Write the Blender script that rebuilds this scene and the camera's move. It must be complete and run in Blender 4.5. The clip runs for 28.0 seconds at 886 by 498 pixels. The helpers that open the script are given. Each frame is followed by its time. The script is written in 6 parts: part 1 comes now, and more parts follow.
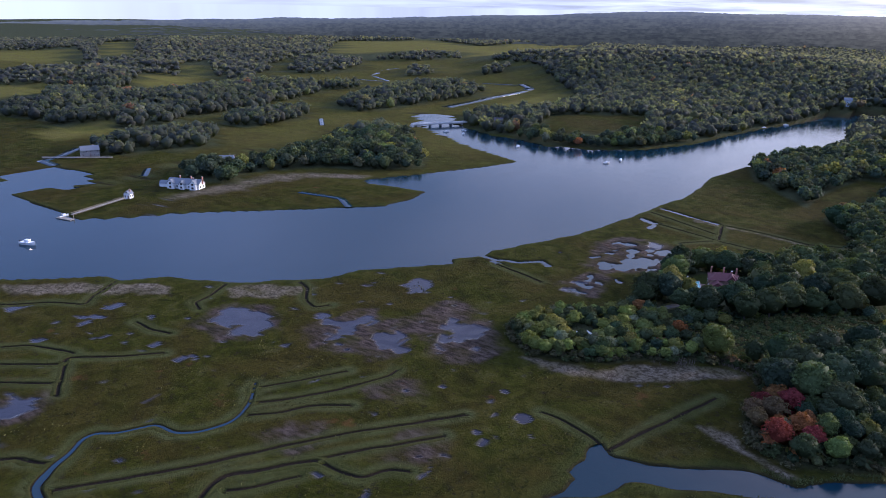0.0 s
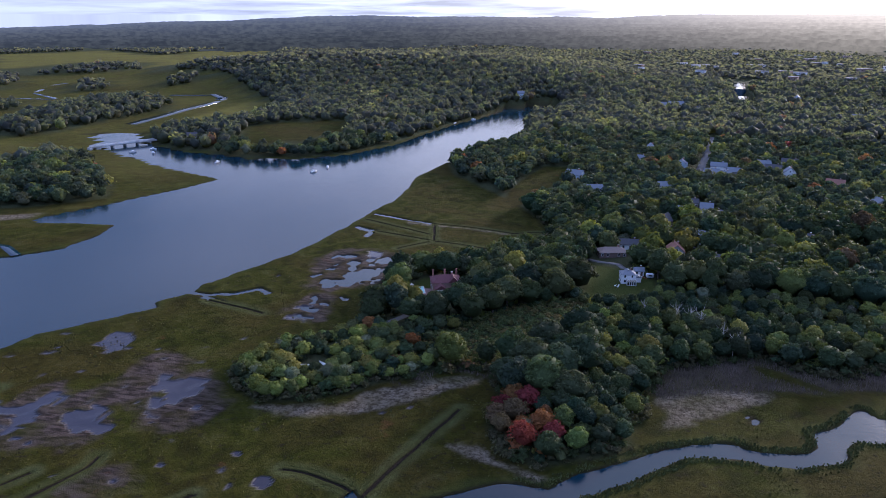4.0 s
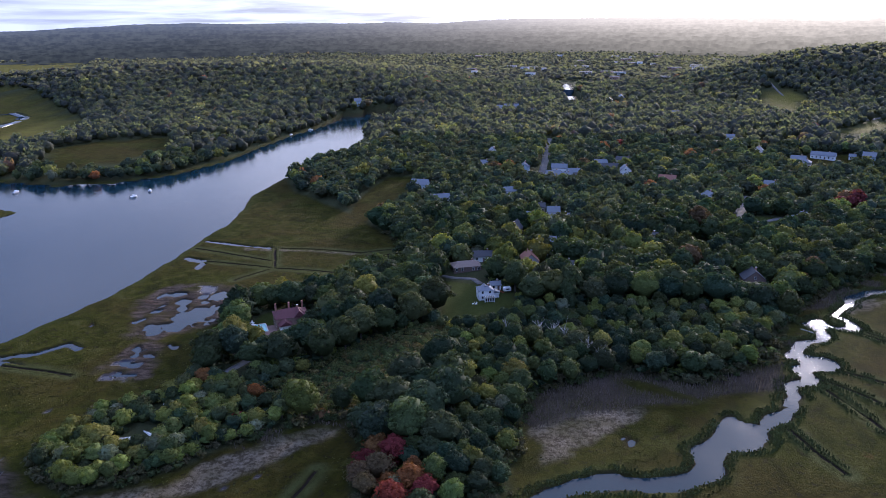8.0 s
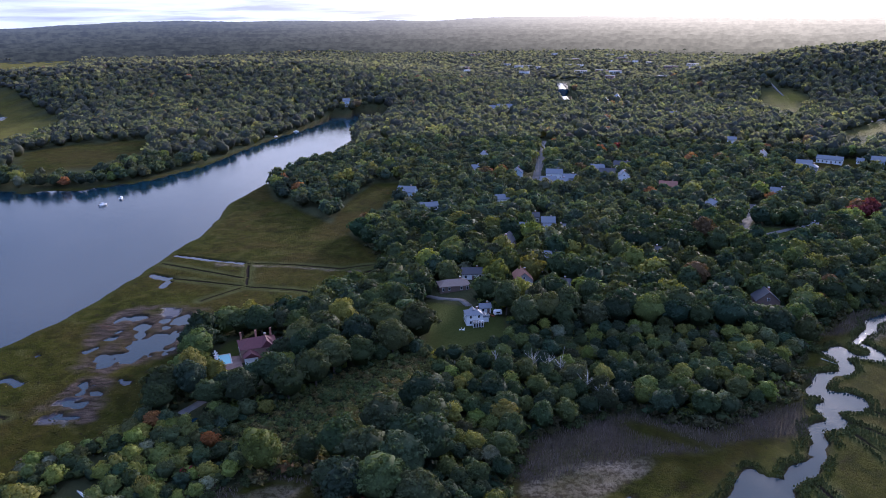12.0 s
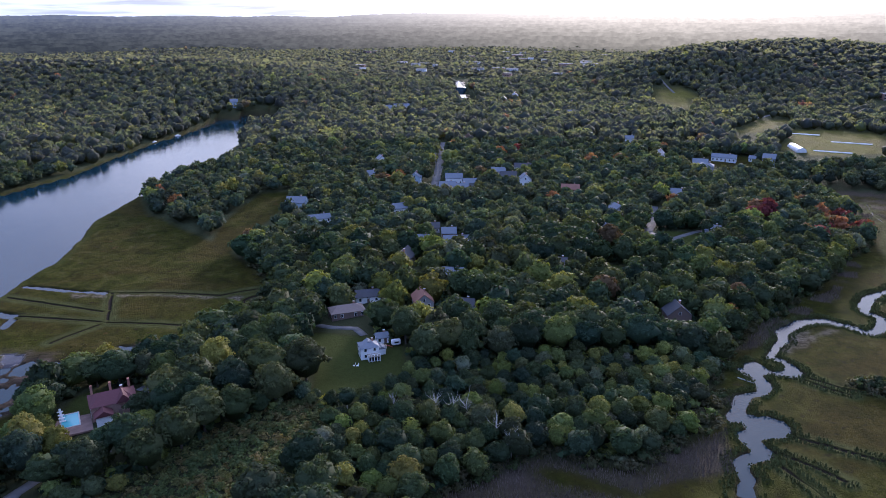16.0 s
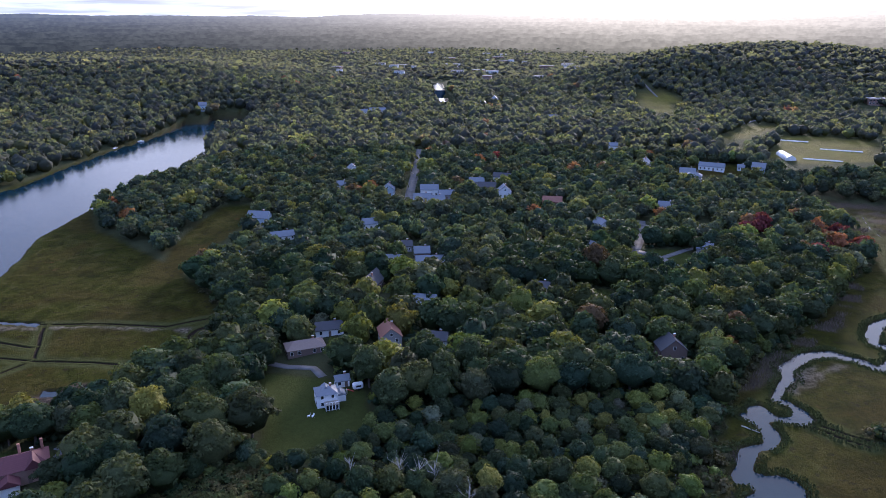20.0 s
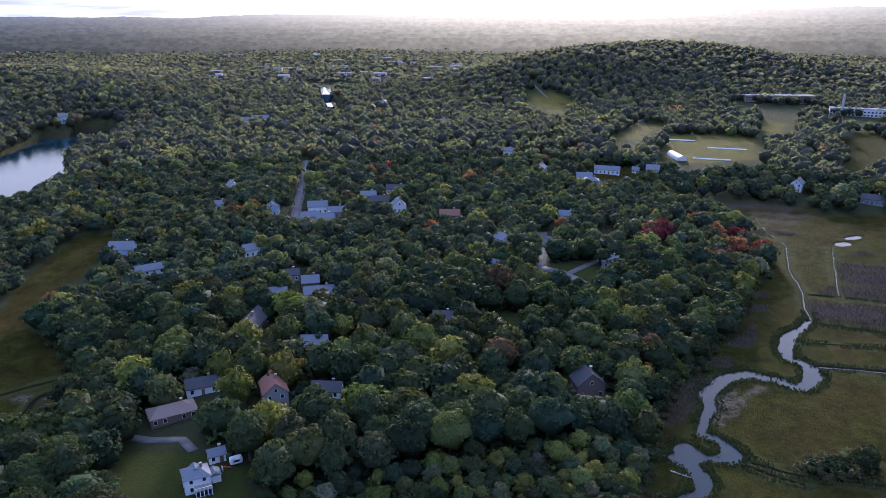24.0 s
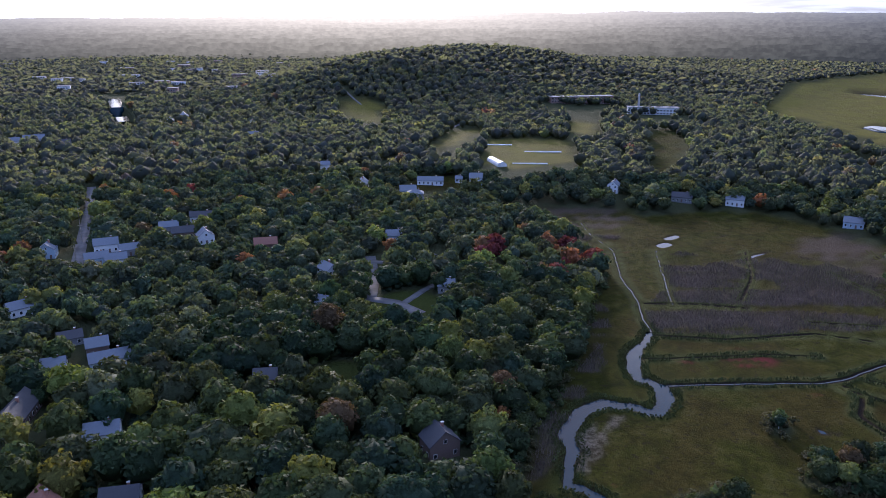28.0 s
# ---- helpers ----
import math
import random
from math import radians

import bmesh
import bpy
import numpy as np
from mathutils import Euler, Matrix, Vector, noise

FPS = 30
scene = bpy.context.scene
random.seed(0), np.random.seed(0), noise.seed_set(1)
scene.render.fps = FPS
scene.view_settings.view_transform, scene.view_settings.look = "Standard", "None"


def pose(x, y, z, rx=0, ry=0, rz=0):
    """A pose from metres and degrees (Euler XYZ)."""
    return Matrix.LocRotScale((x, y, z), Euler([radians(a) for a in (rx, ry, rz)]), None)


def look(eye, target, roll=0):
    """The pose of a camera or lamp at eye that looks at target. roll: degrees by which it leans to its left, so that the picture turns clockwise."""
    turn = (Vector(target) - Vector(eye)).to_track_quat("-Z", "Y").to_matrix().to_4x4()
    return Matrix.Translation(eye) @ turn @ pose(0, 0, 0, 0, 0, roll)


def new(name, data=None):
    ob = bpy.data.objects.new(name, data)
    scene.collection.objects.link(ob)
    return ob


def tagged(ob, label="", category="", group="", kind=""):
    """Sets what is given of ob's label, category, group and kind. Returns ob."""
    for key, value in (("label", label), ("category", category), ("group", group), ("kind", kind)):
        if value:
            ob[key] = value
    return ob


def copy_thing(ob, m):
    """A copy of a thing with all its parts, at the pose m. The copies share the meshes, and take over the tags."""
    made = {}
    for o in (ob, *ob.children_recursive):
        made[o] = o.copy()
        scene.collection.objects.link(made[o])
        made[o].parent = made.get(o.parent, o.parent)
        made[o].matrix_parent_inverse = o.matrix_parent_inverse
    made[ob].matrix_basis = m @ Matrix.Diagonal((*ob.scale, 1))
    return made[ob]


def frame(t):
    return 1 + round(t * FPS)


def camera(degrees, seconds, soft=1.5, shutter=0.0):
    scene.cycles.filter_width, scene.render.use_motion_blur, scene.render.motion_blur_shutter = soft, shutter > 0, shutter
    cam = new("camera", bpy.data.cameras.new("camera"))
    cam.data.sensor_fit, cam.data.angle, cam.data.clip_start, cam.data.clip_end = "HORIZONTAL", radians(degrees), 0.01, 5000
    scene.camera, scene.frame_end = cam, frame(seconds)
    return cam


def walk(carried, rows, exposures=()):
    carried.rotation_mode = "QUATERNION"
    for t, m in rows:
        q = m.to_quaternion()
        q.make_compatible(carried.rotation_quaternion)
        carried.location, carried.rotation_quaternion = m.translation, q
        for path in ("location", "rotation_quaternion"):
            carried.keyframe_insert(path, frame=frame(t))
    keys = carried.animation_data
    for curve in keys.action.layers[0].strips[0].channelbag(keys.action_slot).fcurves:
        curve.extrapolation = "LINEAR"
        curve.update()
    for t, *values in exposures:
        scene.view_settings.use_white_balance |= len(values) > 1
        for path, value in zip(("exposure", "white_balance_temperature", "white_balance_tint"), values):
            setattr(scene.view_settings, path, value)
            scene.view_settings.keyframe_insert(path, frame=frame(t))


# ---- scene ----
cam = camera(62.63, 28.0, soft=0.9)
PATH = [
    (0.0, look((-5.15, -69.63, 120.46), (-59.07, 8.52, 89.09), 1.00)),
    (0.5, look((-6.47, -66.90, 120.47), (-56.16, 14.05, 89.20), 0.95)),
    (1.0, look((-7.83, -64.18, 120.48), (-51.26, 20.35, 89.37), 0.83)),
    (1.5, look((-9.14, -61.45, 120.49), (-49.27, 24.72, 89.45), 0.70)),
    (2.0, look((-10.38, -58.71, 120.51), (-46.67, 29.18, 89.57), 0.61)),
    (2.5, look((-11.56, -55.99, 120.55), (-42.74, 33.88, 89.71), 0.59)),
    (3.0, look((-12.74, -53.22, 120.58), (-39.59, 38.08, 89.87), 0.46)),
    (3.5, look((-13.81, -50.33, 120.58), (-37.05, 42.00, 90.01), 0.40)),
    (4.0, look((-14.73, -47.28, 120.59), (-33.92, 46.02, 90.15), 0.23)),
    (4.5, look((-15.45, -44.07, 120.54), (-30.31, 50.07, 90.26), 0.09)),
    (6.5, look((-17.80, -30.43, 120.14), (-19.12, 65.03, 90.36), -0.24)),
    (7.0, look((-18.01, -26.91, 120.07), (-16.88, 68.55, 90.33), -0.30)),
    (7.5, look((-17.90, -23.33, 120.00), (-16.56, 72.14, 90.27), -0.38)),
    (8.0, look((-17.61, -19.77, 119.96), (-16.23, 75.70, 90.23), -0.41)),
    (8.5, look((-17.23, -16.20, 119.97), (-15.82, 79.27, 90.26), -0.43)),
    (9.0, look((-16.80, -12.64, 119.99), (-15.38, 82.82, 90.23), -0.46)),
    (9.5, look((-16.32, -9.05, 119.98), (-14.83, 86.41, 90.21), -0.53)),
    (10.0, look((-15.76, -5.36, 119.95), (-14.25, 90.08, 90.15), -0.54)),
    (10.5, look((-15.12, -1.61, 119.89), (-13.58, 93.81, 90.01), -0.52)),
    (11.0, look((-14.41, 2.26, 119.82), (-12.84, 97.65, 89.86), -0.49)),
    (11.5, look((-13.69, 6.21, 119.80), (-12.09, 101.60, 89.82), -0.45)),
    (13.5, look((-10.81, 22.28, 119.85), (-2.98, 117.29, 89.65), -0.20)),
    (14.0, look((-10.08, 26.22, 119.87), (0.76, 120.90, 89.58), -0.16)),
    (14.5, look((-9.27, 30.06, 119.88), (4.43, 124.36, 89.53), -0.07)),
    (15.0, look((-8.41, 33.85, 119.91), (6.68, 127.91, 89.51), -0.08)),
    (15.5, look((-7.45, 37.58, 119.95), (7.67, 131.63, 89.52), -0.02)),
    (16.0, look((-6.40, 41.30, 120.01), (8.73, 135.34, 89.56), 0.04)),
    (16.5, look((-5.27, 45.02, 120.06), (9.88, 139.06, 89.61), 0.09)),
    (17.0, look((-4.04, 48.82, 120.13), (11.11, 142.86, 89.66), 0.14)),
    (17.5, look((-2.79, 52.67, 120.18), (12.54, 146.68, 89.73), 0.15)),
    (18.0, look((-1.54, 56.51, 120.23), (14.26, 150.44, 89.80), 0.16)),
    (18.5, look((-0.33, 60.37, 120.27), (16.15, 154.19, 89.83), 0.22)),
    (19.0, look((0.84, 64.23, 120.31), (18.04, 157.93, 89.91), 0.28)),
    (19.5, look((1.98, 68.08, 120.37), (19.61, 161.71, 89.99), 0.31)),
    (20.0, look((3.13, 71.93, 120.46), (20.75, 165.56, 90.10), 0.34)),
    (20.5, look((4.27, 75.82, 120.60), (21.95, 169.45, 90.26), 0.32)),
    (22.5, look((8.76, 91.47, 121.53), (27.30, 184.93, 91.17), 0.29)),
    (23.0, look((9.98, 95.49, 121.69), (30.35, 188.57, 91.35), 0.26)),
    (23.5, look((11.26, 99.58, 121.82), (35.81, 191.66, 91.50), 0.22)),
    (24.0, look((12.51, 103.76, 121.95), (43.68, 193.81, 91.64), 0.13)),
    (24.5, look((13.81, 108.05, 122.09), (52.53, 195.12, 91.77), 0.03)),
    (25.0, look((15.06, 112.45, 122.23), (63.02, 194.80, 91.92), 0.02)),
    (25.5, look((16.30, 116.92, 122.39), (68.95, 196.38, 92.15), -0.03)),
    (26.0, look((17.83, 121.31, 122.56), (70.56, 200.75, 92.39), 0.03)),
    (26.5, look((19.75, 125.60, 122.72), (72.52, 205.03, 92.64), 0.02)),
    (27.0, look((22.01, 129.83, 122.83), (74.83, 209.26, 92.82), 0.06)),
    (27.5, look((24.42, 134.04, 122.91), (77.24, 213.49, 92.97), 0.07)),
    (28.0, look((26.85, 138.23, 122.95), (79.71, 217.70, 93.12), 0.12)),
]
walk(cam, PATH, [(0.0, 0.24, 5450.0, 28.0), (8.0, 0.3, 5450.0, 28.0), (16.0, 0.46, 5450.0, 28.0), (21.0, 0.44, 5420.0, 28.0), (24.0, 0.41, 5400.0, 28.0), (28.0, 0.18, 5420.0, 28.0)])
# ---- sky and sun: a low sun behind thin broken cloud in the north-north-east of the plan ----
SUN_AZ, SUN_EL = radians(28), radians(13)
sun_way = Vector((math.sin(SUN_AZ) * math.cos(SUN_EL), math.cos(SUN_AZ) * math.cos(SUN_EL), math.sin(SUN_EL)))
sun = new("sun", bpy.data.lights.new("sun", "SUN"))
sun.data.energy, sun.data.angle, sun.data.color = 4.8, radians(10), (1.0, 0.86, 0.66)
sun.matrix_world = look(sun_way * 100, (0, 0, 0))


def link_chain(nt, *pairs):
    for a, b in pairs:
        nt.links.new(a, b)


def math_node(nt, op, a, b=None, clamp=False):
    n = nt.nodes.new("ShaderNodeMath")
    n.operation, n.use_clamp = op, clamp
    for i, v in enumerate((a, b)):
        if v is None:
            continue
        if isinstance(v, (int, float)):
            n.inputs[i].default_value = v
        else:
            nt.links.new(v, n.inputs[i])
    return n.outputs[0]


def mix_node(nt, fac, a, b, blend="MIX"):
    n = nt.nodes.new("ShaderNodeMix")
    n.data_type, n.blend_type = "RGBA", blend
    for i, v in ((0, fac), (6, a), (7, b)):
        if isinstance(v, (int, float)):
            n.inputs[i].default_value = v
        elif isinstance(v, tuple):
            n.inputs[i].default_value = (*v[:3], 1)
        else:
            nt.links.new(v, n.inputs[i])
    return n.outputs[2]


def ramp_node(nt, fac, stops):
    n = nt.nodes.new("ShaderNodeValToRGB")
    e = n.color_ramp.elements
    while len(e) < len(stops):
        e.new(0.5)
    for el, (p, c) in zip(e, stops):
        el.position, el.color = p, (*(c if isinstance(c, tuple) else (c, c, c)), 1)
    nt.links.new(fac, n.inputs[0])
    return n.outputs[0]


def noise_node(nt, vec, scale, detail=4.0, rough=0.55, distort=0.0):
    n = nt.nodes.new("ShaderNodeTexNoise")
    n.inputs["Scale"].default_value, n.inputs["Detail"].default_value = scale, detail
    n.inputs["Roughness"].default_value, n.inputs["Distortion"].default_value = rough, distort
    nt.links.new(vec, n.inputs["Vector"])
    return n.outputs[0]


world = bpy.data.worlds.new("world")
scene.world = world
world.use_nodes = True
wn = world.node_tree
back = wn.nodes["Background"]
sky = wn.nodes.new("ShaderNodeTexSky")
sky.sky_type, sky.sun_disc = "NISHITA", False
sky.sun_elevation, sky.sun_rotation = SUN_EL, SUN_AZ
sky.dust_density, sky.air_density = 2.0, 1.0
coord = wn.nodes.new("ShaderNodeTexCoord")
split = wn.nodes.new("ShaderNodeSeparateXYZ")
wn.links.new(coord.outputs["Generated"], split.inputs[0])
up = math_node(wn, "MAXIMUM", split.outputs[2], 0.0)
lift = math_node(wn, "ADD", up, 0.06)
flat = wn.nodes.new("ShaderNodeCombineXYZ")
link_chain(wn, (math_node(wn, "DIVIDE", split.outputs[0], lift), flat.inputs[0]), (math_node(wn, "DIVIDE", split.outputs[1], lift), flat.inputs[1]))
cloud = ramp_node(wn, noise_node(wn, flat.outputs[0], 0.55, 6, 0.55, 0.3), [(0.36, 0.0), (0.62, 1.0)])
dot = wn.nodes.new("ShaderNodeVectorMath")
dot.operation = "DOT_PRODUCT"
wn.links.new(coord.outputs["Generated"], dot.inputs[0])
dot.inputs[1].default_value = sun_way
toward = math_node(wn, "MAXIMUM", dot.outputs["Value"], 0.0)
glow = math_node(wn, "POWER", toward, 2.0)
core = math_node(wn, "POWER", toward, 60.0)
blue = mix_node(wn, 1.0, sky.outputs[0], (0.06, 0.076, 0.105), "MULTIPLY")
# an overcast sky is brighter overhead than low down
dome = math_node(wn, "ADD", math_node(wn, "MULTIPLY", up, 1.3), 0.38)
cloud_tone = mix_node(wn, glow, mix_node(wn, 1.0, (0.57, 0.77, 1.17), ramp_node(wn, math_node(wn, "MULTIPLY", dome, 0.6), [(0.0, 0.0), (1.0, 1.66)]), "MULTIPLY"), (2.5, 2.4, 2.2))
veil = mix_node(wn, math_node(wn, "ADD", math_node(wn, "MULTIPLY", cloud, 0.7), 0.15), blue, cloud_tone)
# thick air near the horizon
low = ramp_node(wn, up, [(0.0, (0.33, 0.37, 0.42)), (0.05, (0.19, 0.21, 0.24)), (0.14, (0.0, 0.0, 0.0))])
veil = mix_node(wn, 1.0, veil, low, "ADD")
# a grey bank of cloud lies along the horizon away from the sun
bank = ramp_node(wn, up, [(0.0, (0.56, 0.60, 0.66)), (0.04, (0.64, 0.67, 0.71)), (0.13, (1.0, 1.0, 1.0))])
veil = mix_node(wn, 1.0, veil, mix_node(wn, math_node(wn, "POWER", toward, 14.0), bank, (1.0, 1.0, 1.0)), "MULTIPLY")
# the low sky is set brighter towards the west
west = math_node(wn, "POWER", math_node(wn, "MAXIMUM", math_node(wn, "MULTIPLY", split.outputs[0], -1.0), 0.0), 2.0)
haze_west = mix_node(wn, 1.0, ramp_node(wn, up, [(0.0, (0.62, 0.64, 0.66)), (0.06, (0.30, 0.32, 0.35)), (0.18, (0.0, 0.0, 0.0))]), west, "MULTIPLY")
veil = mix_node(wn, 1.0, veil, haze_west, "ADD")
bright = mix_node(wn, math_node(wn, "MULTIPLY", core, 0.3), veil, (2.2, 1.95, 1.55), "ADD")
wn.links.new(bright, back.inputs[0])
back.inputs[1].default_value = 1.0

# ---- materials ----
def material(name, rough=0.8, spec=0.3, metal=0.0):
    m = bpy.data.materials.new(name)
    m.use_nodes = True
    nt = m.node_tree
    b = nt.nodes["Principled BSDF"]
    b.inputs["Roughness"].default_value = rough
    b.inputs["Specular IOR Level"].default_value = spec
    b.inputs["Metallic"].default_value = metal
    return m, nt, b


def place_vec(nt, stretch=(1, 1, 1)):
    g = nt.nodes.new("ShaderNodeNewGeometry")
    mp = nt.nodes.new("ShaderNodeMapping")
    mp.inputs["Scale"].default_value = stretch
    nt.links.new(g.outputs["Position"], mp.inputs[0])
    return mp.outputs[0]


def bump(nt, b, height, strength, dist):
    n = nt.nodes.new("ShaderNodeBump")
    n.inputs["Strength"].default_value, n.inputs["Distance"].default_value = strength, dist
    nt.links.new(height, n.inputs["Height"])
    nt.links.new(n.outputs[0], b.inputs["Normal"])


def plain(name, colour, rough=0.7, grain=3.0, vary=0.25, spec=0.3, metal=0.0):
    """A surface of one colour with grain and stains at two scales."""
    m, nt, b = material(name, rough, spec, metal)
    v = place_vec(nt)
    stains = noise_node(nt, v, grain * 0.12, 3)
    fine = noise_node(nt, v, grain * 2.0, 3)
    dark = tuple(c * (1 - vary) for c in colour)
    light = tuple(min(1, c * (1 + vary)) for c in colour)
    c = mix_node(nt, ramp_node(nt, stains, [(0.35, 0.0), (0.65, 1.0)]), dark, light)
    c = mix_node(nt, 0.25, c, mix_node(nt, fine, dark, light))
    nt.links.new(c, b.inputs["Base Color"])
    bump(nt, b, fine, 0.15, 0.02)
    return m


def ribbed(name, colour, pitch, axis=2, rough=0.7, depth=0.02, vary=0.15):
    """Clapboard or shingle courses of that pitch."""
    m, nt, b = material(name, rough)
    v = place_vec(nt)
    w = nt.nodes.new("ShaderNodeTexWave")
    w.wave_type, w.bands_direction, w.wave_profile = "BANDS", "XYZ"[axis], "SAW"
    w.inputs["Scale"].default_value = 0.314 / pitch
    nt.links.new(v, w.inputs["Vector"])
    n = noise_node(nt, v, 1.3, 4)
    c = mix_node(nt, n, tuple(x * (1 - vary) for x in colour), tuple(min(1, x * (1 + vary)) for x in colour))
    c = mix_node(nt, math_node(nt, "MULTIPLY", w.outputs["Fac"], 0.25), c, tuple(x * 0.6 for x in colour))
    nt.links.new(c, b.inputs["Base Color"])
    bump(nt, b, w.outputs["Fac"], 0.5, depth)
    return m


# ground: salt-marsh grasses, straw, mud, reeds, hay fields and forest floor by zone
ground_mat, nt, b = material("land_cover", 0.95, 0.02)
v = place_vec(nt)
za, zb, zc = nt.nodes.new("ShaderNodeAttribute"), nt.nodes.new("ShaderNodeAttribute"), nt.nodes.new("ShaderNodeAttribute")
zc.attribute_name = "zone_c"
zd = nt.nodes.new("ShaderNodeAttribute")
zd.attribute_name = "zone_d"
sd = nt.nodes.new("ShaderNodeSeparateColor")
nt.links.new(zd.outputs["Color"], sd.inputs[0])
sc = nt.nodes.new("ShaderNodeSeparateColor")
nt.links.new(zc.outputs["Color"], sc.inputs[0])
za.attribute_name, zb.attribute_name = "zone_a", "zone_b"
sa, sb = nt.nodes.new("ShaderNodeSeparateColor"), nt.nodes.new("ShaderNodeSeparateColor")
link_chain(nt, (za.outputs["Color"], sa.inputs[0]), (zb.outputs["Color"], sb.inputs[0]))
big = noise_node(nt, v, 0.022, 5, 0.6, 0.6)
mid = noise_node(nt, v, 0.11, 5, 0.6, 0.8)
small = noise_node(nt, v, 0.9, 5, 0.65)
tuft = noise_node(nt, v, 3.2, 3, 0.7)
grass = ramp_node(nt, mid, [(0.32, (0.021, 0.024, 0.005)), (0.45, (0.037, 0.041, 0.006)), (0.56, (0.053, 0.055, 0.009)), (0.68, (0.075, 0.074, 0.020))])
brown = ramp_node(nt, mid, [(0.30, (0.035, 0.028, 0.007)), (0.60, (0.062, 0.050, 0.012)), (0.80, (0.092, 0.078, 0.030))])
c = mix_node(nt, ramp_node(nt, big, [(0.42, 0.0), (0.60, 0.9)]), grass, brown)
speck = noise_node(nt, v, 0.3, 5, 0.75)
c = mix_node(nt, ramp_node(nt, small, [(0.36, 0.6), (0.50, 0.0)]), c, (0.026, 0.025, 0.008))
c = mix_node(nt, ramp_node(nt, speck, [(0.57, 0.0), (0.68, 0.28)]), c, (0.10, 0.096, 0.034))
c = mix_node(nt, ramp_node(nt, speck, [(0.36, 0.8), (0.43, 0.0)]), c, (0.030, 0.024, 0.014))
c = mix_node(nt, sc.outputs[1], c, mix_node(nt, small, (0.05, 0.055, 0.018), (0.12, 0.122, 0.05)))
wet = mix_node(nt, ramp_node(nt, noise_node(nt, place_vec(nt, (0.35, 1, 1)), 0.5, 5, 0.65), [(0.42, 0.0), (0.58, 1.0)]), (0.032, 0.024, 0.018), (0.105, 0.078, 0.066))
c = mix_node(nt, sc.outputs[0], c, wet)
gloss = math_node(nt, "MULTIPLY", sd.outputs[0], 0.66)
nt.links.new(math_node(nt, "ADD", math_node(nt, "MULTIPLY", sd.outputs[0], 0.18), 0.02), b.inputs["Specular IOR Level"])
nt.links.new(math_node(nt, "SUBTRACT", ramp_node(nt, sc.outputs[0], [(0.0, 0.9), (1.0, 0.55)]), gloss, True), b.inputs["Roughness"])
rust = ramp_node(nt, noise_node(nt, v, 0.06, 4, 0.6), [(0.66, 0.0), (0.74, 0.55)])
c = mix_node(nt, rust, c, (0.13, 0.055, 0.025))
reed_tone = mix_node(nt, small, (0.062, 0.048, 0.038), (0.130, 0.102, 0.084))
c = mix_node(nt, sb.outputs[0], c, reed_tone)
c = mix_node(nt, sc.outputs[2], c, mix_node(nt, small, (0.10, 0.02, 0.022), (0.21, 0.04, 0.045)))
hay = mix_node(nt, mid, (0.105, 0.100, 0.022), (0.195, 0.178, 0.042))
hay = mix_node(nt, ramp_node(nt, noise_node(nt, v, 0.03, 6, 0.7), [(0.42, 0.0), (0.62, 0.55)]), hay, (0.11, 0.09, 0.036))
c = mix_node(nt, sb.outputs[1], c, hay)
edge_tone = mix_node(nt, small, (0.035, 0.05, 0.012), (0.085, 0.10, 0.03))
c = mix_node(nt, sb.outputs[2], c, edge_tone)
straw = mix_node(nt, ramp_node(nt, mix_node(nt, 0.5, small, speck), [(0.44, 0.0), (0.56, 1.0)]), (0.085, 0.068, 0.048), (0.25, 0.21, 0.162))
c = mix_node(nt, sa.outputs[1], c, straw)
# near-black mud, which in the ditches also stands for shade
mud_shade_tone = mix_node(nt, small, (0.012, 0.010, 0.008), (0.045, 0.034, 0.026))
c = mix_node(nt, sa.outputs[2], c, mud_shade_tone)
floor_tone = mix_node(nt, mid, (0.036, 0.048, 0.024), (0.085, 0.088, 0.045))
c = mix_node(nt, sa.outputs[0], c, floor_tone)
c = mix_node(nt, 0.22, c, mix_node(nt, tuft, (0.02, 0.02, 0.01), (0.16, 0.15, 0.08)), "OVERLAY")
c = mix_node(nt, sd.outputs[0], c, mix_node(nt, mid, (0.014, 0.015, 0.024), (0.040, 0.036, 0.050)))
nt.links.new(c, b.inputs["Base Color"])
calm = math_node(nt, "SUBTRACT", 1.0, math_node(nt, "MULTIPLY", sd.outputs[0], 0.97))
bump(nt, b, math_node(nt, "MULTIPLY", math_node(nt, "ADD", small, tuft), calm), 0.8, 0.7)

# water: tidal, dark below, with a light ripple
water_mat, nt, b = material("tidal_water", 0.06, 0.42)
b.inputs["IOR"].default_value = 1.33
v = place_vec(nt)
depth = noise_node(nt, v, 0.012, 3)
nt.links.new(mix_node(nt, depth, (0.004, 0.019, 0.032), (0.008, 0.030, 0.046)), b.inputs["Base Color"])
streak = noise_node(nt, place_vec(nt, (1, 0.35, 1)), 0.03, 4)
nt.links.new(ramp_node(nt, streak, [(0.35, 0.04), (0.7, 0.16)]), b.inputs["Roughness"])
bump(nt, b, math_node(nt, "ADD", noise_node(nt, v, 0.9, 4, 0.65), noise_node(nt, v, 0.15, 2)), 0.13, 0.25)


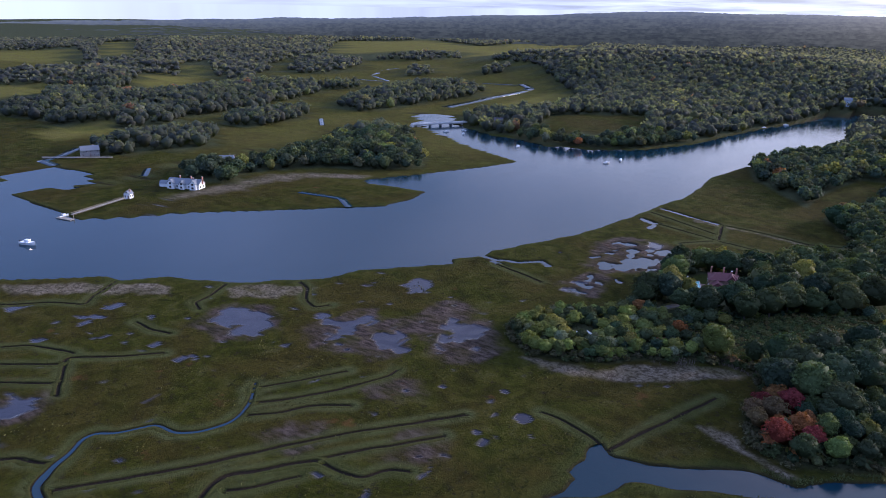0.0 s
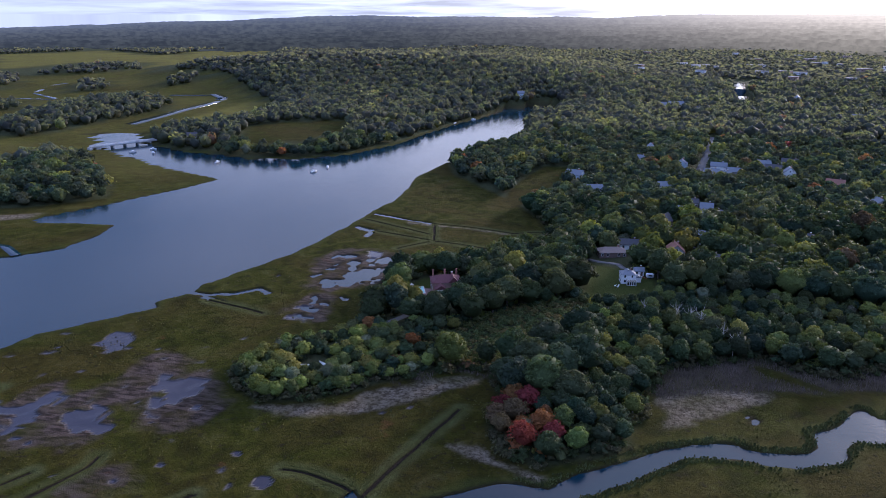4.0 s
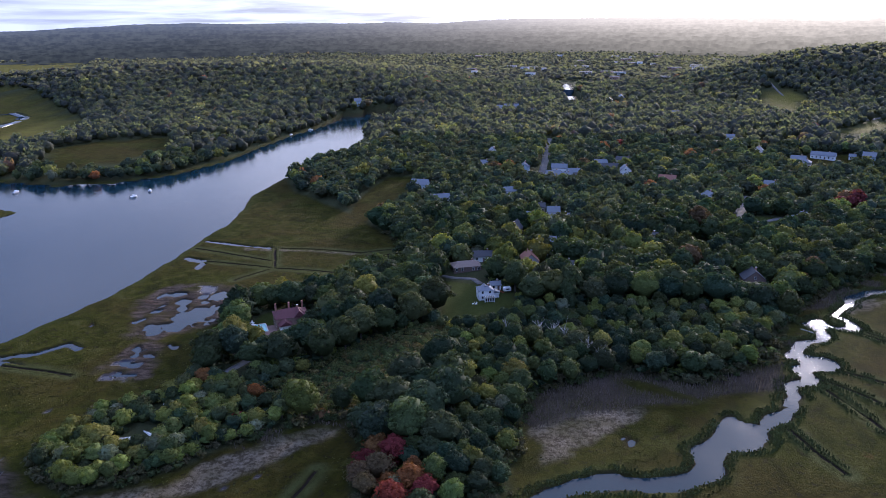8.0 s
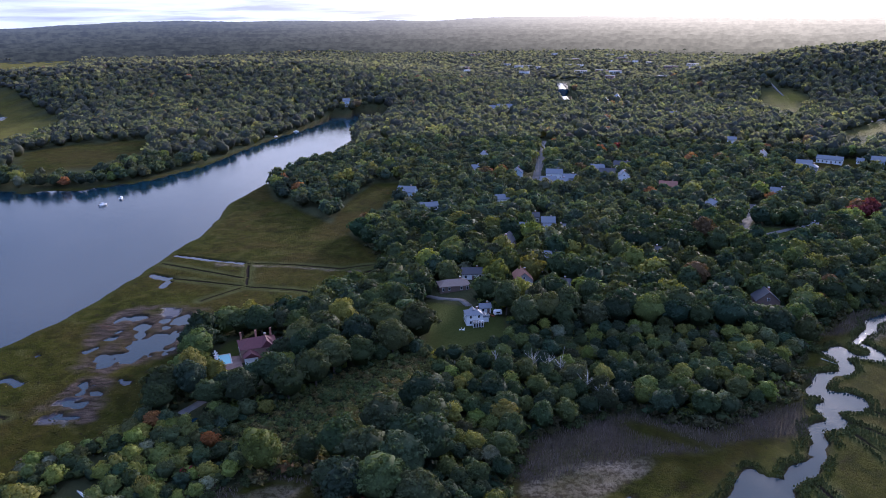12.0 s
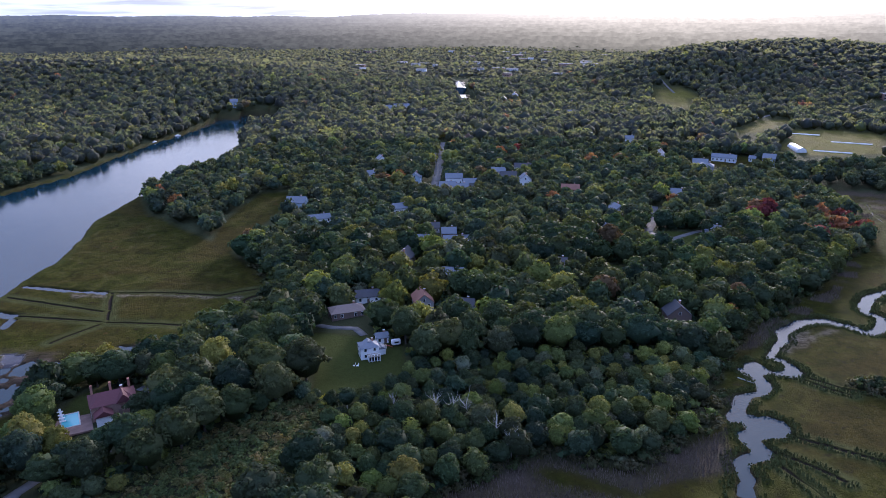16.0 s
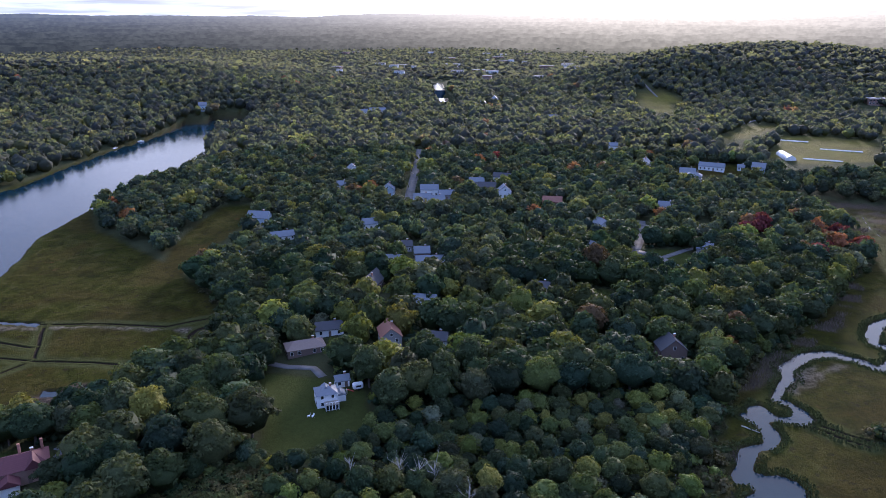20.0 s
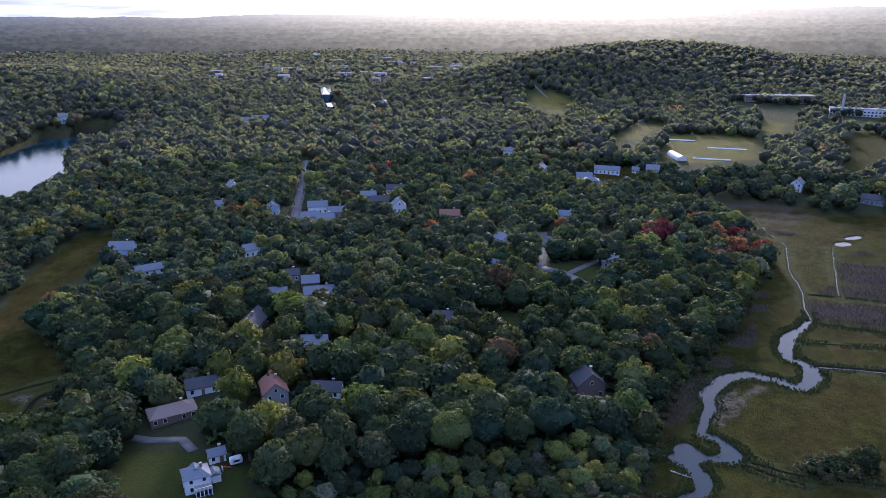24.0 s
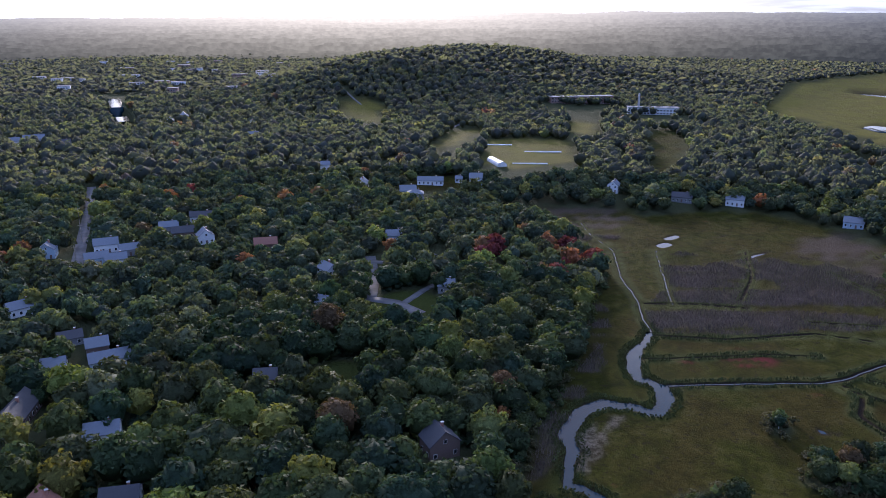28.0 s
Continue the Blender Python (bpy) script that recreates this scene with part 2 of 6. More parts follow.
def leaf_material(name, per_object, vary=1.0, thin=0.36, pass_on=(1.35, 1.3, 0.6)):
    m, nt, b = material(name, 0.75, 0.12)
    if per_object:
        src = nt.nodes.new("ShaderNodeObjectInfo").outputs["Color"]
    else:
        a = nt.nodes.new("ShaderNodeAttribute")
        a.attribute_name = "tint"
        src = a.outputs["Color"]
    v = place_vec(nt)
    fine = noise_node(nt, v, 1.5, 3, 0.7)
    isle = nt.nodes.new("ShaderNodeNewGeometry").outputs["Random Per Island"]
    c = mix_node(nt, 1.0, src, ramp_node(nt, fine, [(0.3, 1 - 0.45 * vary), (0.7, 1 + 0.45 * vary)]), "MULTIPLY")
    c = mix_node(nt, 1.0, c, ramp_node(nt, isle, [(0.0, 1 - 0.34 * vary), (1.0, 1 + 0.4 * vary)]), "MULTIPLY")
    nt.links.new(c, b.inputs["Base Color"])
    through_leaf = nt.nodes.new("ShaderNodeBsdfTranslucent")
    nt.links.new(mix_node(nt, 1.0, c, pass_on, "MULTIPLY"), through_leaf.inputs[0])
    mix = nt.nodes.new("ShaderNodeMixShader")
    mix.inputs[0].default_value = thin
    link_chain(nt, (b.outputs[0], mix.inputs[1]), (through_leaf.outputs[0], mix.inputs[2]), (mix.outputs[0], nt.nodes["Material Output"].inputs[0]))
    return m


# the far leaves pass on extra light, in place of haze and sun glow
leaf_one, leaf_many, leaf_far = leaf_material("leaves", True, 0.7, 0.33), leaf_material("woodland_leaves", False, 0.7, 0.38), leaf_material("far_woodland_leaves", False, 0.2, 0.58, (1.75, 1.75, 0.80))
bark_mat = plain("bark", (0.10, 0.085, 0.07), 0.9, 6)
pale_bark = plain("pale_bark", (0.42, 0.40, 0.36), 0.85, 6)
reed_mat = plain("dry_reed", (0.135, 0.106, 0.088), 0.9, 1.2, 0.4, 0.1)
tussock_mat = plain("marsh_tussock", (0.088, 0.084, 0.028), 0.9, 0.5, 0.6, 0.1)
sedge_mat = plain("green_sedge", (0.085, 0.095, 0.035), 0.9, 1.2, 0.4, 0.1)
asphalt = plain("road_surface", (0.12, 0.118, 0.12), 0.9, 2)
gravel = plain("brick_drive", (0.20, 0.13, 0.11), 0.9, 3)
WALLS = {"white": ribbed("white_clapboard", (0.76, 0.77, 0.78), 0.15), "blue": ribbed("pale_blue_clapboard", (0.40, 0.50, 0.60), 0.15),
         "grey": ribbed("grey_shingle", (0.26, 0.26, 0.27), 0.16), "brown": ribbed("brown_clapboard", (0.17, 0.12, 0.10), 0.15),
         "brick": ribbed("brick_wall", (0.30, 0.19, 0.15), 0.08)}
ROOFS = {"slate": ribbed("slate_roof", (0.17, 0.19, 0.22), 0.16), "dark": ribbed("dark_shingle_roof", (0.07, 0.07, 0.078), 0.16),
         "rust": ribbed("rust_shingle_roof", (0.26, 0.12, 0.085), 0.16), "tan": ribbed("tan_shingle_roof", (0.24, 0.18, 0.15), 0.16),
         "maroon": ribbed("maroon_tile_roof", (0.12, 0.042, 0.048), 0.25), "flat": plain("flat_roof", (0.27, 0.27, 0.275), 0.95, 1, 0.25, 0.1)}
trim_mat = plain("white_trim", (0.8, 0.8, 0.8), 0.6)
brick_mat = plain("chimney_brick", (0.32, 0.16, 0.12), 0.9)
glass_mat, nt, b = material("window_glass", 0.08, 0.6)
b.inputs["Base Color"].default_value = (0.02, 0.025, 0.03, 1)
wood_mat = plain("weathered_wood", (0.28, 0.25, 0.21), 0.85, 4)
steel_mat = plain("painted_steel", (0.55, 0.56, 0.57), 0.4, 2)
sheet_mat = plain("white_plastic_sheet", (0.82, 0.82, 0.80), 0.45, 1)
pool_mat, nt, b = material("pool_water", 0.05, 0.5)
b.inputs["Base Color"].default_value = (0.12, 0.46, 0.50, 1)
concrete = plain("concrete", (0.42, 0.41, 0.39), 0.85, 2)
tyre_mat = plain("tyre_rubber", (0.03, 0.03, 0.03), 0.8)



def painted_haze_material(name, tone, warm, rough_air, seed):
    """Distant ridges whose haze, and warm glow towards the sun, are painted in as emission."""
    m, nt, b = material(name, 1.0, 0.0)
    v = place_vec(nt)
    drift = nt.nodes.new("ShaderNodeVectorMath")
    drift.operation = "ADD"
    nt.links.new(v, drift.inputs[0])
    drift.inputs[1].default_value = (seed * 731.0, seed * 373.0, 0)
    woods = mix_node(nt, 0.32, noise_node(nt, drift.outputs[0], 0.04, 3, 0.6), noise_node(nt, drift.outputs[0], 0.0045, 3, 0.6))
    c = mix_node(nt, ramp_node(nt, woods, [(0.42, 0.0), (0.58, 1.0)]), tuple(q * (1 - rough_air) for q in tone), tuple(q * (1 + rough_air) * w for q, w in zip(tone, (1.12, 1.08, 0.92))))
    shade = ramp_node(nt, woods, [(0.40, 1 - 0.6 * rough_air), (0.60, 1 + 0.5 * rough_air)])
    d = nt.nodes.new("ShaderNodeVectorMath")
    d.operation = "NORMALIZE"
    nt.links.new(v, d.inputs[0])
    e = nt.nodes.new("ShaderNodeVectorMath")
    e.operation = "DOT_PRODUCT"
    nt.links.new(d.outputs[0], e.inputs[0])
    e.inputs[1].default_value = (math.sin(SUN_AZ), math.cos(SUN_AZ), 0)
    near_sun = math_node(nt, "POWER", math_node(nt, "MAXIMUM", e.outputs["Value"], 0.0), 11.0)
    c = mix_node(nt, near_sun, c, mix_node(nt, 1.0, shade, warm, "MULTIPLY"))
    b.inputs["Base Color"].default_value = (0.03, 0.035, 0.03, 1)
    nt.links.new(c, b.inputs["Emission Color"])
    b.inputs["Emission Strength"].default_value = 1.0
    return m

# ---- the plan, in metres: x east, y north, the camera starts near the origin ----
HILLS_A = [
    (620, 1190, 230, 190, 0.6, 46),
    (960, 1380, 300, 280, 0.5, 52),
    (1230, 1080, 260, 240, 0, 10),
    (-560, 1290, 300, 230, 0.3, 30),
    (-230, 1380, 260, 260, 0, 24),
    (340, 760, 130, 120, 0, 5),
    (-120, 1150, 200, 160, 0, 10),
]
HILLS = HILLS_A
MARSH_EDGE_1 = [(-700, -400), (250, -400), (250, 60), (100, 141), (330, 190), (352, 277), (456, 328), (467, 378), (472, 408), (441, 438), (394, 451), (400, 470), (369, 496), (335, 526), (318, 512), (337, 471), (316, 419), (282, 375), (251, 355), (242, 346), (179, 296), (152, 280), (138, 268), (124, 246), (104, 227), (94, 220), (122, 241), (108, 221), (75, 203), (49, 212), (19, 200), (10, 184), (11, 183), (3, 145), (-8, 137), (-23, 130), (-35, 134), (-40, 149), (-40, 167), (-46, 185)]
MARSH_EDGE_2 = [(-64, 178), (-82, 166), (-99, 151), (-116, 146), (-130, 157), (-136, 173), (-127, 189), (-110, 202), (-105, 222), (-102, 237), (-105, 248), (-108, 271), (-100, 283), (-76, 292), (-63, 313), (-42, 327), (-34, 356), (-43, 389), (-59, 421), (-80, 455), (-121, 512), (-136, 557), (-121, 625), (-90, 734), (-98, 863), (-65, 942), (-55, 984), (-77, 1032), (-113, 988), (-134, 971), (-151, 876), (-173, 807), (-193, 722), (-207, 647), (-237, 583), (-272, 555), (-313, 547), (-364, 560), (-343, 559), (-393, 566)]
MARSH_EDGE_3 = [(-440, 595), (-483, 655), (-474, 697), (-438, 841), (-477, 940), (-645, 1152), (-952, 1325), (-1121, 1212), (-1229, 1143), (-1183, 999), (-933, 723), (-1167, 780), (-1254, 690), (-1866, 849), (-1879, 669), (-2500, 800), (-1800, -300)]
MARSH_A = [
    (MARSH_EDGE_1 + MARSH_EDGE_2 + MARSH_EDGE_3),
    [(1035, 713), (1315, 836), (1577, 882), (1705, 802), (896, 471), (907, 552), (970, 630)],
]
MARSH = MARSH_A
WOODS_A = [
    [(-444, 243), (-479, 264), (-476, 293), (-454, 326), (-467, 398), (-504, 468), (-493, 525), (-439, 502), (-359, 420), (-338, 384), (-373, 350), (-406, 335), (-432, 289), (-409, 260)],
    [(-574, 257), (-595, 255), (-628, 280), (-628, 361), (-608, 402), (-544, 351), (-547, 302)],
    [(-620, 415), (-670, 463), (-674, 542), (-644, 569), (-612, 533), (-590, 457)],
    [(-751, 301), (-816, 351), (-794, 433), (-732, 457), (-677, 417), (-678, 332)],
    [(-642, 607), (-691, 682), (-734, 847), (-684, 932), (-607, 912), (-565, 828), (-580, 701), (-589, 599)],
]
WOODS_B = [
    [(-860, 312), (-1042, 397), (-1012, 472), (-913, 519), (-927, 718), (-846, 799), (-761, 711), (-698, 520), (-713, 443), (-792, 403), (-805, 320)],
    [(-785, 741), (-843, 802), (-813, 857), (-756, 791)],
    [(-880, 1066), (-850, 1098), (-773, 1010), (-796, 957)],
    [(-734, 1098), (-708, 1157), (-664, 1090), (-689, 1035)],
    [(-1034, 905), (-1255, 1151), (-1161, 1258), (-983, 1053), (-958, 900)],
    [(-1114, 1204), (-1194, 1473), (-1062, 1463), (-942, 1247)],
    [(-1185, 464), (-1394, 562), (-1311, 703), (-1113, 740), (-994, 652), (-1001, 533)],
    [(-432, 594), (-470, 659), (-463, 733), (-429, 840), (-317, 606), (-341, 555)],
    [(-1087, 767), (-1235, 884), (-1217, 1014), (-1056, 883)],
]
WOODS_C = [
    [(226, 253), (222, 247), (225, 243), (232, 244), (234, 249), (231, 254)],
    [(163, 239), (167, 232), (181, 228), (191, 231), (187, 238), (176, 243)],
    [(206, 230), (207, 220), (217, 209), (231, 205), (247, 198), (268, 205), (258, 218), (234, 228), (219, 234)],
    [(187, 203), (202, 201), (216, 198), (224, 189), (204, 181), (181, 196)],
]
WOODS = WOODS_A + WOODS_B + WOODS_C
RIVER_EDGE_1 = [(-346, 71), (-323, 92), (-313, 102), (-302, 103), (-289, 119), (-268, 128), (-254, 136), (-241, 151), (-233, 158), (-224, 180), (-210, 196), (-195, 214), (-198, 221), (-189, 235), (-191, 244), (-182, 264), (-170, 289), (-165, 309), (-161, 327), (-156, 356), (-152, 389), (-146, 418), (-145, 458), (-149, 500), (-138, 558), (-121, 625), (-91, 676), (-86, 734), (-102, 863), (-95, 956), (-57, 971), (-76, 1018), (-113, 988), (-134, 964), (-150, 866), (-172, 799), (-191, 715), (-205, 638), (-234, 576), (-270, 549)]
RIVER_EDGE_2 = [(-310, 540), (-359, 551), (-295, 548), (-339, 551), (-389, 560), (-422, 579), (-454, 593), (-474, 620), (-504, 649), (-535, 635), (-498, 599), (-466, 561), (-416, 528), (-357, 488), (-295, 460), (-302, 436), (-319, 396), (-330, 367), (-349, 329), (-343, 320), (-320, 325), (-294, 326), (-289, 305), (-292, 280), (-307, 264), (-325, 242), (-350, 218), (-372, 194), (-390, 167), (-408, 147), (-416, 145), (-462, 148), (-497, 149), (-505, 159), (-497, 178), (-489, 197), (-529, 217), (-546, 213), (-567, 215), (-561, 196)]
RIVER_EDGE_3 = [(-546, 164), (-573, 90), (-399, 34)]
CREEK_TAIL = [(-72.4, 78.0), (-70.1, 83.2), (-69.8, 89.5), (-72.7, 92.0), (-71.1, 99.7), (-72.8, 105.4), (-71.9, 109.6), (-67.7, 105.7), (-64.6, 104.5), (-58.9, 107.0), (-49.0, 111.0), (-39.7, 116.2), (-31.7, 120.5), (-22.0, 122.9), (-15.9, 119.4), (-29.2, 109.6), (-39.8, 105.9), (-52.7, 98.9), (-57.8, 95.7), (-60.4, 90.3), (-62.9, 85.0)]
CREEK_LOW = [(9.0, 143.7), (15.1, 148.4), (20.4, 152.7), (26.3, 154.3), (34.0, 153.6), (35.1, 152.0), (41.0, 150.8), (47.6, 151.9), (52.1, 153.7), (56.7, 157.9), (57.3, 162.7), (56.7, 164.7), (62.1, 168.4), (67.2, 173.0), (70.8, 177.7), (72.6, 181.0), (77.4, 183.3), (78.2, 180.9), (79.7, 178.1), (84.2, 178.3), (87.2, 185.1), (92.3, 186.4), (97.6, 189.8), (99.6, 192.0), (100.2, 196.5), (103.2, 194.9), (100.0, 189.8), (96.5, 185.5), (93.2, 180.4), (88.6, 178.2), (84.1, 174.1), (83.6, 170.9), (79.2, 165.0), (76.1, 163.6), (69.9, 164.6), (67.4, 162.4), (65.4, 159.6), (63.8, 154.1), (61.2, 150.8), (56.7, 149.1), (51.0, 146.0), (46.9, 145.1), (42.4, 145.3), (32.1, 146.0), (22.9, 145.5), (16.5, 143.5)]
CREEK_MID_1 = [(94.2, 188.9), (96.2, 192.0), (100.0, 194.3), (100.5, 198.9), (102.4, 203.5), (106.2, 205.7), (109.5, 206.3), (110.9, 209.2), (110.9, 213.8), (111.7, 217.4), (117.3, 219.0), (117.0, 221.7), (114.0, 223.8), (114.7, 227.8), (119.8, 232.3), (124.7, 239.0), (132.0, 240.9), (135.2, 245.2), (136.0, 250.1), (134.8, 254.6), (134.5, 257.7), (137.8, 256.8), (139.4, 260.1), (143.2, 261.3), (144.3, 257.5), (145.4, 253.3), (149.2, 251.4), (153.1, 253.0), (153.9, 256.9), (151.8, 260.0), (150.3, 262.6), (151.8, 264.2), (154.1, 261.5)]
CREEK_MID_2 = [(156.2, 257.0), (157.4, 252.3), (156.3, 248.1), (152.0, 245.9), (148.6, 247.2), (145.0, 249.9), (142.2, 251.7), (140.7, 249.3), (140.3, 245.2), (138.2, 240.0), (134.0, 237.5), (129.0, 236.0), (123.9, 230.9), (121.8, 226.7), (124.8, 224.5), (128.4, 223.9), (130.3, 220.9), (130.0, 217.0), (128.2, 213.5), (123.7, 212.3), (119.2, 212.4), (116.2, 212.0), (115.8, 208.5), (117.0, 205.4), (113.2, 202.3), (108.0, 201.5), (105.2, 201.1), (104.1, 197.8), (104.6, 194.6), (101.7, 192.6), (99.2, 189.8), (97.3, 188.4)]
RIVER = [RIVER_EDGE_1 + RIVER_EDGE_2 + RIVER_EDGE_3, CREEK_TAIL, CREEK_LOW, CREEK_MID_1 + CREEK_MID_2]
CREEKS_A = [
    [(-20, 118, 8), (-4, 131, 8), (14, 145, 6)],
    [(150.4, 263.8, 2), (157, 269.5, 3), (164.5, 274.9, 4.5), (169.9, 282.1, 4), (175.2, 286, 5), (182.1, 290, 5), (193, 290.3, 5), (198.6, 285, 4), (201, 279.5, 4), (204.5, 276.5, 4.5), (210.6, 279.6, 6), (217.7, 285.9, 6), (217.8, 291.6, 3.5), (215.3, 295, 3.5), (220.3, 302.1, 5), (227.9, 310, 5), (238.6, 315.4, 3.5), (247.2, 318.5, 2.5), (253.5, 322, 2)],
]
CREEKS = CREEKS_A
BROOKS_A = [
    [(-188.5, 234.0, 3.2), (-180.2, 232.6, 3.2), (-169.0, 235.8, 3.2), (-160.7, 244.3, 3.2), (-155.3, 241.0, 3.2)],
    [(-181.1, 229.7, 2), (-169.7, 225.7, 2)],
]
BROOKS_B = [
    [(-149.5, 352.8, 5), (-137.4, 347.5, 4), (-138.5, 336.5, 3)],
    [(-148.2, 384.3, 2.4), (-126.9, 376.8, 2.4), (-107.8, 369.6, 2.4)],
]
BROOKS = BROOKS_A + BROOKS_B
DITCHES_A = [
    [(-207.8, -0.4, 1.3), (-202.1, 2.8, 1.2), (-199.7, 6.2, 1.2), (-193.3, 7.6, 1.2), (-189.1, 10.0, 1.2)],
    [(-177.8, 69.5, 1), (-170.2, 82.4, 0.9), (-160.6, 98.6, 0.9)],
    [(-170.9, 63.5, 1.2), (-162.0, 74.4, 1.1), (-154.1, 87.2, 1.1), (-146.7, 104.8, 1), (-147.4, 109.4, 0.9)],
    [(-165.6, 58.9, 1.1), (-158.5, 66.3, 1.1), (-155.8, 73.3, 1.1), (-144.3, 81.8, 1)],
    [(-177.5, 4.5, 1.2), (-169.1, 16.0, 1.2), (-160.8, 27.3, 1.2), (-152.9, 39.9, 1.2), (-144.8, 53.4, 1.2), (-135.8, 67.3, 1.2), (-125.4, 81.1, 1.1), (-111.6, 98.9, 1)],
    [(-142.2, 21.4, 1.6), (-146.8, 29.3, 1.5), (-147.1, 35.1, 1.4), (-142.0, 40.5, 1.3), (-137.8, 46.8, 1.2), (-132.7, 54.7, 1.2), (-123.5, 54.0, 1.1), (-116.6, 55.4, 1.1), (-113.2, 63.2, 1), (-108.1, 65.4, 1)],
    [(-132.7, 54.7, 1), (-121.3, 70.7, 0.9), (-110.6, 85.2, 0.9)],
    [(-141.4, 30.4, 0.9), (-137.6, 34.6, 0.9), (-130.9, 46.4, 0.9)],
    [(-265.1, 26.8, 1.2), (-260.5, 30.2, 1.2), (-243.5, 43.0, 1.2), (-247.3, 47.1, 1.2), (-234.6, 56.6, 1.2), (-223.0, 69.3, 1.1)],
]
DITCHES_B = [
    [(-251.3, 20.6, 1), (-246.9, 23.8, 1), (-231.4, 35.4, 1)],
    [(-224.2, 30.5, 1), (-231.4, 35.4, 1), (-244.3, 45.0, 1)],
    [(-274.2, 36.7, 0.9), (-265.9, 44.7, 0.9), (-248.7, 50.0, 0.9)],
    [(-315.0, 55.8, 1), (-299.7, 71.4, 1), (-287.5, 76.7, 1), (-293.5, 84.0, 1), (-302.6, 100.2, 1.2)],
    [(-236.4, 150.0, 1.4), (-227.7, 146.8, 1.2), (-219.2, 136.5, 1.1), (-209.7, 132.0, 1), (-206.1, 138.5, 0.9)],
    [(-260.5, 127.9, 1.2), (-254.4, 113.8, 1), (-253.9, 106.1, 1), (-246.5, 102.5, 1)],
    [(-93.2, 114.6, 0.9), (-85.2, 114.3, 0.9), (-74.3, 110.8, 1), (-71.6, 108.7, 1)],
    [(-67.7, 107.7, 1), (-64.8, 117.8, 1), (-57.9, 138.6, 1), (-50.8, 157.0, 0.9)],
    [(-235.8, 80.8, 0.9), (-243.2, 78.5, 0.9), (-255.5, 79.2, 0.8)],
]
DITCHES_C = [
    [(-177.6, 226.2, 1.1), (-163.3, 222.6, 1.1), (-147.7, 217.7, 1.1)],
    [(-107.8, 369.6, 1.2), (-82.2, 366.5, 1.2), (-56.5, 359.3, 1.2)],
    [(-137.4, 347.5, 1.2), (-119.7, 342.2, 1.2), (-99.2, 335.0, 1.2), (-76.7, 329.8, 1.2), (-53.2, 322.0, 1.2)],
    [(-150.6, 371.2, 1.0), (-123.7, 357.8, 1.0), (-101.4, 346.2, 1.0)],
    [(-105.6, 369.5, 1.2), (-98.8, 335.9, 1.2)],
    [(-98.6, 335.0, 1.1), (-107.3, 326.5, 1.1), (-114.9, 317.6, 1.1)],
    [(-56.5, 359.3, 1.1), (-41.4, 364.9, 1.1)],
    [(-50.8, 330.4, 1.7), (-47.1, 339.6, 1.7), (-44.8, 353.7, 1.7), (-37.7, 358.1, 1.7)],
    [(-491.3, 186.7, 1.5), (-477.1, 215.8, 1.5), (-495.2, 265.7, 1.5), (-502.7, 338.2, 1.5), (-480.1, 410.9, 1.5)],
    [(-634.7, 651.9, 1.9), (-682.2, 578.2, 1.9), (-708.8, 511.7, 1.9), (-720.0, 426.0, 1.9)],
]
DITCHES_D = [
    [(273.6, 346.2, 2.2), (293.3, 332.2, 2.2), (308.6, 316.6, 2.2)],
    [(251.1, 318.9, 1.6), (272.0, 299.8, 1.6), (307.7, 283.0, 1.6), (321.6, 263.3, 1.4)],
    [(230.4, 306.2, 1), (248.5, 295.5, 1), (270.2, 284.5, 1), (288.0, 270.7, 1)],
    [(316.7, 291.3, 1.6), (332.6, 276.7, 1.6), (346.3, 262.0, 1.6), (379.1, 246.0, 1.6)],
    [(272.9, 253.2, 1.6), (270.9, 244.4, 1.6), (256.5, 238.3, 1.6), (252.8, 226.4, 1.3)],
    [(270.1, 250.5, 1.4), (273.8, 239.7, 1.4), (277.8, 228.2, 1.4)],
    [(284.3, 249.8, 1.2), (290.3, 234.3, 1.2)],
    [(152.8, 244.8, 1.2), (156.5, 237.6, 1.2), (161.6, 232.0, 1)],
    [(442.5, 331.4, 1.2), (408.1, 292.6, 1.2)],
]
DITCHES_E = [
    [(387.7, 323.0, 1.2), (365.7, 271.7, 1.2)],
    [(469.7, 342.7, 1), (447.3, 312.0, 1)],
    [(315.5, 323.2, 1.5), (350.4, 341.8, 1.2), (384.3, 369.8, 1)],
    [(154.9, 245.5, 1.2), (163.0, 236.1, 1.2), (173.0, 230.6, 1.1), (182.8, 224.5, 1)],
    [(128.0, 211.9, 1.3), (137.9, 202.9, 1.2), (148.8, 194.1, 1.2)],
    [(117.7, 204.6, 1.3), (124.5, 196.6, 1.3), (127.9, 189.6, 1.1)],
    [(115.2, 196.8, 1.3), (116.3, 189.7, 1.3), (117.8, 180.4, 1.2)],
    [(114.6, 199.3, 1.3), (117.8, 187.8, 1.2), (119.2, 172.5, 1.2)],
    [(90.5, 174.9, 1.1), (93.0, 161.1, 1.1), (95.9, 151.4, 1.1)],
]
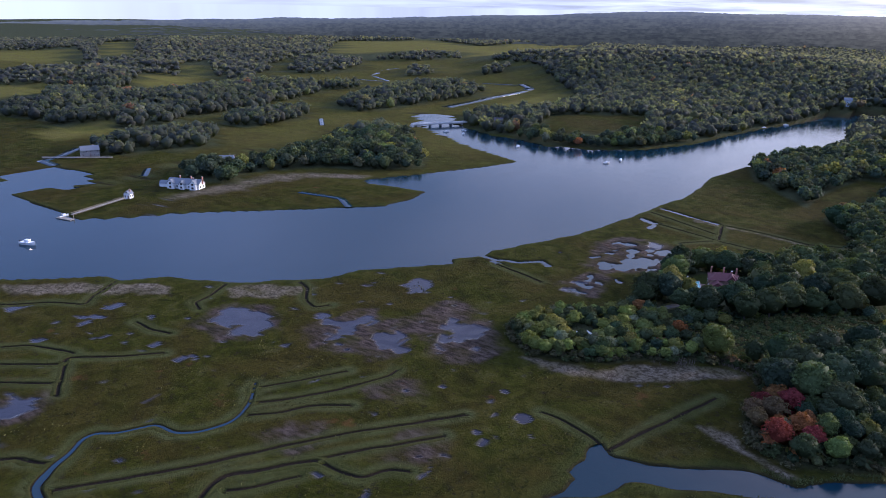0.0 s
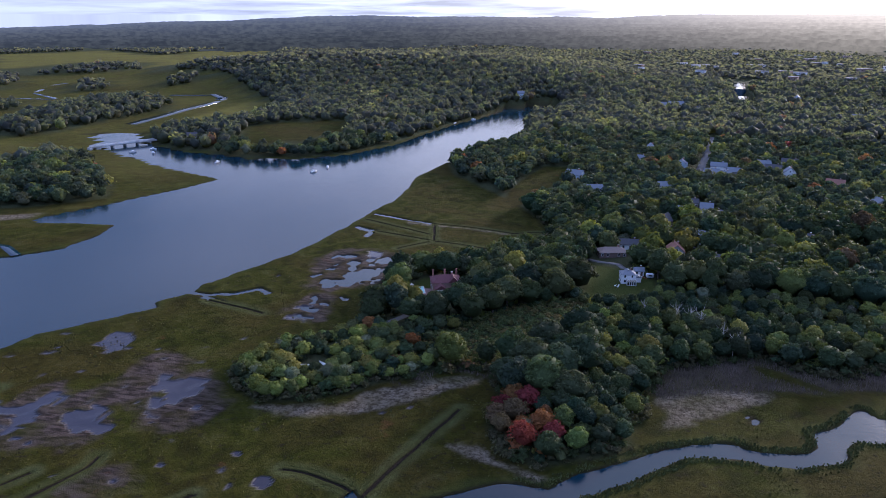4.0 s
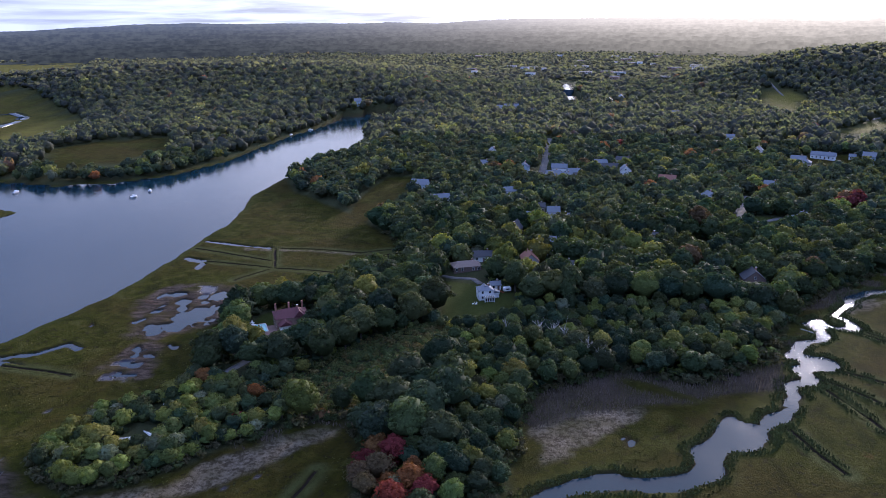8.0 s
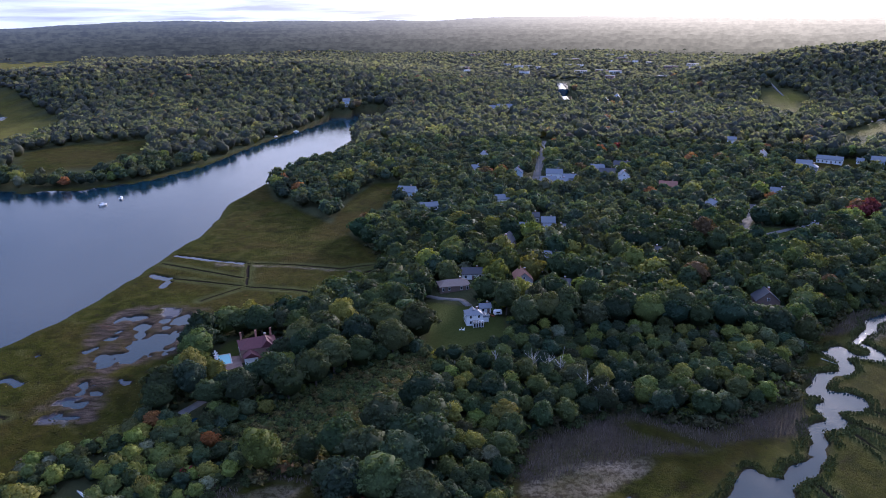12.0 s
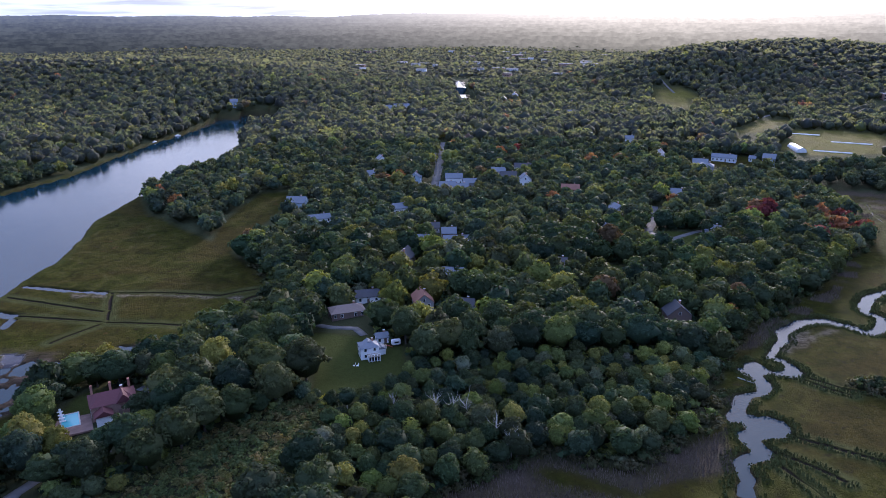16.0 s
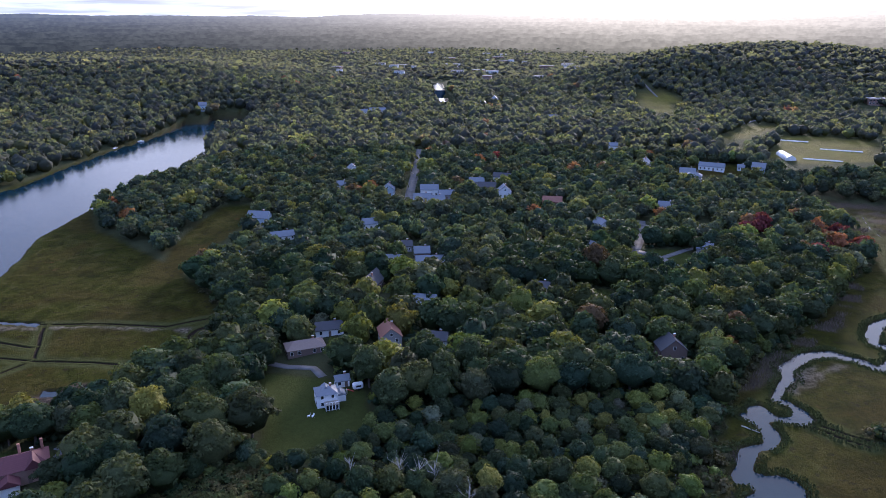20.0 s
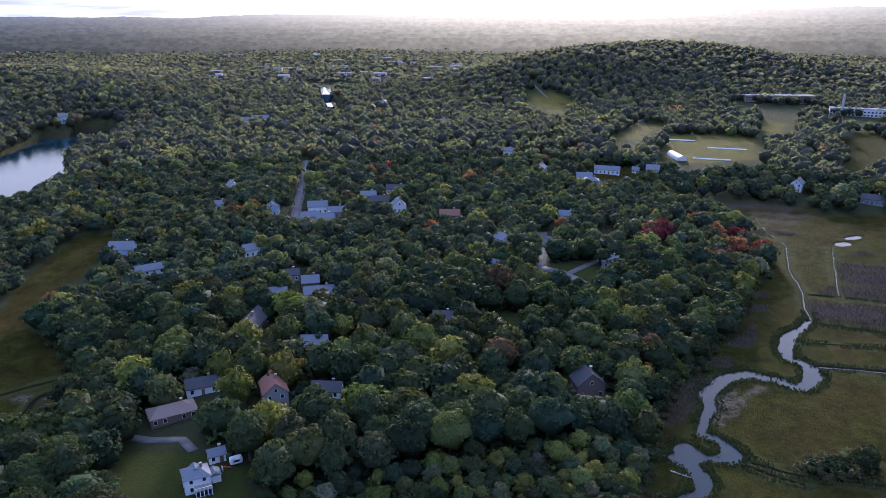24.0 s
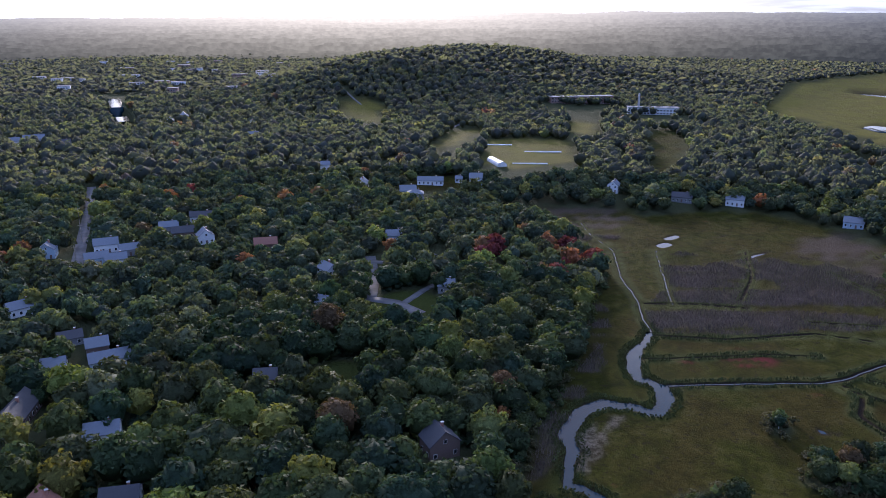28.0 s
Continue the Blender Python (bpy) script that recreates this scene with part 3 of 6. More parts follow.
WET_DITCHES = [
    [(-172.7, -0.9, 3), (-183.0, 2.3, 2.6), (-185.2, 5.7, 3), (-187.8, 10.1, 2.4), (-188.5, 12.8, 2), (-191.2, 17.5, 1.8), (-194.7, 22.1, 1.5), (-194.2, 26.1, 1.4), (-189.4, 28.5, 1.4), (-186.0, 35.5, 1.4), (-184.3, 39.1, 1.4), (-174.9, 39.2, 1.5), (-170.3, 43.7, 1.4), (-167.3, 51.7, 1.3), (-168.3, 59.0, 1.3), (-170.9, 63.5, 1.2), (-176.7, 70.4, 1), (-179.6, 73.9, 0.9)],
    [(221.2, 286.3, 2.6), (230.9, 281.0, 2.6), (249.6, 269.8, 2.6), (268.0, 258.2, 2.6), (277.5, 254.8, 2.6), (298.1, 252.9, 2.6), (321.0, 249.5, 2.6), (368.1, 241.5, 2.6)],
    [(252.9, 321.5, 1.3), (260.3, 332.9, 1.1), (275.4, 349.8, 1.1), (291.8, 375.0, 1), (322.8, 410.5, 1), (334.2, 440.1, 1), (349.2, 463.8, 1)],
    [(283.0, 335.4, 1), (312.8, 366.7, 1), (342.8, 397.3, 0.9)],
]
DITCHES = DITCHES_A + DITCHES_B + DITCHES_C + DITCHES_D + DITCHES_E
POOLS_A = [
    (-307.9, 59.2, 5.7, 5.4, 0.65),
    (-277.4, 83.9, 4.2, 3.3, 0.65),
    (-272.3, 70.2, 7.1, 3.6, 0.65),
    (-260.8, 63.5, 3.2, 3.3, 0.65),
    (-225.9, 106.7, 11.7, 11.6, 0.65),
    (-232.7, 103.7, 5.7, 5.9, 0.65),
    (-215.0, 104.5, 6.2, 6.6, 0.65),
    (-230.0, 71.8, 4.1, 4.0, 0.64),
    (-213.0, 70.3, 3.6, 3.7, 0.64),
    (-227.0, 17.8, 6.5, 7.6, 0.64),
    (-254.2, 83.9, 5.6, 3.5, 0.65),
    (-187.6, 125.2, 7.6, 6.5, 0.65),
    (-186.1, 135.4, 5.0, 5.7, 0.65),
    (-198.2, 128.3, 4.1, 5.2, 0.65),
    (-163.7, 125.8, 6.4, 11.8, 0.64),
    (-156.1, 121.3, 4.6, 6.5, 0.64),
    (-179.1, 111.2, 5.5, 3.4, 0.64),
    (-189.4, 178.1, 8.2, 9.2, 0.65),
    (-153.6, 152.9, 5.9, 8.8, 0.65),
]
POOLS_B = [
    (-143.8, 150.2, 5.7, 11.5, 0.65),
    (-133.2, 138.5, 3.8, 4.7, 0.64),
    (-148.0, 140.7, 3.5, 4.0, 0.64),
    (-269.4, 46.4, 3.1, 2.7, 0.64),
    (-103.8, 92.9, 2.0, 2.1, 0.64),
    (-97.4, 109.6, 3.2, 2.3, 0.64),
    (-108.8, 117.8, 2.6, 2.2, 0.64),
    (-90.5, 99.8, 1.3, 1.5, 0.64),
    (-106.0, 67.7, 0.9, 3.1, 0.63),
    (-112.8, 52.0, 1.2, 2.4, 0.63),
    (-73.3, 148.8, 2.3, 2.0, 0.64),
    (-67.6, 156.5, 2.3, 1.7, 0.64),
    (-130.2, 227.8, 4.2, 3.0, 0.65),
    (-129.4, 215.9, 3.9, 2.8, 0.65),
    (-126.4, 107.9, 1.7, 1.9, 0.64),
    (-252.0, 113.4, 3.4, 3.3, 0.65),
    (-208.3, 170.8, 1.6, 6.6, 0.65),
    (-143.1, 126.5, 2.1, 2.3, 0.64),
    (-124.0, 304.5, 8.1, 7.2, -0.03),
]
POOLS_C = [
    (-117.0, 295.3, 5.2, 4.5, -0.03),
    (-137.6, 299.0, 7.4, 4.7, -0.03),
    (-120.9, 274.4, 8.9, 7.4, -0.03),
    (-126.1, 261.1, 8.0, 4.4, -0.03),
    (-120.6, 265.7, 5.3, 4.5, -0.03),
    (-130.5, 226.6, 2.9, 2.5, -0.03),
    (-128.6, 217.5, 3.1, 2.4, -0.03),
    (-73.1, 305.8, 7.0, 3.9, -0.03),
    (-84.3, 308.5, 4.1, 2.4, -0.03),
    (-161.9, 262.8, 2.8, 2.6, -0.03),
    (-141.7, 265.1, 2.4, 3.3, -0.03),
    (-121.2, 243.2, 3.1, 1.7, -0.03),
    (-135.6, 285.4, 6.6, 2.9, -0.03),
    (-137.8, 277.5, 5.5, 2.8, -0.03),
    (-106.1, 298.6, 2.6, 2.3, -0.03),
    (-84.4, 212.3, 2.8, 2.6, -0.03),
    (-74.6, 302.4, 4.8, 4.1, -0.17),
    (-69.2, 305.3, 3.0, 2.5, -0.17),
    (372.7, 409.6, 5.6, 3.8, -0.58),
]
POOLS_D = [
    (394.6, 398.1, 5.4, 2.6, -0.58),
    (380.8, 377.2, 1.6, 2.6, -0.58),
    (357.3, 401.7, 2.9, 3.5, -0.58),
    (367.4, 397.8, 2.6, 3.6, -0.58),
    (380.2, 358.9, 2.2, 3.3, -0.58),
    (390.2, 362.1, 2.2, 3.4, -0.58),
    (238.3, 240.2, 1.6, 1.9, -0.58),
    (303.8, 409.0, 1.9, 2.6, -0.58),
    (295.5, 402.7, 1.8, 2.4, -0.58),
    (689.2, 465.5, 6.1, 21.1, -0.58),
    (1382.3, 792.8, 30.0, 59.2, -0.57),
    (970.5, 590.7, 16.8, 40.9, -0.57),
    (39.2, 169.2, 1.2, 1.3, -0.03),
    (-505.4, 468.8, 6.7, 10.4, 0.71),
    (201.2, 1149.2, 11.5, 134.5, -0.09),
]
PANS = POOLS_A + POOLS_B
POOLS = POOLS_C + POOLS_D
FLATS_A = [
    (-126.9, 281.8, 22.7, 32.1, -0.03),
    (-128.8, 228.4, 8.5, 15.4, -0.03),
    (-177.2, 125.1, 24.0, 20.9, 0.65),
    (-147.4, 147.6, 17.6, 26.2, 0.65),
    (-77.2, 306.0, 13.0, 10.5, -0.17),
    (-225.0, 105.9, 15.7, 16.2, 0.65),
    (-227.0, 17.8, 12.0, 11.4, 0.64),
    (-140.7, 97.3, 11.2, 9.4, 0.64),
    (-113.6, 76.6, 9.8, 7.2, 0.63),
    (-149.2, 57.6, 9.9, 5.5, 0.64),
]
FLATS = FLATS_A
WRACK_A = [
    [(-122, 143), (-108, 147), (-93, 151), (-81, 162), (-66, 174), (-46, 180), (-46, 173), (-61, 165), (-74, 153), (-91, 145), (-105, 142)],
    [(13, 176), (24, 186), (39, 190), (50, 187), (40, 178), (24, 168), (13, 159)],
    [(-50, 135), (-40, 130), (-27, 125), (-23, 126), (-34, 131), (-43, 136)],
    [(159, 268), (169, 274), (189, 282), (192, 280), (171, 270), (160, 264)],
    [(158, 267), (163, 275), (173, 280), (182, 282), (176, 276), (165, 271), (161, 266)],
    [(-123, 371), (-78, 364), (-37, 352), (-37, 349), (-77, 361), (-121, 367)],
]
WRACK_B = [
    [(-338, 67), (-312, 91), (-279, 112), (-271, 106), (-309, 76), (-329, 63)],
    [(-257, 125), (-243, 139), (-225, 149), (-228, 132), (-247, 120)],
    [(-417, 246), (-418, 288), (-394, 322), (-353, 340), (-352, 327), (-389, 306), (-397, 274), (-392, 250), (-412, 206), (-417, 202)],
]
WRACK = WRACK_A + WRACK_B
REEDS_A = [
    [(10, 182), (18, 202), (48, 211), (75, 201), (110, 221), (123, 241), (124, 236), (106, 212), (99, 199), (73, 196), (53, 192), (24, 188), (14, 177)],
    [(-76, 170), (-71, 185), (-56, 189), (-34, 195), (-32, 187), (-48, 182), (-64, 178)],
    [(270, 343), (301, 348), (322, 380), (352, 389), (357, 357), (358, 325), (381, 291), (336, 269), (299, 289), (261, 315), (254, 323)],
    [(332, 528), (375, 530), (416, 503), (379, 452), (335, 420), (338, 447), (345, 474), (332, 504)],
]
REEDS_B = [
    [(331, 523), (369, 494), (350, 441), (325, 435), (322, 464)],
    [(434, 366), (452, 354), (410, 302), (386, 307)],
    [(142, 271), (157, 281), (174, 292), (221, 323), (255, 359), (249, 345), (225, 322), (190, 299), (168, 284), (150, 270)],
    [(379, 391), (370, 348), (485, 366), (467, 334), (381, 291), (358, 325), (359, 361)],
]
REEDS = REEDS_A + REEDS_B
FIELDS_A = [
    [(-1324, 1337), (-1490, 1538), (-1537, 2046), (-1150, 1791), (-1241, 2079), (-1103, 2392), (-1011, 2166), (-992, 1740), (-996, 1463), (-1316, 1580)],
    [(422, 970), (418, 884), (433, 882), (487, 967), (479, 1014), (456, 1028)],
    [(387, 624), (399, 592), (453, 585), (517, 646), (535, 683), (517, 707), (471, 724)],
    [(373, 686), (403, 691), (494, 765), (502, 792), (472, 787)],
    [(627, 779), (568, 710), (605, 700), (671, 766)],
    [(-505, 693), (-509, 813), (-514, 922), (-474, 939), (-436, 855), (-449, 751)],
]
FIELDS_B = [
    [(1035, 713), (1315, 836), (1577, 882), (1705, 802), (896, 471), (907, 552), (970, 630)],
    [(-1218, 1195), (-1577, 1633), (-1515, 1967), (-1126, 1431)],
    [(-922, 1314), (-1163, 1691), (-1214, 2264), (-1075, 2329), (-918, 1831), (-848, 1398)],
    [(-1585, 610), (-1914, 756), (-1799, 939), (-1527, 771)],
    [(-1515, 814), (-1977, 1114), (-1982, 1213), (-1518, 894)],
    [(-989, 552), (-1112, 652), (-1077, 731), (-940, 622)],
    [(-1046, 675), (-1257, 841), (-1246, 896), (-1033, 716)],
    [(-1013, 357), (-1183, 432), (-1140, 508), (-988, 414)],
    [(-694, 258), (-748, 308), (-711, 360), (-654, 317)],
]
FIELDS_C = [
    [(918, 714), (1239, 885), (1505, 942), (1748, 966), (1890, 878), (775, 421), (764, 481), (840, 572), (896, 660)],
]
FIELDS = FIELDS_A + FIELDS_B + FIELDS_C
MEADOWS_A = [
    [(-341, 590), (-378, 673), (-344, 721), (-290, 739), (-266, 674), (-290, 598)],
    [(-73, 429), (-68, 484), (-50, 536), (-31, 535), (-34, 491), (-50, 458), (-59, 422)],
    [(649, 675), (685, 670), (620, 601), (494, 509), (482, 519), (551, 584)],
    [(282, 583), (316, 606), (342, 596), (336, 569), (298, 562)],
    [(111, 347), (117, 364), (133, 359), (131, 345), (120, 342)],
]
MEADOWS = MEADOWS_A
LAWN_EDGES_A = [
    [(-18, 307), (2, 298), (18, 286), (18, 268), (11, 253), (1, 248), (-8, 249), (-15, 258), (-15, 281)],
]
LAWN_EDGES = LAWN_EDGES_A
LAWNS_A = [
    (-0.2, 277.5, 14.9, 20.4, -0.17),
    (-81.4, 261.5, 12.2, 11.0, -0.16),
    (29.8, 302.8, 5.0, 5.3, -0.17),
    (56.3, 346.1, 8.2, 7.4, -0.17),
    (175.8, 390.2, 17.1, 22.9, -0.58),
    (125.6, 353.0, 10.0, 9.7, -0.58),
]
LAWNS = LAWNS_A
FAR_REACHES_A = [
    [(-538.8, 705.8, 16), (-545.2, 797.5, 16), (-548.8, 849.1, 16), (-550.3, 918.1, 16), (-557.1, 966.6, 16), (-592.7, 1003.6, 16), (-651.4, 984.2, 16), (-677.1, 972.0, 16)],
    [(-677.1, 972.0, 10), (-730.1, 932.8, 10), (-776.2, 900.4, 10), (-868.5, 891.6, 10), (-868.5, 863.1, 10)],
    [(-788.9, 901.2, 8), (-875.8, 960.3, 8), (-914.3, 1039.4, 8), (-919.7, 1089.8, 8)],
    [(187.9, 1057.9, 17), (202.5, 1161.1, 17), (227.4, 1320.3, 17)],
    [(681.7, 465.5, 10), (669.1, 449.2, 10)],
    [(937.4, 588.1, 12), (921.6, 563.8, 12), (964.3, 559.1, 12)],
    [(-620.5, 264.6, 8), (-600.1, 238.5, 8), (-589.7, 216.8, 8), (-565.5, 214.2, 8)],
    [(-481.2, 234.3, 5), (-502.9, 252.2, 5)],
]
FAR_REACHES_B = [
    [(-552.5, 493.6, 6), (-587.9, 528.6, 6)],
    [(-307.1, 262.8, 5), (-324.3, 274.7, 5), (-336.7, 274.5, 5), (-359.1, 270.6, 5)],
]
FAR_REACHES = FAR_REACHES_A + FAR_REACHES_B
ROADS_A = [
    [(196.2, 462.2, 6), (181.7, 431.0, 6), (168.1, 409.5, 6), (175.3, 399.2, 6), (178.0, 382.3, 6)],
    [(193.1, 453.4, 4.5), (202.0, 445.4, 4.5), (226.9, 447.7, 4.5)],
    [(178.1, 396.6, 3.5), (193.8, 405.2, 3.5), (210.8, 411.9, 3.5)],
    [(-13.5, 313.3, 3), (-7.5, 308.8, 3), (1.3, 305.1, 3), (4.4, 297.5, 3)],
    [(65.7, 529.0, 6), (76.0, 579.6, 6), (88.1, 637.5, 6), (101.0, 709.6, 6)],
    [(-71.7, 258.0, 3.5), (-68.5, 269.6, 3.5), (-71.7, 271.9, 3.5)],
    [(-91.9, 216.0, 3.2), (-86.0, 224.8, 3.2), (-78.9, 230.8, 3.2), (-71.0, 233.9, 3.2)],
    [(461.4, 981.1, 3), (482.8, 1091.4, 3)],
    [(416.4, 764.8, 4), (483.5, 807.2, 4), (552.7, 859.8, 4)],
]
ROADS_B = [
    [(285.7, 634.1, 4), (316.4, 652.6, 4), (340.3, 679.9, 4)],
    [(31.4, 347.2, 3), (38.3, 344.8, 3), (41.8, 338.7, 3)],
]
ROADS = ROADS_A + ROADS_B
HOUSES_A = [
    (29.6, 318.3, 7.7, 9.5, 5.6, 'gable', 2, 'grey', 'rust'),
    (46.6, 317.9, 9.5, 6.0, 2.6, 'side', 338, 'white', 'dark'),
    (48.0, 350.7, 9.5, 6.9, 4.4, 'side', 343, 'white', 'slate'),
    (27.6, 378.1, 8.6, 17.2, 3.5, 'gable', 335, 'brown', 'dark'),
    (-1.4, 320.1, 13.8, 7.7, 2.8, 'hip', 11, 'brown', 'tan'),
    (7.9, 333.9, 10.3, 6.0, 2.8, 'side', 4, 'white', 'dark'),
    (-26.2, 491.9, 12.0, 8.6, 4.8, 'side', 344, 'blue', 'slate'),
    (-12.6, 460.1, 12.9, 6.0, 2.6, 'side', 14, 'white', 'slate'),
    (-31.9, 444.9, 5.2, 4.3, 2.6, 'side', 5, 'blue', 'slate'),
    (35.8, 610.3, 7.7, 9.5, 5.7, 'gable', 7, 'white', 'slate'),
]
HOUSES_B = [
    (25.7, 570.6, 6.9, 6.9, 3.5, 'side', 357, 'white', 'slate'),
    (55.7, 551.3, 7.7, 9.5, 4.8, 'gable', 344, 'blue', 'slate'),
    (82.7, 545.4, 12.0, 7.7, 4.4, 'side', 350, 'white', 'slate'),
    (92.0, 533.1, 10.3, 6.9, 3.5, 'side', 354, 'grey', 'slate'),
    (82.8, 519.9, 10.3, 6.9, 3.5, 'side', 350, 'white', 'slate'),
    (142.5, 577.3, 13.8, 6.9, 3.5, 'side', 339, 'white', 'dark'),
    (131.3, 532.6, 8.6, 7.7, 4.4, 'gable', 354, 'white', 'slate'),
    (123.8, 549.7, 12.0, 7.7, 3.5, 'side', 346, 'brown', 'dark'),
    (163.9, 443.4, 6.9, 9.5, 5.3, 'gable', 7, 'white', 'slate'),
    (145.5, 412.0, 9.5, 6.9, 3.5, 'side', 302, 'grey', 'slate'),
]
HOUSES_C = [
    (220.0, 477.2, 9.5, 6.9, 4.4, 'side', 332, 'blue', 'slate'),
    (260.3, 594.3, 8.6, 9.5, 5.7, 'gable', 318, 'white', 'slate'),
    (280.5, 554.0, 11.2, 8.6, 4.4, 'hip', 329, 'grey', 'slate'),
    (312.4, 584.4, 18.9, 6.9, 3.2, 'side', 323, 'white', 'slate'),
    (341.3, 567.2, 9.5, 8.6, 7.0, 'side', 324, 'blue', 'slate'),
    (335.5, 581.0, 5.2, 5.2, 2.6, 'side', 325, 'white', 'slate'),
    (418.3, 502.4, 7.7, 8.6, 5.3, 'gable', 303, 'white', 'slate'),
    (467.0, 435.2, 12.0, 7.7, 4.4, 'side', 304, 'white', 'slate'),
    (442.9, 461.0, 13.8, 7.7, 3.5, 'side', 308, 'grey', 'dark'),
    (479.4, 359.7, 11.2, 7.7, 3.5, 'side', 296, 'blue', 'slate'),
]
HOUSES_D = [
    (266.3, 668.0, 7.7, 6.9, 4.4, 'side', 336, 'white', 'slate'),
    (268.8, 839.3, 10.3, 8.6, 5.3, 'side', 341, 'blue', 'slate'),
    (59.2, 403.8, 13.8, 6.9, 3.2, 'side', 356, 'blue', 'slate'),
    (57.1, 416.2, 7.7, 6.9, 4.0, 'side', 354, 'brown', 'slate'),
    (41.6, 407.4, 7.7, 7.7, 3.1, 'side', 347, 'grey', 'slate'),
    (49.8, 430.9, 8.6, 6.0, 3.1, 'side', 356, 'grey', 'dark'),
    (100.4, 357.2, 7.7, 6.9, 4.4, 'side', 333, 'brown', 'dark'),
    (129.5, 294.1, 9.5, 7.7, 4.8, 'gable', 352, 'brown', 'dark'),
    (155.3, 504.1, 12.0, 7.7, 3.5, 'side', 341, 'brown', 'rust'),
    (119.1, 562.0, 10.3, 6.9, 4.4, 'side', 348, 'grey', 'slate'),
]
HOUSES_E = [
    (37.1, 474.0, 11.2, 6.9, 3.5, 'side', 13, 'white', 'slate'),
    (202.1, 398.9, 7.7, 6.9, 3.5, 'side', 326, 'grey', 'slate'),
    (-119.5, 1007.6, 9.5, 8.6, 7.0, 'side', 6, 'blue', 'slate'),
    (-470.9, 301.3, 12.0, 7.7, 4.0, 'side', 51, 'white', 'slate'),
    (-460.6, 299.5, 6.9, 6.9, 4.0, 'gable', 51, 'white', 'slate'),
    (-581.8, 252.1, 13.8, 8.6, 5.3, 'side', 66, 'grey', 'slate'),
    (-401.4, 604.7, 9.5, 7.7, 4.4, 'side', 31, 'grey', 'dark'),
    (-404.5, 587.9, 6.9, 6.9, 3.5, 'side', 31, 'white', 'dark'),
    (87.4, 946.3, 18.9, 10.3, 4.4, 'side', 354, 'white', 'slate'),
    (68.8, 946.4, 13.8, 8.6, 3.5, 'side', 355, 'white', 'slate'),
]
HOUSES_F = [
    (250.4, 1023.5, 10.3, 9.5, 6.2, 'gable', 346, 'blue', 'slate'),
    (297.6, 924.2, 8.6, 7.7, 5.3, 'gable', 352, 'blue', 'slate'),
    (282.4, 566.9, 11.2, 8.6, 3.5, 'side', 333, 'blue', 'slate'),
    (109.5, 916.6, 12.0, 7.7, 3.5, 'side', 352, 'grey', 'dark'),
    (229.5, 1002.3, 8.6, 7.7, 5.3, 'gable', 346, 'white', 'slate'),
    (74.8, 526.7, 11.2, 6.9, 3.5, 'side', 357, 'blue', 'slate'),
]
HOUSES = HOUSES_A + HOUSES_B + HOUSES_C + HOUSES_D + HOUSES_E + HOUSES_F


# ---- the lie of the land ----
def lattice(ix, iy, seed):
    v = np.sin(ix * 127.1 + iy * 311.7 + seed * 74.7) * 43758.5453
    return v - np.floor(v)


def vnoise(x, y, size, seed=0):
    """Smooth noise from -1 to 1 with cells of that many metres."""
    x, y = np.asarray(x) / size, np.asarray(y) / size
    ix, iy = np.floor(x), np.floor(y)
    u, v = x - ix, y - iy
    u, v = u * u * (3 - 2 * u), v * v * (3 - 2 * v)
    a, b = lattice(ix, iy, seed), lattice(ix + 1, iy, seed)
    c, d = lattice(ix, iy + 1, seed), lattice(ix + 1, iy + 1, seed)
    return 2 * (a + (b - a) * u + (c - a) * v + (a - b - c + d) * u * v) - 1


def seg_dist(x, y, a, b):
    ex, ey = b[0] - a[0], b[1] - a[1]
    k = np.clip(((x - a[0]) * ex + (y - a[1]) * ey) / (ex * ex + ey * ey + 1e-9), 0, 1)
    return np.hypot(x - a[0] - k * ex, y - a[1] - k * ey), k


def inside(x, y, poly, reach=60.0):
    """Signed distance to a polygon's edge, positive inside; -reach where it is farther than that outside."""
    out = np.full(x.shape, -reach)
    p = np.array(poly, float)
    near = (x > p[:, 0].min() - reach) & (x < p[:, 0].max() + reach) & (y > p[:, 1].min() - reach) & (y < p[:, 1].max() + reach)
    if not near.any():
        return out
    xs, ys = x[near], y[near]
    d, odd = np.full(xs.shape, 1e9), np.zeros(xs.shape, bool)
    for a, b in zip(p, np.roll(p, -1, 0)):
        d = np.minimum(d, seg_dist(xs, ys, a, b)[0])
        if a[1] != b[1]:
            odd ^= ((a[1] > ys) != (b[1] > ys)) & (xs < (b[0] - a[0]) * (ys - a[1]) / (b[1] - a[1]) + a[0])
    out[near] = np.maximum(np.where(odd, d, -d), -reach)
    return out


def along(x, y, line, reach=30.0):
    """Signed distance to a band along a line of (x, y, width), positive inside."""
    out = np.full(x.shape, -reach)
    p = np.array(line, float)
    for a, b in zip(p[:-1], p[1:]):
        m = reach + 12
        near = (x > min(a[0], b[0]) - m) & (x < max(a[0], b[0]) + m) & (y > min(a[1], b[1]) - m) & (y < max(a[1], b[1]) + m)
        if near.any():
            d, k = seg_dist(x[near], y[near], a, b)
            out[near] = np.maximum(out[near], (a[2] + k * (b[2] - a[2])) / 2 - d)
    return out


def spot(x, y, e):
    """Signed distance, roughly, to an ellipse (x, y, half length, half depth, turn)."""
    c, s = math.cos(e[4]), math.sin(e[4])
    u, v = (x - e[0]) * c + (y - e[1]) * s, -(x - e[0]) * s + (y - e[1]) * c
    return (1 - np.hypot(u / e[2], v / e[3])) * min(e[2], e[3])


def step(a, b, v):
    k = np.clip((v - a) / (b - a), 0, 1)
    return k * k * (3 - 2 * k)


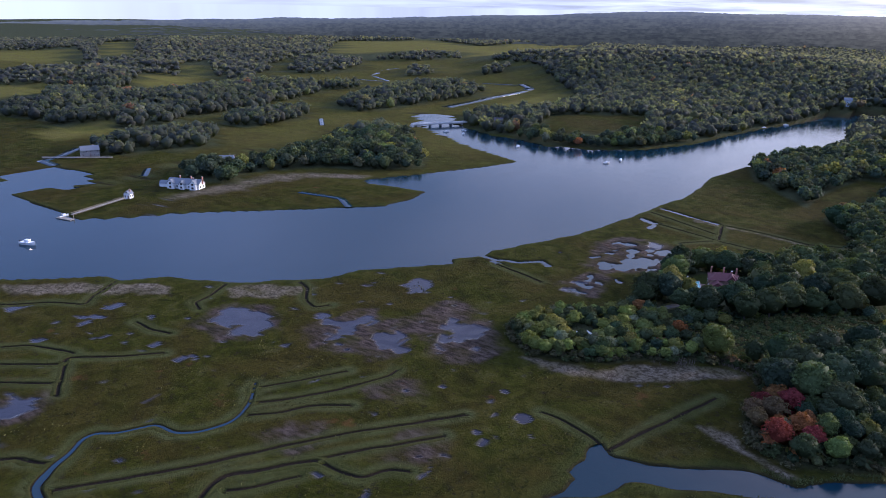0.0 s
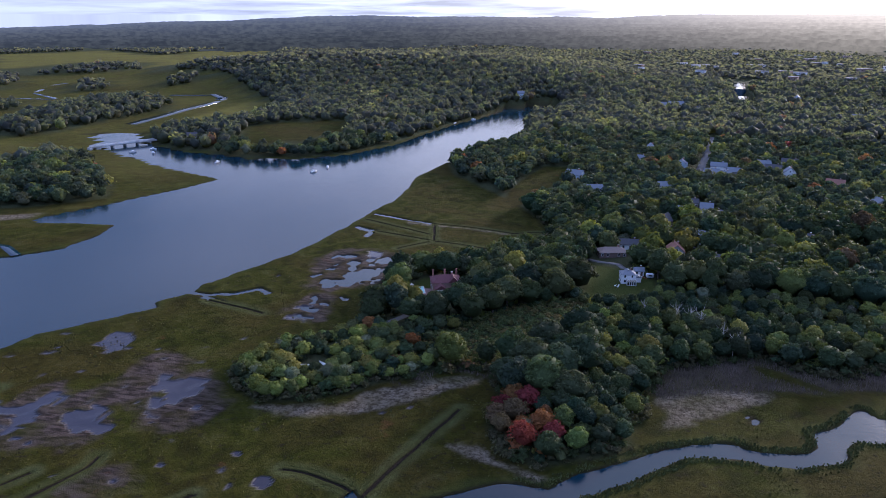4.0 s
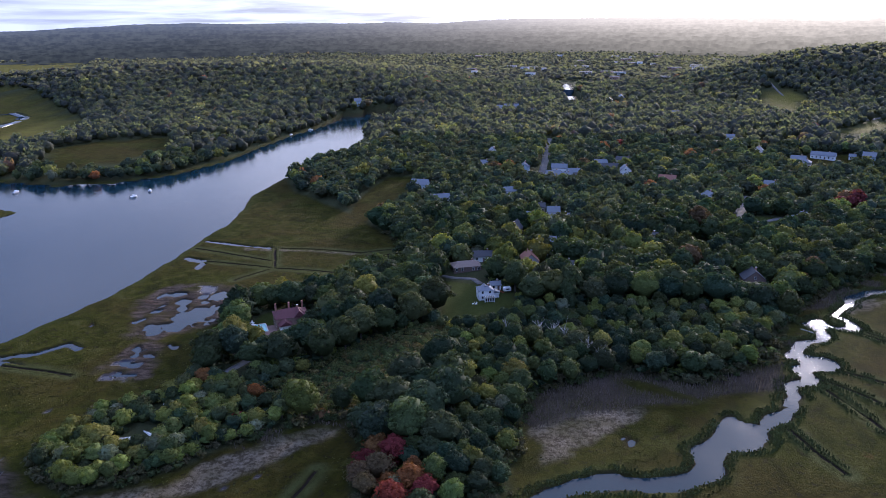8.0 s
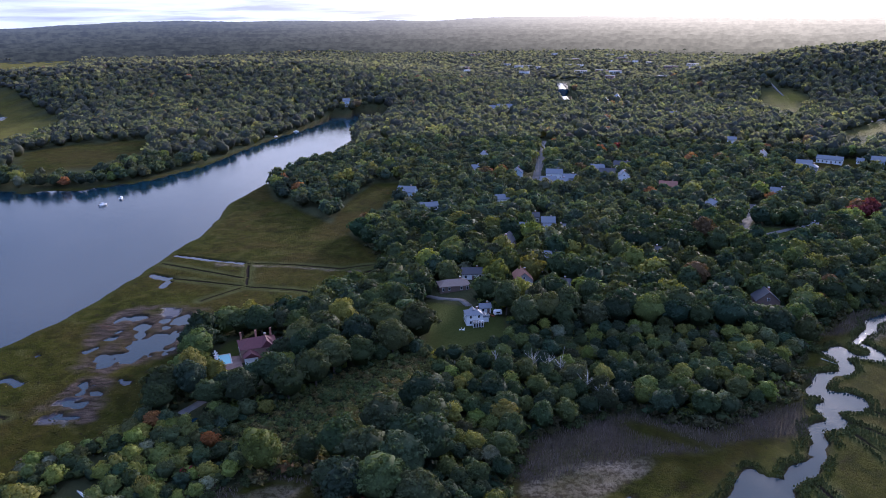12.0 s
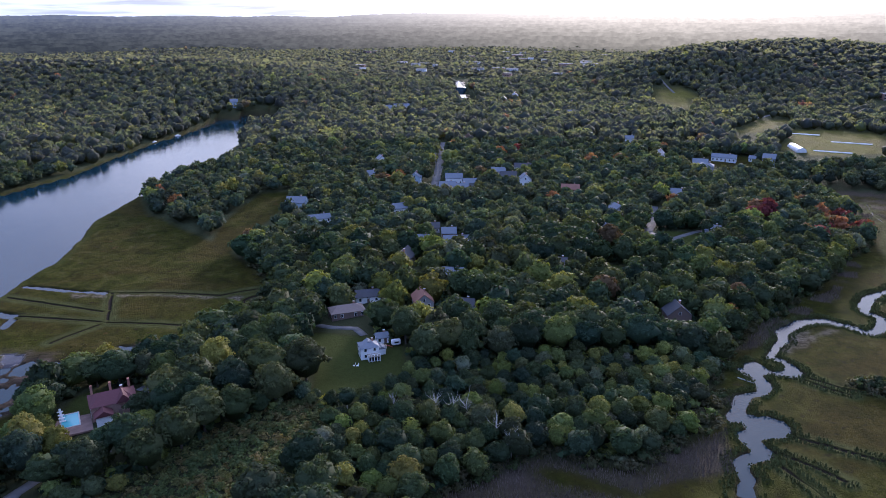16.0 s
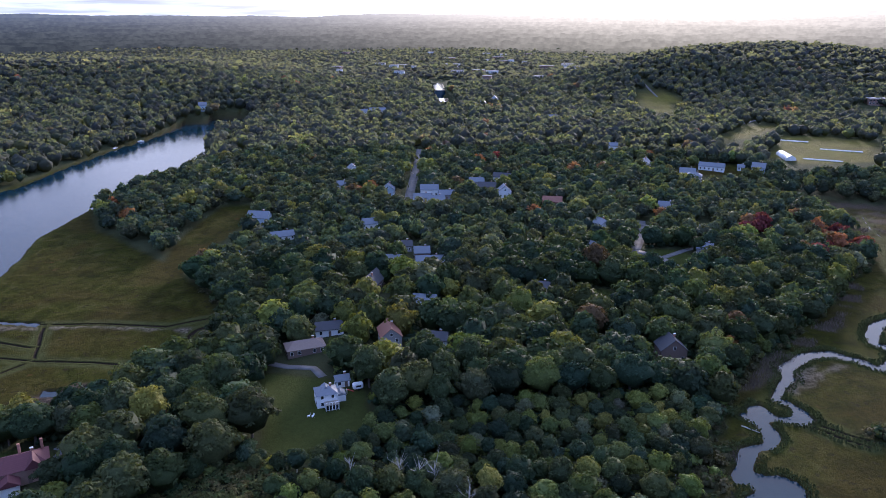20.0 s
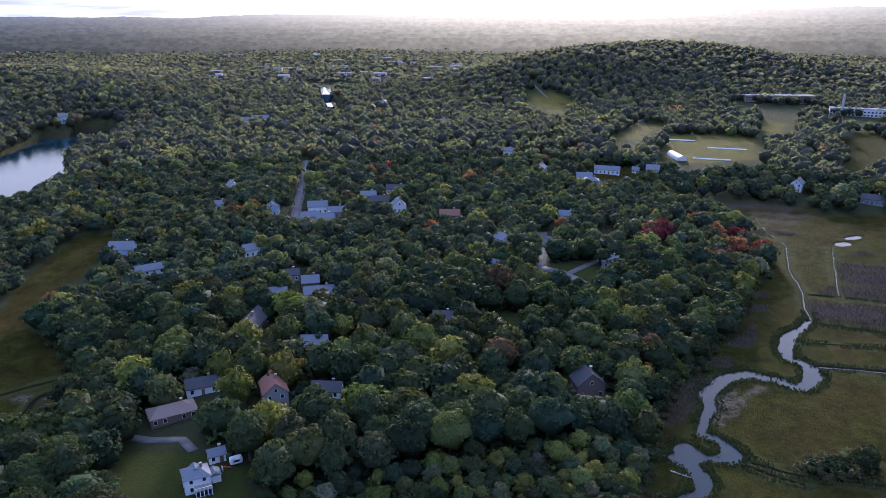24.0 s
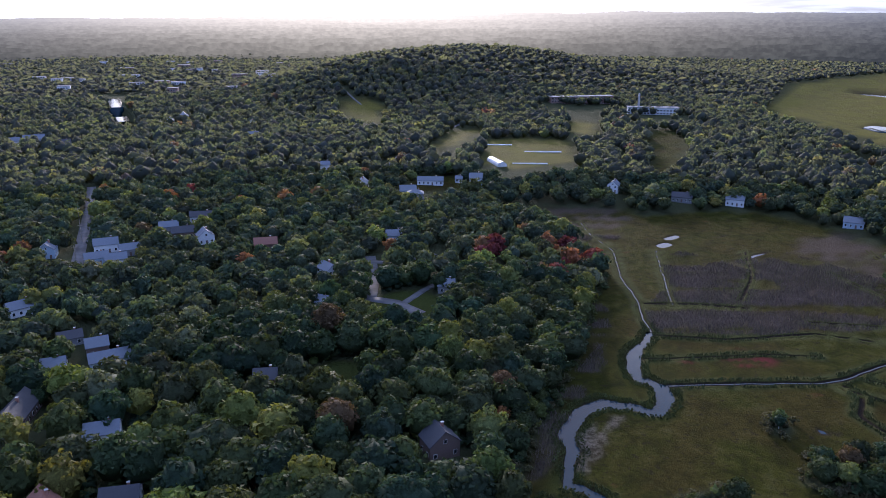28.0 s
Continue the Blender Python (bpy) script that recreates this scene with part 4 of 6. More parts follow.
def most(x, y, shapes, test, reach=60.0):
    out = np.full(x.shape, -reach)
    for s in shapes:
        out = np.maximum(out, test(x, y, s))
    return out


def bell(x, y, cx, cy, sx, sy, turn, h):
    c, s = math.cos(turn), math.sin(turn)
    u, v = ((x - cx) * c + (y - cy) * s) / sx, (-(x - cx) * s + (y - cy) * c) / sy
    return h * np.exp(-(u * u + v * v))


def rise(x, y, marsh):
    """Height of the dry land; marsh is the signed distance into the open marsh."""
    r = np.hypot(x, y)
    h = np.clip(-marsh * 0.07, 0, 3.5) + 5.0 * step(320, 800, r) * step(0, 80, -marsh)
    for b in HILLS:
        h = h + bell(x, y, *b) * step(-60, 60, -marsh + 40)
    return h + 6 * step(900, 2000, r) * (1 + vnoise(x, y, 420, 7))


def zones(x, y):
    """Everything that the ground carries at these places."""
    x, y = np.asarray(x, float), np.asarray(y, float)
    near = step(900, 300, np.hypot(x, y))
    wx = x + near * (1.3 * vnoise(x, y, 11, 1) + 0.5 * vnoise(x, y, 4, 2))
    wy = y + near * (1.3 * vnoise(x, y, 11, 5) + 0.5 * vnoise(x, y, 4, 6))
    z = {}
    z["marsh"] = np.minimum(most(wx, wy, MARSH, inside), -most(wx, wy, WOODS, inside))
    z["river"] = np.maximum(most(wx, wy, RIVER, inside), most(wx, wy, CREEKS, along))
    ragged = 0.25 * vnoise(x, y, 3.5, 8) + 0.35 * vnoise(x, y, 8, 9)
    z["flat"] = most(wx, wy, FLATS, spot) + 5 * vnoise(x, y, 12, 13) + 2 * vnoise(x, y, 4, 14)
    px = x + near * (3.2 * vnoise(x, y, 9, 41) + 1.8 * vnoise(x, y, 3.6, 42))
    py = y + near * (3.2 * vnoise(x, y, 9, 43) + 1.8 * vnoise(x, y, 3.6, 44))
    west = (x < -95) & (y < 205)
    seep = np.minimum(z["flat"] - 3, 3.2 * (0.6 * vnoise(x, y, 9, 45) + 0.5 * vnoise(x, y, 4, 46) - 0.30))
    z["pool"] = np.maximum(most(px, py, POOLS, spot) + 2.4 * ragged - 0.2, np.where(west, -60, seep))
    # shallow pans of wet slate-coloured mud on the western marsh
    z["pan"] = np.maximum(most(px, py, PANS, spot) + 3.0 * ragged - 0.4, np.where(west, seep, -60))
    z["pan"] = np.maximum(z["pan"], np.where(west, np.minimum(3.2 * (vnoise(x, y, 5.5, 51) - 0.86), z["marsh"] - 4), -60))
    z["pan"] = z["pan"] - 5 * np.clip(vnoise(x, y, 4, 49) - 0.3, 0, 1)
    z["pool"] = z["pool"] - near * 6 * np.clip(vnoise(x, y, 5, 49) - 0.35, 0, 1) - near * 3 * np.clip(vnoise(x, y, 2.6, 50) - 0.4, 0, 1)
    z["ditch"] = most(x, y, DITCHES + WET_DITCHES, along)
    z["water"] = np.maximum(np.maximum(z["river"], z["pool"]), most(wx, wy, BROOKS, along))
    z["field"] = most(wx, wy, FIELDS, inside)
    z["meadow"] = most(wx, wy, MEADOWS, inside)
    z["lawn"] = np.maximum(most(wx, wy, LAWNS, spot), most(wx, wy, LAWN_EDGES, inside))
    streak = vnoise((0.83 * x - 0.55 * y) / 9, 0.55 * x + 0.83 * y, 6, 75) + 0.4 * vnoise(x, y, 17, 76)
    z["reed"] = np.minimum(np.minimum(most(wx, wy, REEDS, inside) + 4 * vnoise(x, y, 14, 12), 9 * (streak + 0.16)), -z["water"])
    z["wrack"] = most(wx, wy, WRACK, inside) + 1.6 * vnoise(x, y, 7, 47) + 1.0 * vnoise(x, y, 3, 48)
    z["far"] = most(x, y, FAR_REACHES, along)
    z["road"] = most(x, y, ROADS, along)
    dry = rise(x, y, z["marsh"])
    dry = dry + np.where(z["marsh"] > 0, 0.35 + 0.10 * vnoise(x, y, 9, 15) + 0.06 * vnoise(x, y, 3, 16), 0.4)
    bed = 0.42 - 1.1 * np.clip(z["water"] + 0.45, 0, 1.6)
    cut = 0.42 - 0.8 * np.clip(z["ditch"] + 0.9, 0, 0.6)
    dry = dry - 0.12 * step(-0.3, 0.3, z["pan"])
    h = np.where(z["water"] > -0.45, np.minimum(dry, bed), dry)
    z["height"] = np.where(z["ditch"] > -0.9, np.minimum(h, cut), h)
    return z


def ground_at(x, y):
    return zones(np.atleast_1d(x), np.atleast_1d(y))["height"]


# ---- mesh helpers ----
def mesh_from(name, verts, tris, mat, tint=None):
    """A mesh from arrays of corners and triangles; tint: a colour for each corner."""
    verts, tris = np.asarray(verts, np.float32), np.asarray(tris, np.int32)
    me = bpy.data.meshes.new(name)
    me.vertices.add(len(verts))
    me.vertices.foreach_set("co", verts.ravel())
    n = tris.shape[1]
    me.loops.add(tris.size)
    me.loops.foreach_set("vertex_index", tris.ravel())
    me.polygons.add(len(tris))
    me.polygons.foreach_set("loop_start", np.arange(0, tris.size, n, dtype=np.int32))
    me.update(calc_edges=True)
    me.validate()
    me.materials.append(mat)
    if tint is not None:
        a = me.attributes.new("tint", "FLOAT_COLOR", "POINT")
        a.data.foreach_set("color", np.c_[tint, np.ones(len(tint))].astype(np.float32).ravel())
    return me


def part(name, bm, mat, parent, label="", m=None):
    """Links a bmesh as one mesh object under a thing or a part."""
    me = bpy.data.meshes.new(name)
    bm.to_mesh(me)
    bm.free()
    me.materials.append(mat)
    ob = new(name, me)
    ob.parent = parent
    if m is not None:
        ob.matrix_basis = m
    return tagged(ob, label)


def thing(name, m, label, category, group="", kind=""):
    ob = new(name)
    ob.matrix_basis = m
    return tagged(ob, label, category, group, kind)


def box(bm, x0, y0, z0, x1, y1, z1, bevel=0.0):
    r = bmesh.ops.create_cube(bm, size=1)
    for q in r["verts"]:
        q.co = Vector((x0 + (q.co.x + 0.5) * (x1 - x0), y0 + (q.co.y + 0.5) * (y1 - y0), z0 + (q.co.z + 0.5) * (z1 - z0)))
    if bevel:
        es = list({e for q in r["verts"] for e in q.link_edges})
        bmesh.ops.bevel(bm, geom=es, offset=bevel, segments=1, affect="EDGES", profile=0.5)
    return bm


def boxed(*a, bevel=0.0):
    return box(bmesh.new(), *a, bevel=bevel)


def tube(bm, a, b, r0, r1, n=7):
    a, b = Vector(a), Vector(b)
    q = (b - a).to_track_quat("Z", "Y").to_matrix().to_4x4()
    bmesh.ops.create_cone(bm, cap_ends=True, segments=n, radius1=r0, radius2=r1, depth=(b - a).length, matrix=Matrix.Translation((a + b) / 2) @ q)
    return bm


def prism(bm, outline, y0, y1):
    """An outline of (x, z) drawn out from y0 to y1."""
    front = [bm.verts.new((x, y0, z)) for x, z in outline]
    rear = [bm.verts.new((x, y1, z)) for x, z in outline]
    bm.faces.new(front)
    bm.faces.new(rear[::-1])
    n = len(outline)
    for i in range(n):
        bm.faces.new((front[i], rear[i], rear[(i + 1) % n], front[(i + 1) % n]))
    bmesh.ops.recalc_face_normals(bm, faces=bm.faces)
    return bm


# ---- ground and water ----
def graded(lo, hi, fine, far, close, grow=1.068):
    """Grid lines, fine from lo to hi, twice as fine in the stretch that is seen closest, and wider and wider outside."""
    mid, x = [], lo
    while x < hi:
        mid.append(x)
        x += fine / 2 if close[0] <= x < close[1] else fine
    d, left, right = fine, [], []
    x = lo
    while x > -far:
        d *= grow
        x -= d
        left.append(x)
    d, x = fine, mid[-1]
    while x < far:
        d *= grow
        x += d
        right.append(x)
    return np.array(left[::-1] + mid + right)


gx, gy = graded(-290, 270, 1.7, 4750, (-200, -50)), graded(10, 430, 1.7, 4750, (25, 135))
X, Y = (a.ravel() for a in np.meshgrid(gx, gy))
Z = zones(X, Y)
nx, ny = len(gx), len(gy)
i = (np.arange(ny - 1)[:, None] * nx + np.arange(nx - 1)[None, :]).ravel()
me = mesh_from("ground", np.c_[X, Y, Z["height"]], np.c_[i, i + 1, i + nx + 1, i + nx], ground_mat)
me.polygons.foreach_set("use_smooth", np.ones(len(me.polygons), bool))
soft = lambda k, w: step(-w, w, Z[k])
wood = step(-1.5, 3, -Z["marsh"]) * (1 - soft("field", 3)) * (1 - soft("meadow", 2)) * (1 - soft("lawn", 1.5))
wrack = soft("wrack", 1.5) * (0.65 + 0.35 * vnoise(X, Y, 5, 21))
mud = np.maximum(np.maximum(step(-1.2, 0.1, Z["water"]) * 0.9, step(-0.25, 0.0, Z["ditch"])), 0.0)
flat_mud = np.clip(soft("flat", 2.5) * (0.75 + 0.6 * vnoise(X, Y, 5, 22)), 0, 1) * step(0, 2, Z["marsh"])
levee = np.clip(step(-4.5, -1.2, Z["ditch"]) * step(0.1, -0.5, Z["ditch"]) * (0.75 + 0.5 * vnoise(X, Y, 4, 25)), 0, 1) * step(0, 2, Z["marsh"])
reed = soft("reed", 3) * (0.75 + 0.25 * vnoise(X, Y, 8, 23))
hay = np.maximum(soft("field", 3), 0.5 * step(-260, -420, X) * step(250, 420, Y) * step(0, 6, Z["marsh"]) * (0.8 + 0.4 * vnoise(X, Y, 40, 26)))
edge = np.maximum(np.clip(step(-6, -1.5, np.maximum(Z["river"], Z["ditch"] - 1)), 0, 1) * step(0, 2, Z["marsh"]) * 0.6 * (0.6 + 0.4 * vnoise(X, Y, 7, 24)), soft("lawn", 1.5) * 0.9)
# red glasswort in streaks between the ditches
glasswort = np.zeros(len(X))
for cx, cy, r in ((240, 294, 6), (258, 284, 8), (267, 280, 7), (266, 292, 6), (255, 275, 5), (212, 272, 3)):
    glasswort = np.maximum(glasswort, step(r, r * 0.3, np.hypot(X - cx, Y - cy)) * step(0.0, 0.35, vnoise((0.83 * X - 0.55 * Y) / 5, 0.55 * X + 0.83 * Y, 3, 27)))
for name, cols in (("zone_a", (wood, wrack * (1 - wood), mud * step(-4, 0, Z["marsh"]))), ("zone_b", (reed, hay, edge)), ("zone_c", (flat_mud, levee, glasswort)), ("zone_d", (step(-0.25, 0.25, Z["pan"]), 0 * wood, 0 * wood))):
    a = me.attributes.new(name, "FLOAT_COLOR", "POINT")
    a.data.foreach_set("color", np.c_[np.clip(np.stack(cols, 1), 0, 1), np.ones(len(X))].astype(np.float32).ravel())
tagged(new("ground", me), "tawny and olive salt marsh with mud pans, ditches and wooded hills", "ground", kind="structure")

bm = bmesh.new()
bmesh.ops.create_grid(bm, x_segments=2, y_segments=2, size=4600)
me = bpy.data.meshes.new("water")
bm.to_mesh(me)
bm.free()
me.materials.append(water_mat)
water = tagged(new("water", me), "calm blue-grey tidal water with faint ripples", "river", kind="structure")
water.location.z = -0.1


def ribbon(line, profile):
    """A band swept along a line of (x, y, width); profile(width) gives rows of (offset, height, zone colours)."""
    p = np.array(line, float)
    pts = []
    for a, b in zip(p[:-1], p[1:]):
        n = max(2, int(np.hypot(*(b - a)[:2]) / 1.6))
        pts += [a + (b - a) * k / n for k in range(n)]
    pts = np.array(pts + [p[-1]])
    for _ in range(2):
        pts[1:-1] = 0.25 * pts[:-2] + 0.5 * pts[1:-1] + 0.25 * pts[2:]
    pts[:, 0] += 0.35 * vnoise(pts[:, 0], pts[:, 1], 6, 61)
    pts[:, 1] += 0.35 * vnoise(pts[:, 0], pts[:, 1], 6, 62)
    d = np.gradient(pts[:, :2], axis=0)
    d /= np.linalg.norm(d, axis=1)[:, None] + 1e-9
    side = np.c_[-d[:, 1], d[:, 0]]
    wide = pts[:, 2] * (1 + 0.25 * vnoise(pts[:, 0], pts[:, 1], 7, 63))
    rows = [profile(w) for w in wide]
    m = len(rows[0])
    off = np.array([[r[0] for r in q] for q in rows]) * (1 + 0.12 * vnoise(pts[:, 0], pts[:, 1], 3, 64))[:, None]
    high = np.array([[r[1] for r in q] for q in rows])
    xy = pts[:, None, :2] + side[:, None, :] * off[:, :, None]
    i = (np.arange(len(pts) - 1)[:, None] * m + np.arange(m - 1)[None, :]).ravel()
    zones_of = np.array([[r[2] for r in q] for q in rows], float).reshape(-1, 3)
    return np.c_[xy.reshape(-1, 2), high.ravel()], np.c_[i, i + m, i + m + 1, i + 1], zones_of


def ditch_profile(w):
    # the bed's dark mud includes the shade of the growth on the banks
    bank, rim, bed = (0.0, 0.55, 0.25), (0.25, 0.4, 0.4), (1.0, 0.0, 0.0)
    return ((-w / 2 - 2.0, 0.16, (0, 0.05, 0)), (-w / 2 - 0.8, 0.42, bank), (-w / 2 - 0.15, 0.40, rim), (-w / 2 + 0.1, 0.12, bed), (0, 0.02, bed),
            (w / 2 - 0.1, 0.12, bed), (w / 2 + 0.15, 0.40, rim), (w / 2 + 0.8, 0.42, bank), (w / 2 + 2.0, 0.16, (0, 0.05, 0)))


for line in DITCHES + WET_DITCHES:
    v, f, z3 = ribbon(line, ditch_profile)
    me = mesh_from("ditch", v, f, ground_mat)
    me.polygons.foreach_set("use_smooth", np.ones(len(me.polygons), bool))
    nought = np.zeros(len(v))
    for name, cols in (("zone_a", (nought, nought, z3[:, 0])), ("zone_b", (nought, nought, z3[:, 2])), ("zone_c", (nought, z3[:, 1], nought)), ("zone_d", (nought, nought, nought))):
        a = me.attributes.new(name, "FLOAT_COLOR", "POINT")
        a.data.foreach_set("color", np.c_[np.stack(cols, 1), np.ones(len(v))].astype(np.float32).ravel())
    tagged(new("ditch", me), "narrow muddy marsh ditch with grassy banks, its bed darkened for shade", "ditch", kind="structure")
for line, share in zip(WET_DITCHES, (0.36, 0.13, 0.24, 0.24)):
    v, f, z3 = ribbon(line, lambda w: ((-w * share, 0.15, (0, 0, 0)), (w * share, 0.15, (0, 0, 0))))
    tagged(new("water", mesh_from("water", v, f, water_mat)), "thread of still water along a marsh ditch", "water", kind="structure")


# ---- trees ----
ICO = bmesh.new()
bmesh.ops.create_icosphere(ICO, subdivisions=2, radius=1)
ICO2 = (np.array([q.co[:] for q in ICO.verts]), np.array([[q.index for q in f.verts] for f in ICO.faces]))
ICO.free()
ICO = bmesh.new()
bmesh.ops.create_icosphere(ICO, subdivisions=1, radius=1)
ICO1 = (np.array([q.co[:] for q in ICO.verts]), np.array([[q.index for q in f.verts] for f in ICO.faces]))
ICO.free()


def crown(seed, lobes, leaves, leaf, wide=1.0, tall=1.0, core=ICO2, droop=0.25, single=False, fill=1.0):
    """A crown about 1 high and 1 wide on the origin's axis: an uneven core and many small bent leaf clumps on its lobes."""
    rng = np.random.default_rng(seed)
    a = rng.uniform(0, 2 * np.pi) + np.arange(lobes) * 2.4
    k = np.sqrt((np.arange(lobes) + 0.3) / lobes) * 0.35
    hz = 0.84 - 2.5 * k * k - rng.uniform(0, 0.14, lobes)
    k = k * rng.uniform(0.8, 1.15, lobes)
    centres = np.c_[k * np.cos(a) * wide, k * np.sin(a) * wide, hz * tall]
    radii = rng.uniform(0.6, 1.1, lobes) * 0.62 / np.sqrt(lobes)
    cv, cf = core
    bulge = 0.275 + 0.05 * np.sin(cv[:, 0] * 7 + seed) * np.cos(cv[:, 1] * 6 + seed * 2) + 0.04 * np.sin(cv[:, 2] * 9 + seed)
    body = cv * fill * bulge[:, None] * (wide * 1.15, wide * 1.15, 1.1 * tall) + (0, 0, 0.50 * tall)
    n = rng.normal(size=(leaves, 3))
    n[:, 2] = np.where(n[:, 2] < -droop, -n[:, 2] * 0.6, n[:, 2])
    n /= np.linalg.norm(n, axis=1)[:, None]
    which = rng.integers(0, lobes, leaves)
    p = centres[which] + n * radii[which][:, None] * rng.uniform(0.85, 1.12, (leaves, 1)) * (1, 1, 0.9)
    n = n + rng.normal(size=(leaves, 3)) * 0.28
    n /= np.linalg.norm(n, axis=1)[:, None]
    t = np.cross(n, rng.normal(size=(leaves, 3)))
    t /= np.linalg.norm(t, axis=1)[:, None] + 1e-9
    s = np.cross(n, t)
    size = leaf * rng.uniform(0.6, 1.25, (leaves, 1))
    quad = np.stack([p - t * size, p - s * size * 0.75 - n * size * 0.25, p + t * size, p + s * size * 0.75 - n * size * 0.25], 1).reshape(-1, 3)
    if single:
        quad = np.stack([p - t * size, p + t * size, p + s * size * 1.4 - n * size * 0.2], 1).reshape(-1, 3)
        tris = np.arange(leaves)[:, None] * 3 + len(body) + (0, 1, 2)
    else:
        q = np.arange(leaves)[:, None] * 4 + len(body)
        tris = np.concatenate([q + (0, 1, 2), q + (0, 2, 3)])
    return np.concatenate([body, quad]), np.concatenate([cf, tris])


GREENS = [(0.032, 0.053, 0.028), (0.040, 0.061, 0.029), (0.050, 0.069, 0.030), (0.031, 0.054, 0.033), (0.064, 0.081, 0.031), (0.046, 0.059, 0.029)]
YELLOWS = [(0.115, 0.140, 0.036), (0.15, 0.155, 0.04), (0.10, 0.125, 0.04)]
RUSTS = [(0.15, 0.075, 0.03), (0.20, 0.088, 0.03), (0.11, 0.075, 0.04)]
REDS = [(0.19, 0.048, 0.032), (0.20, 0.080, 0.034), (0.15, 0.030, 0.032)]
PALES = [(0.135, 0.15, 0.095), (0.11, 0.125, 0.07)]


def tints(rng, x, y):
    """A colour for each tree, with the maples that turn early where they stand."""
    n = len(x)
    u, out = rng.uniform(size=n), np.zeros((n, 3))
    patch = 0.5 + 0.5 * vnoise(x, y, 60, 31)
    for i in range(n):
        reds, warm = 0.12, 0.005 + 0.035 * max(0.0, patch[i] - 0.6)
        lively = 0.4 if x[i] < -72 and y[i] < 212 else 0.22 if y[i] < 268 and -12 < x[i] < 125 else 0.0
        for cx, cy, r, chance in MAPLES:
            if (x[i] - cx) ** 2 + (y[i] - cy) ** 2 < r * r:
                reds, warm = 0.55, chance
        for cx, cy, r in LIMES:
            if (x[i] - cx) ** 2 + (y[i] - cy) ** 2 < r * r:
                warm, lively = 0.0, 0.9
        sort = REDS if u[i] < warm * reds else RUSTS if u[i] < warm else YELLOWS if u[i] < warm + 0.05 + 0.07 * patch[i] + lively else PALES if u[i] > 0.985 - lively * 0.08 else GREENS
        out[i] = sort[int(u[i] * 9973) % len(sort)]
    return out * rng.uniform(0.72, 1.32, (n, 1)) * rng.uniform(0.93, 1.07, (n, 3))


LIMES = [(-90, 235, 8), (-96, 246, 7), (24, 294, 6), (-92, 186, 6)]
MAPLES = [(-31, 138, 9, 0.9), (-33, 150, 8, 0.9), (-30, 162, 6, 0.85), (-21, 146, 7, 0.75), (-24, 176, 6, 0.7), (247, 428, 9, 0.95), (225, 460, 8, 0.5), (40, 545, 14, 0.6), (285, 410, 22, 0.4), (262, 392, 16, 0.3), (560, 850, 14, 0.9), (520, 600, 20, 0.3), (-560, 420, 40, 0.25), (160, 620, 30, 0.15)]


def scatter(rng, x0, x1, y0, y1, gap, keep):
    nx, ny = int((x1 - x0) / gap), int((y1 - y0) / gap)
    x, y = np.meshgrid(x0 + gap * (np.arange(nx) + 0.5), y0 + gap * (np.arange(ny) + 0.5))
    x = x.ravel() + np.tile(np.repeat([0, gap / 2], nx), ny)[: nx * ny] + rng.uniform(-0.36, 0.36, nx * ny) * gap
    y = y.ravel() + rng.uniform(-0.36, 0.36, nx * ny) * gap
    k = keep(x, y)
    x, y = x[k], y[k]
    return x, y


def wooded(x, y):
    z = zones(x, y)
    ok = (z["marsh"] < -2.5) & (z["water"] < -3) & (z["field"] < -2) & (z["meadow"] < -1.5) & (z["lawn"] < -1.5) & (z["road"] < -2.2) & (z["far"] < -5)
    for h in HOUSES:
        d = math.hypot(h[0], h[1] - 100)
        fx, fy = h[0] - h[0] / d * 6, h[1] - (h[1] - 100) / d * 6
        ok &= (x - fx) ** 2 + (y - fy) ** 2 > (0.42 * max(h[2], h[3]) + (7.0 if d < 340 else 3.8)) ** 2
    for cx, cy, r in CLEAR:
        ok &= (x - cx) ** 2 + (y - cy) ** 2 > r * r
    # no trees where they would hide fields, water, lanes or farther houses from the camera
    away = np.hypot(x, y - 60)
    for share in (0.3, 0.65):
        k = 1 + share * 12.5 / 104
        sx, sy = x * k, 60 + (y - 60) * k
        clear = np.maximum(most(sx, sy, FIELDS, inside), most(sx, sy, FAR_REACHES, along))
        clear = np.maximum(clear, np.where(away > 700, inside(sx, sy, RIVER[0]), -60))
        if share < 0.5:
            clear = np.maximum(clear, most(sx, sy, MEADOWS, inside))
            clear = np.maximum(clear, np.where(away < 640, most(sx, sy, ROADS, along), -60))
            for h in HOUSES:
                if h[1] > 380 or h[0] > 250:
                    clear = np.maximum(clear, 0.30 * max(h[2], h[3]) + 1 - np.hypot(sx - h[0], sy - h[1]))
        ok &= (away < 300) | (clear < -1)
    # thin woods and bushes in the old field between the groves
    thin = inside(x, y, BUSHES)
    return ok & ~((thin > 0) & (vnoise(x, y, 9, 33) > -0.75)), z["height"]


def wedge(x, y):
    return np.abs(np.arctan2(x, y + 90)) < radians(69)


def reach_of(x, y):
    return np.hypot(x - np.clip(x, -15, 30), y - np.clip(y, -20, 135))


CLEAR = [(-72, 243, 8), (-82, 243, 6), (-76, 236, 5), (5, 272, 11), (-78, 254, 13), (-86, 256, 8), (-66, 262, 9), (-86, 246, 7), (-429, 230, 24), (-105, 190, 5), (-106, 174, 7), (700, 862, 42), (745, 838, 38), (680, 835, 30), (738, 752, 32), (768, 735, 26), (690, 806, 26), (660, 780, 24), (700, 712, 28), (730, 690, 26), (233, 1345, 45), (229, 1300, 36)]
BUSHES = [(-28, 196), (-52, 187), (-72, 192), (-70, 206), (-50, 228), (-20, 250), (-8, 242), (-14, 216)]


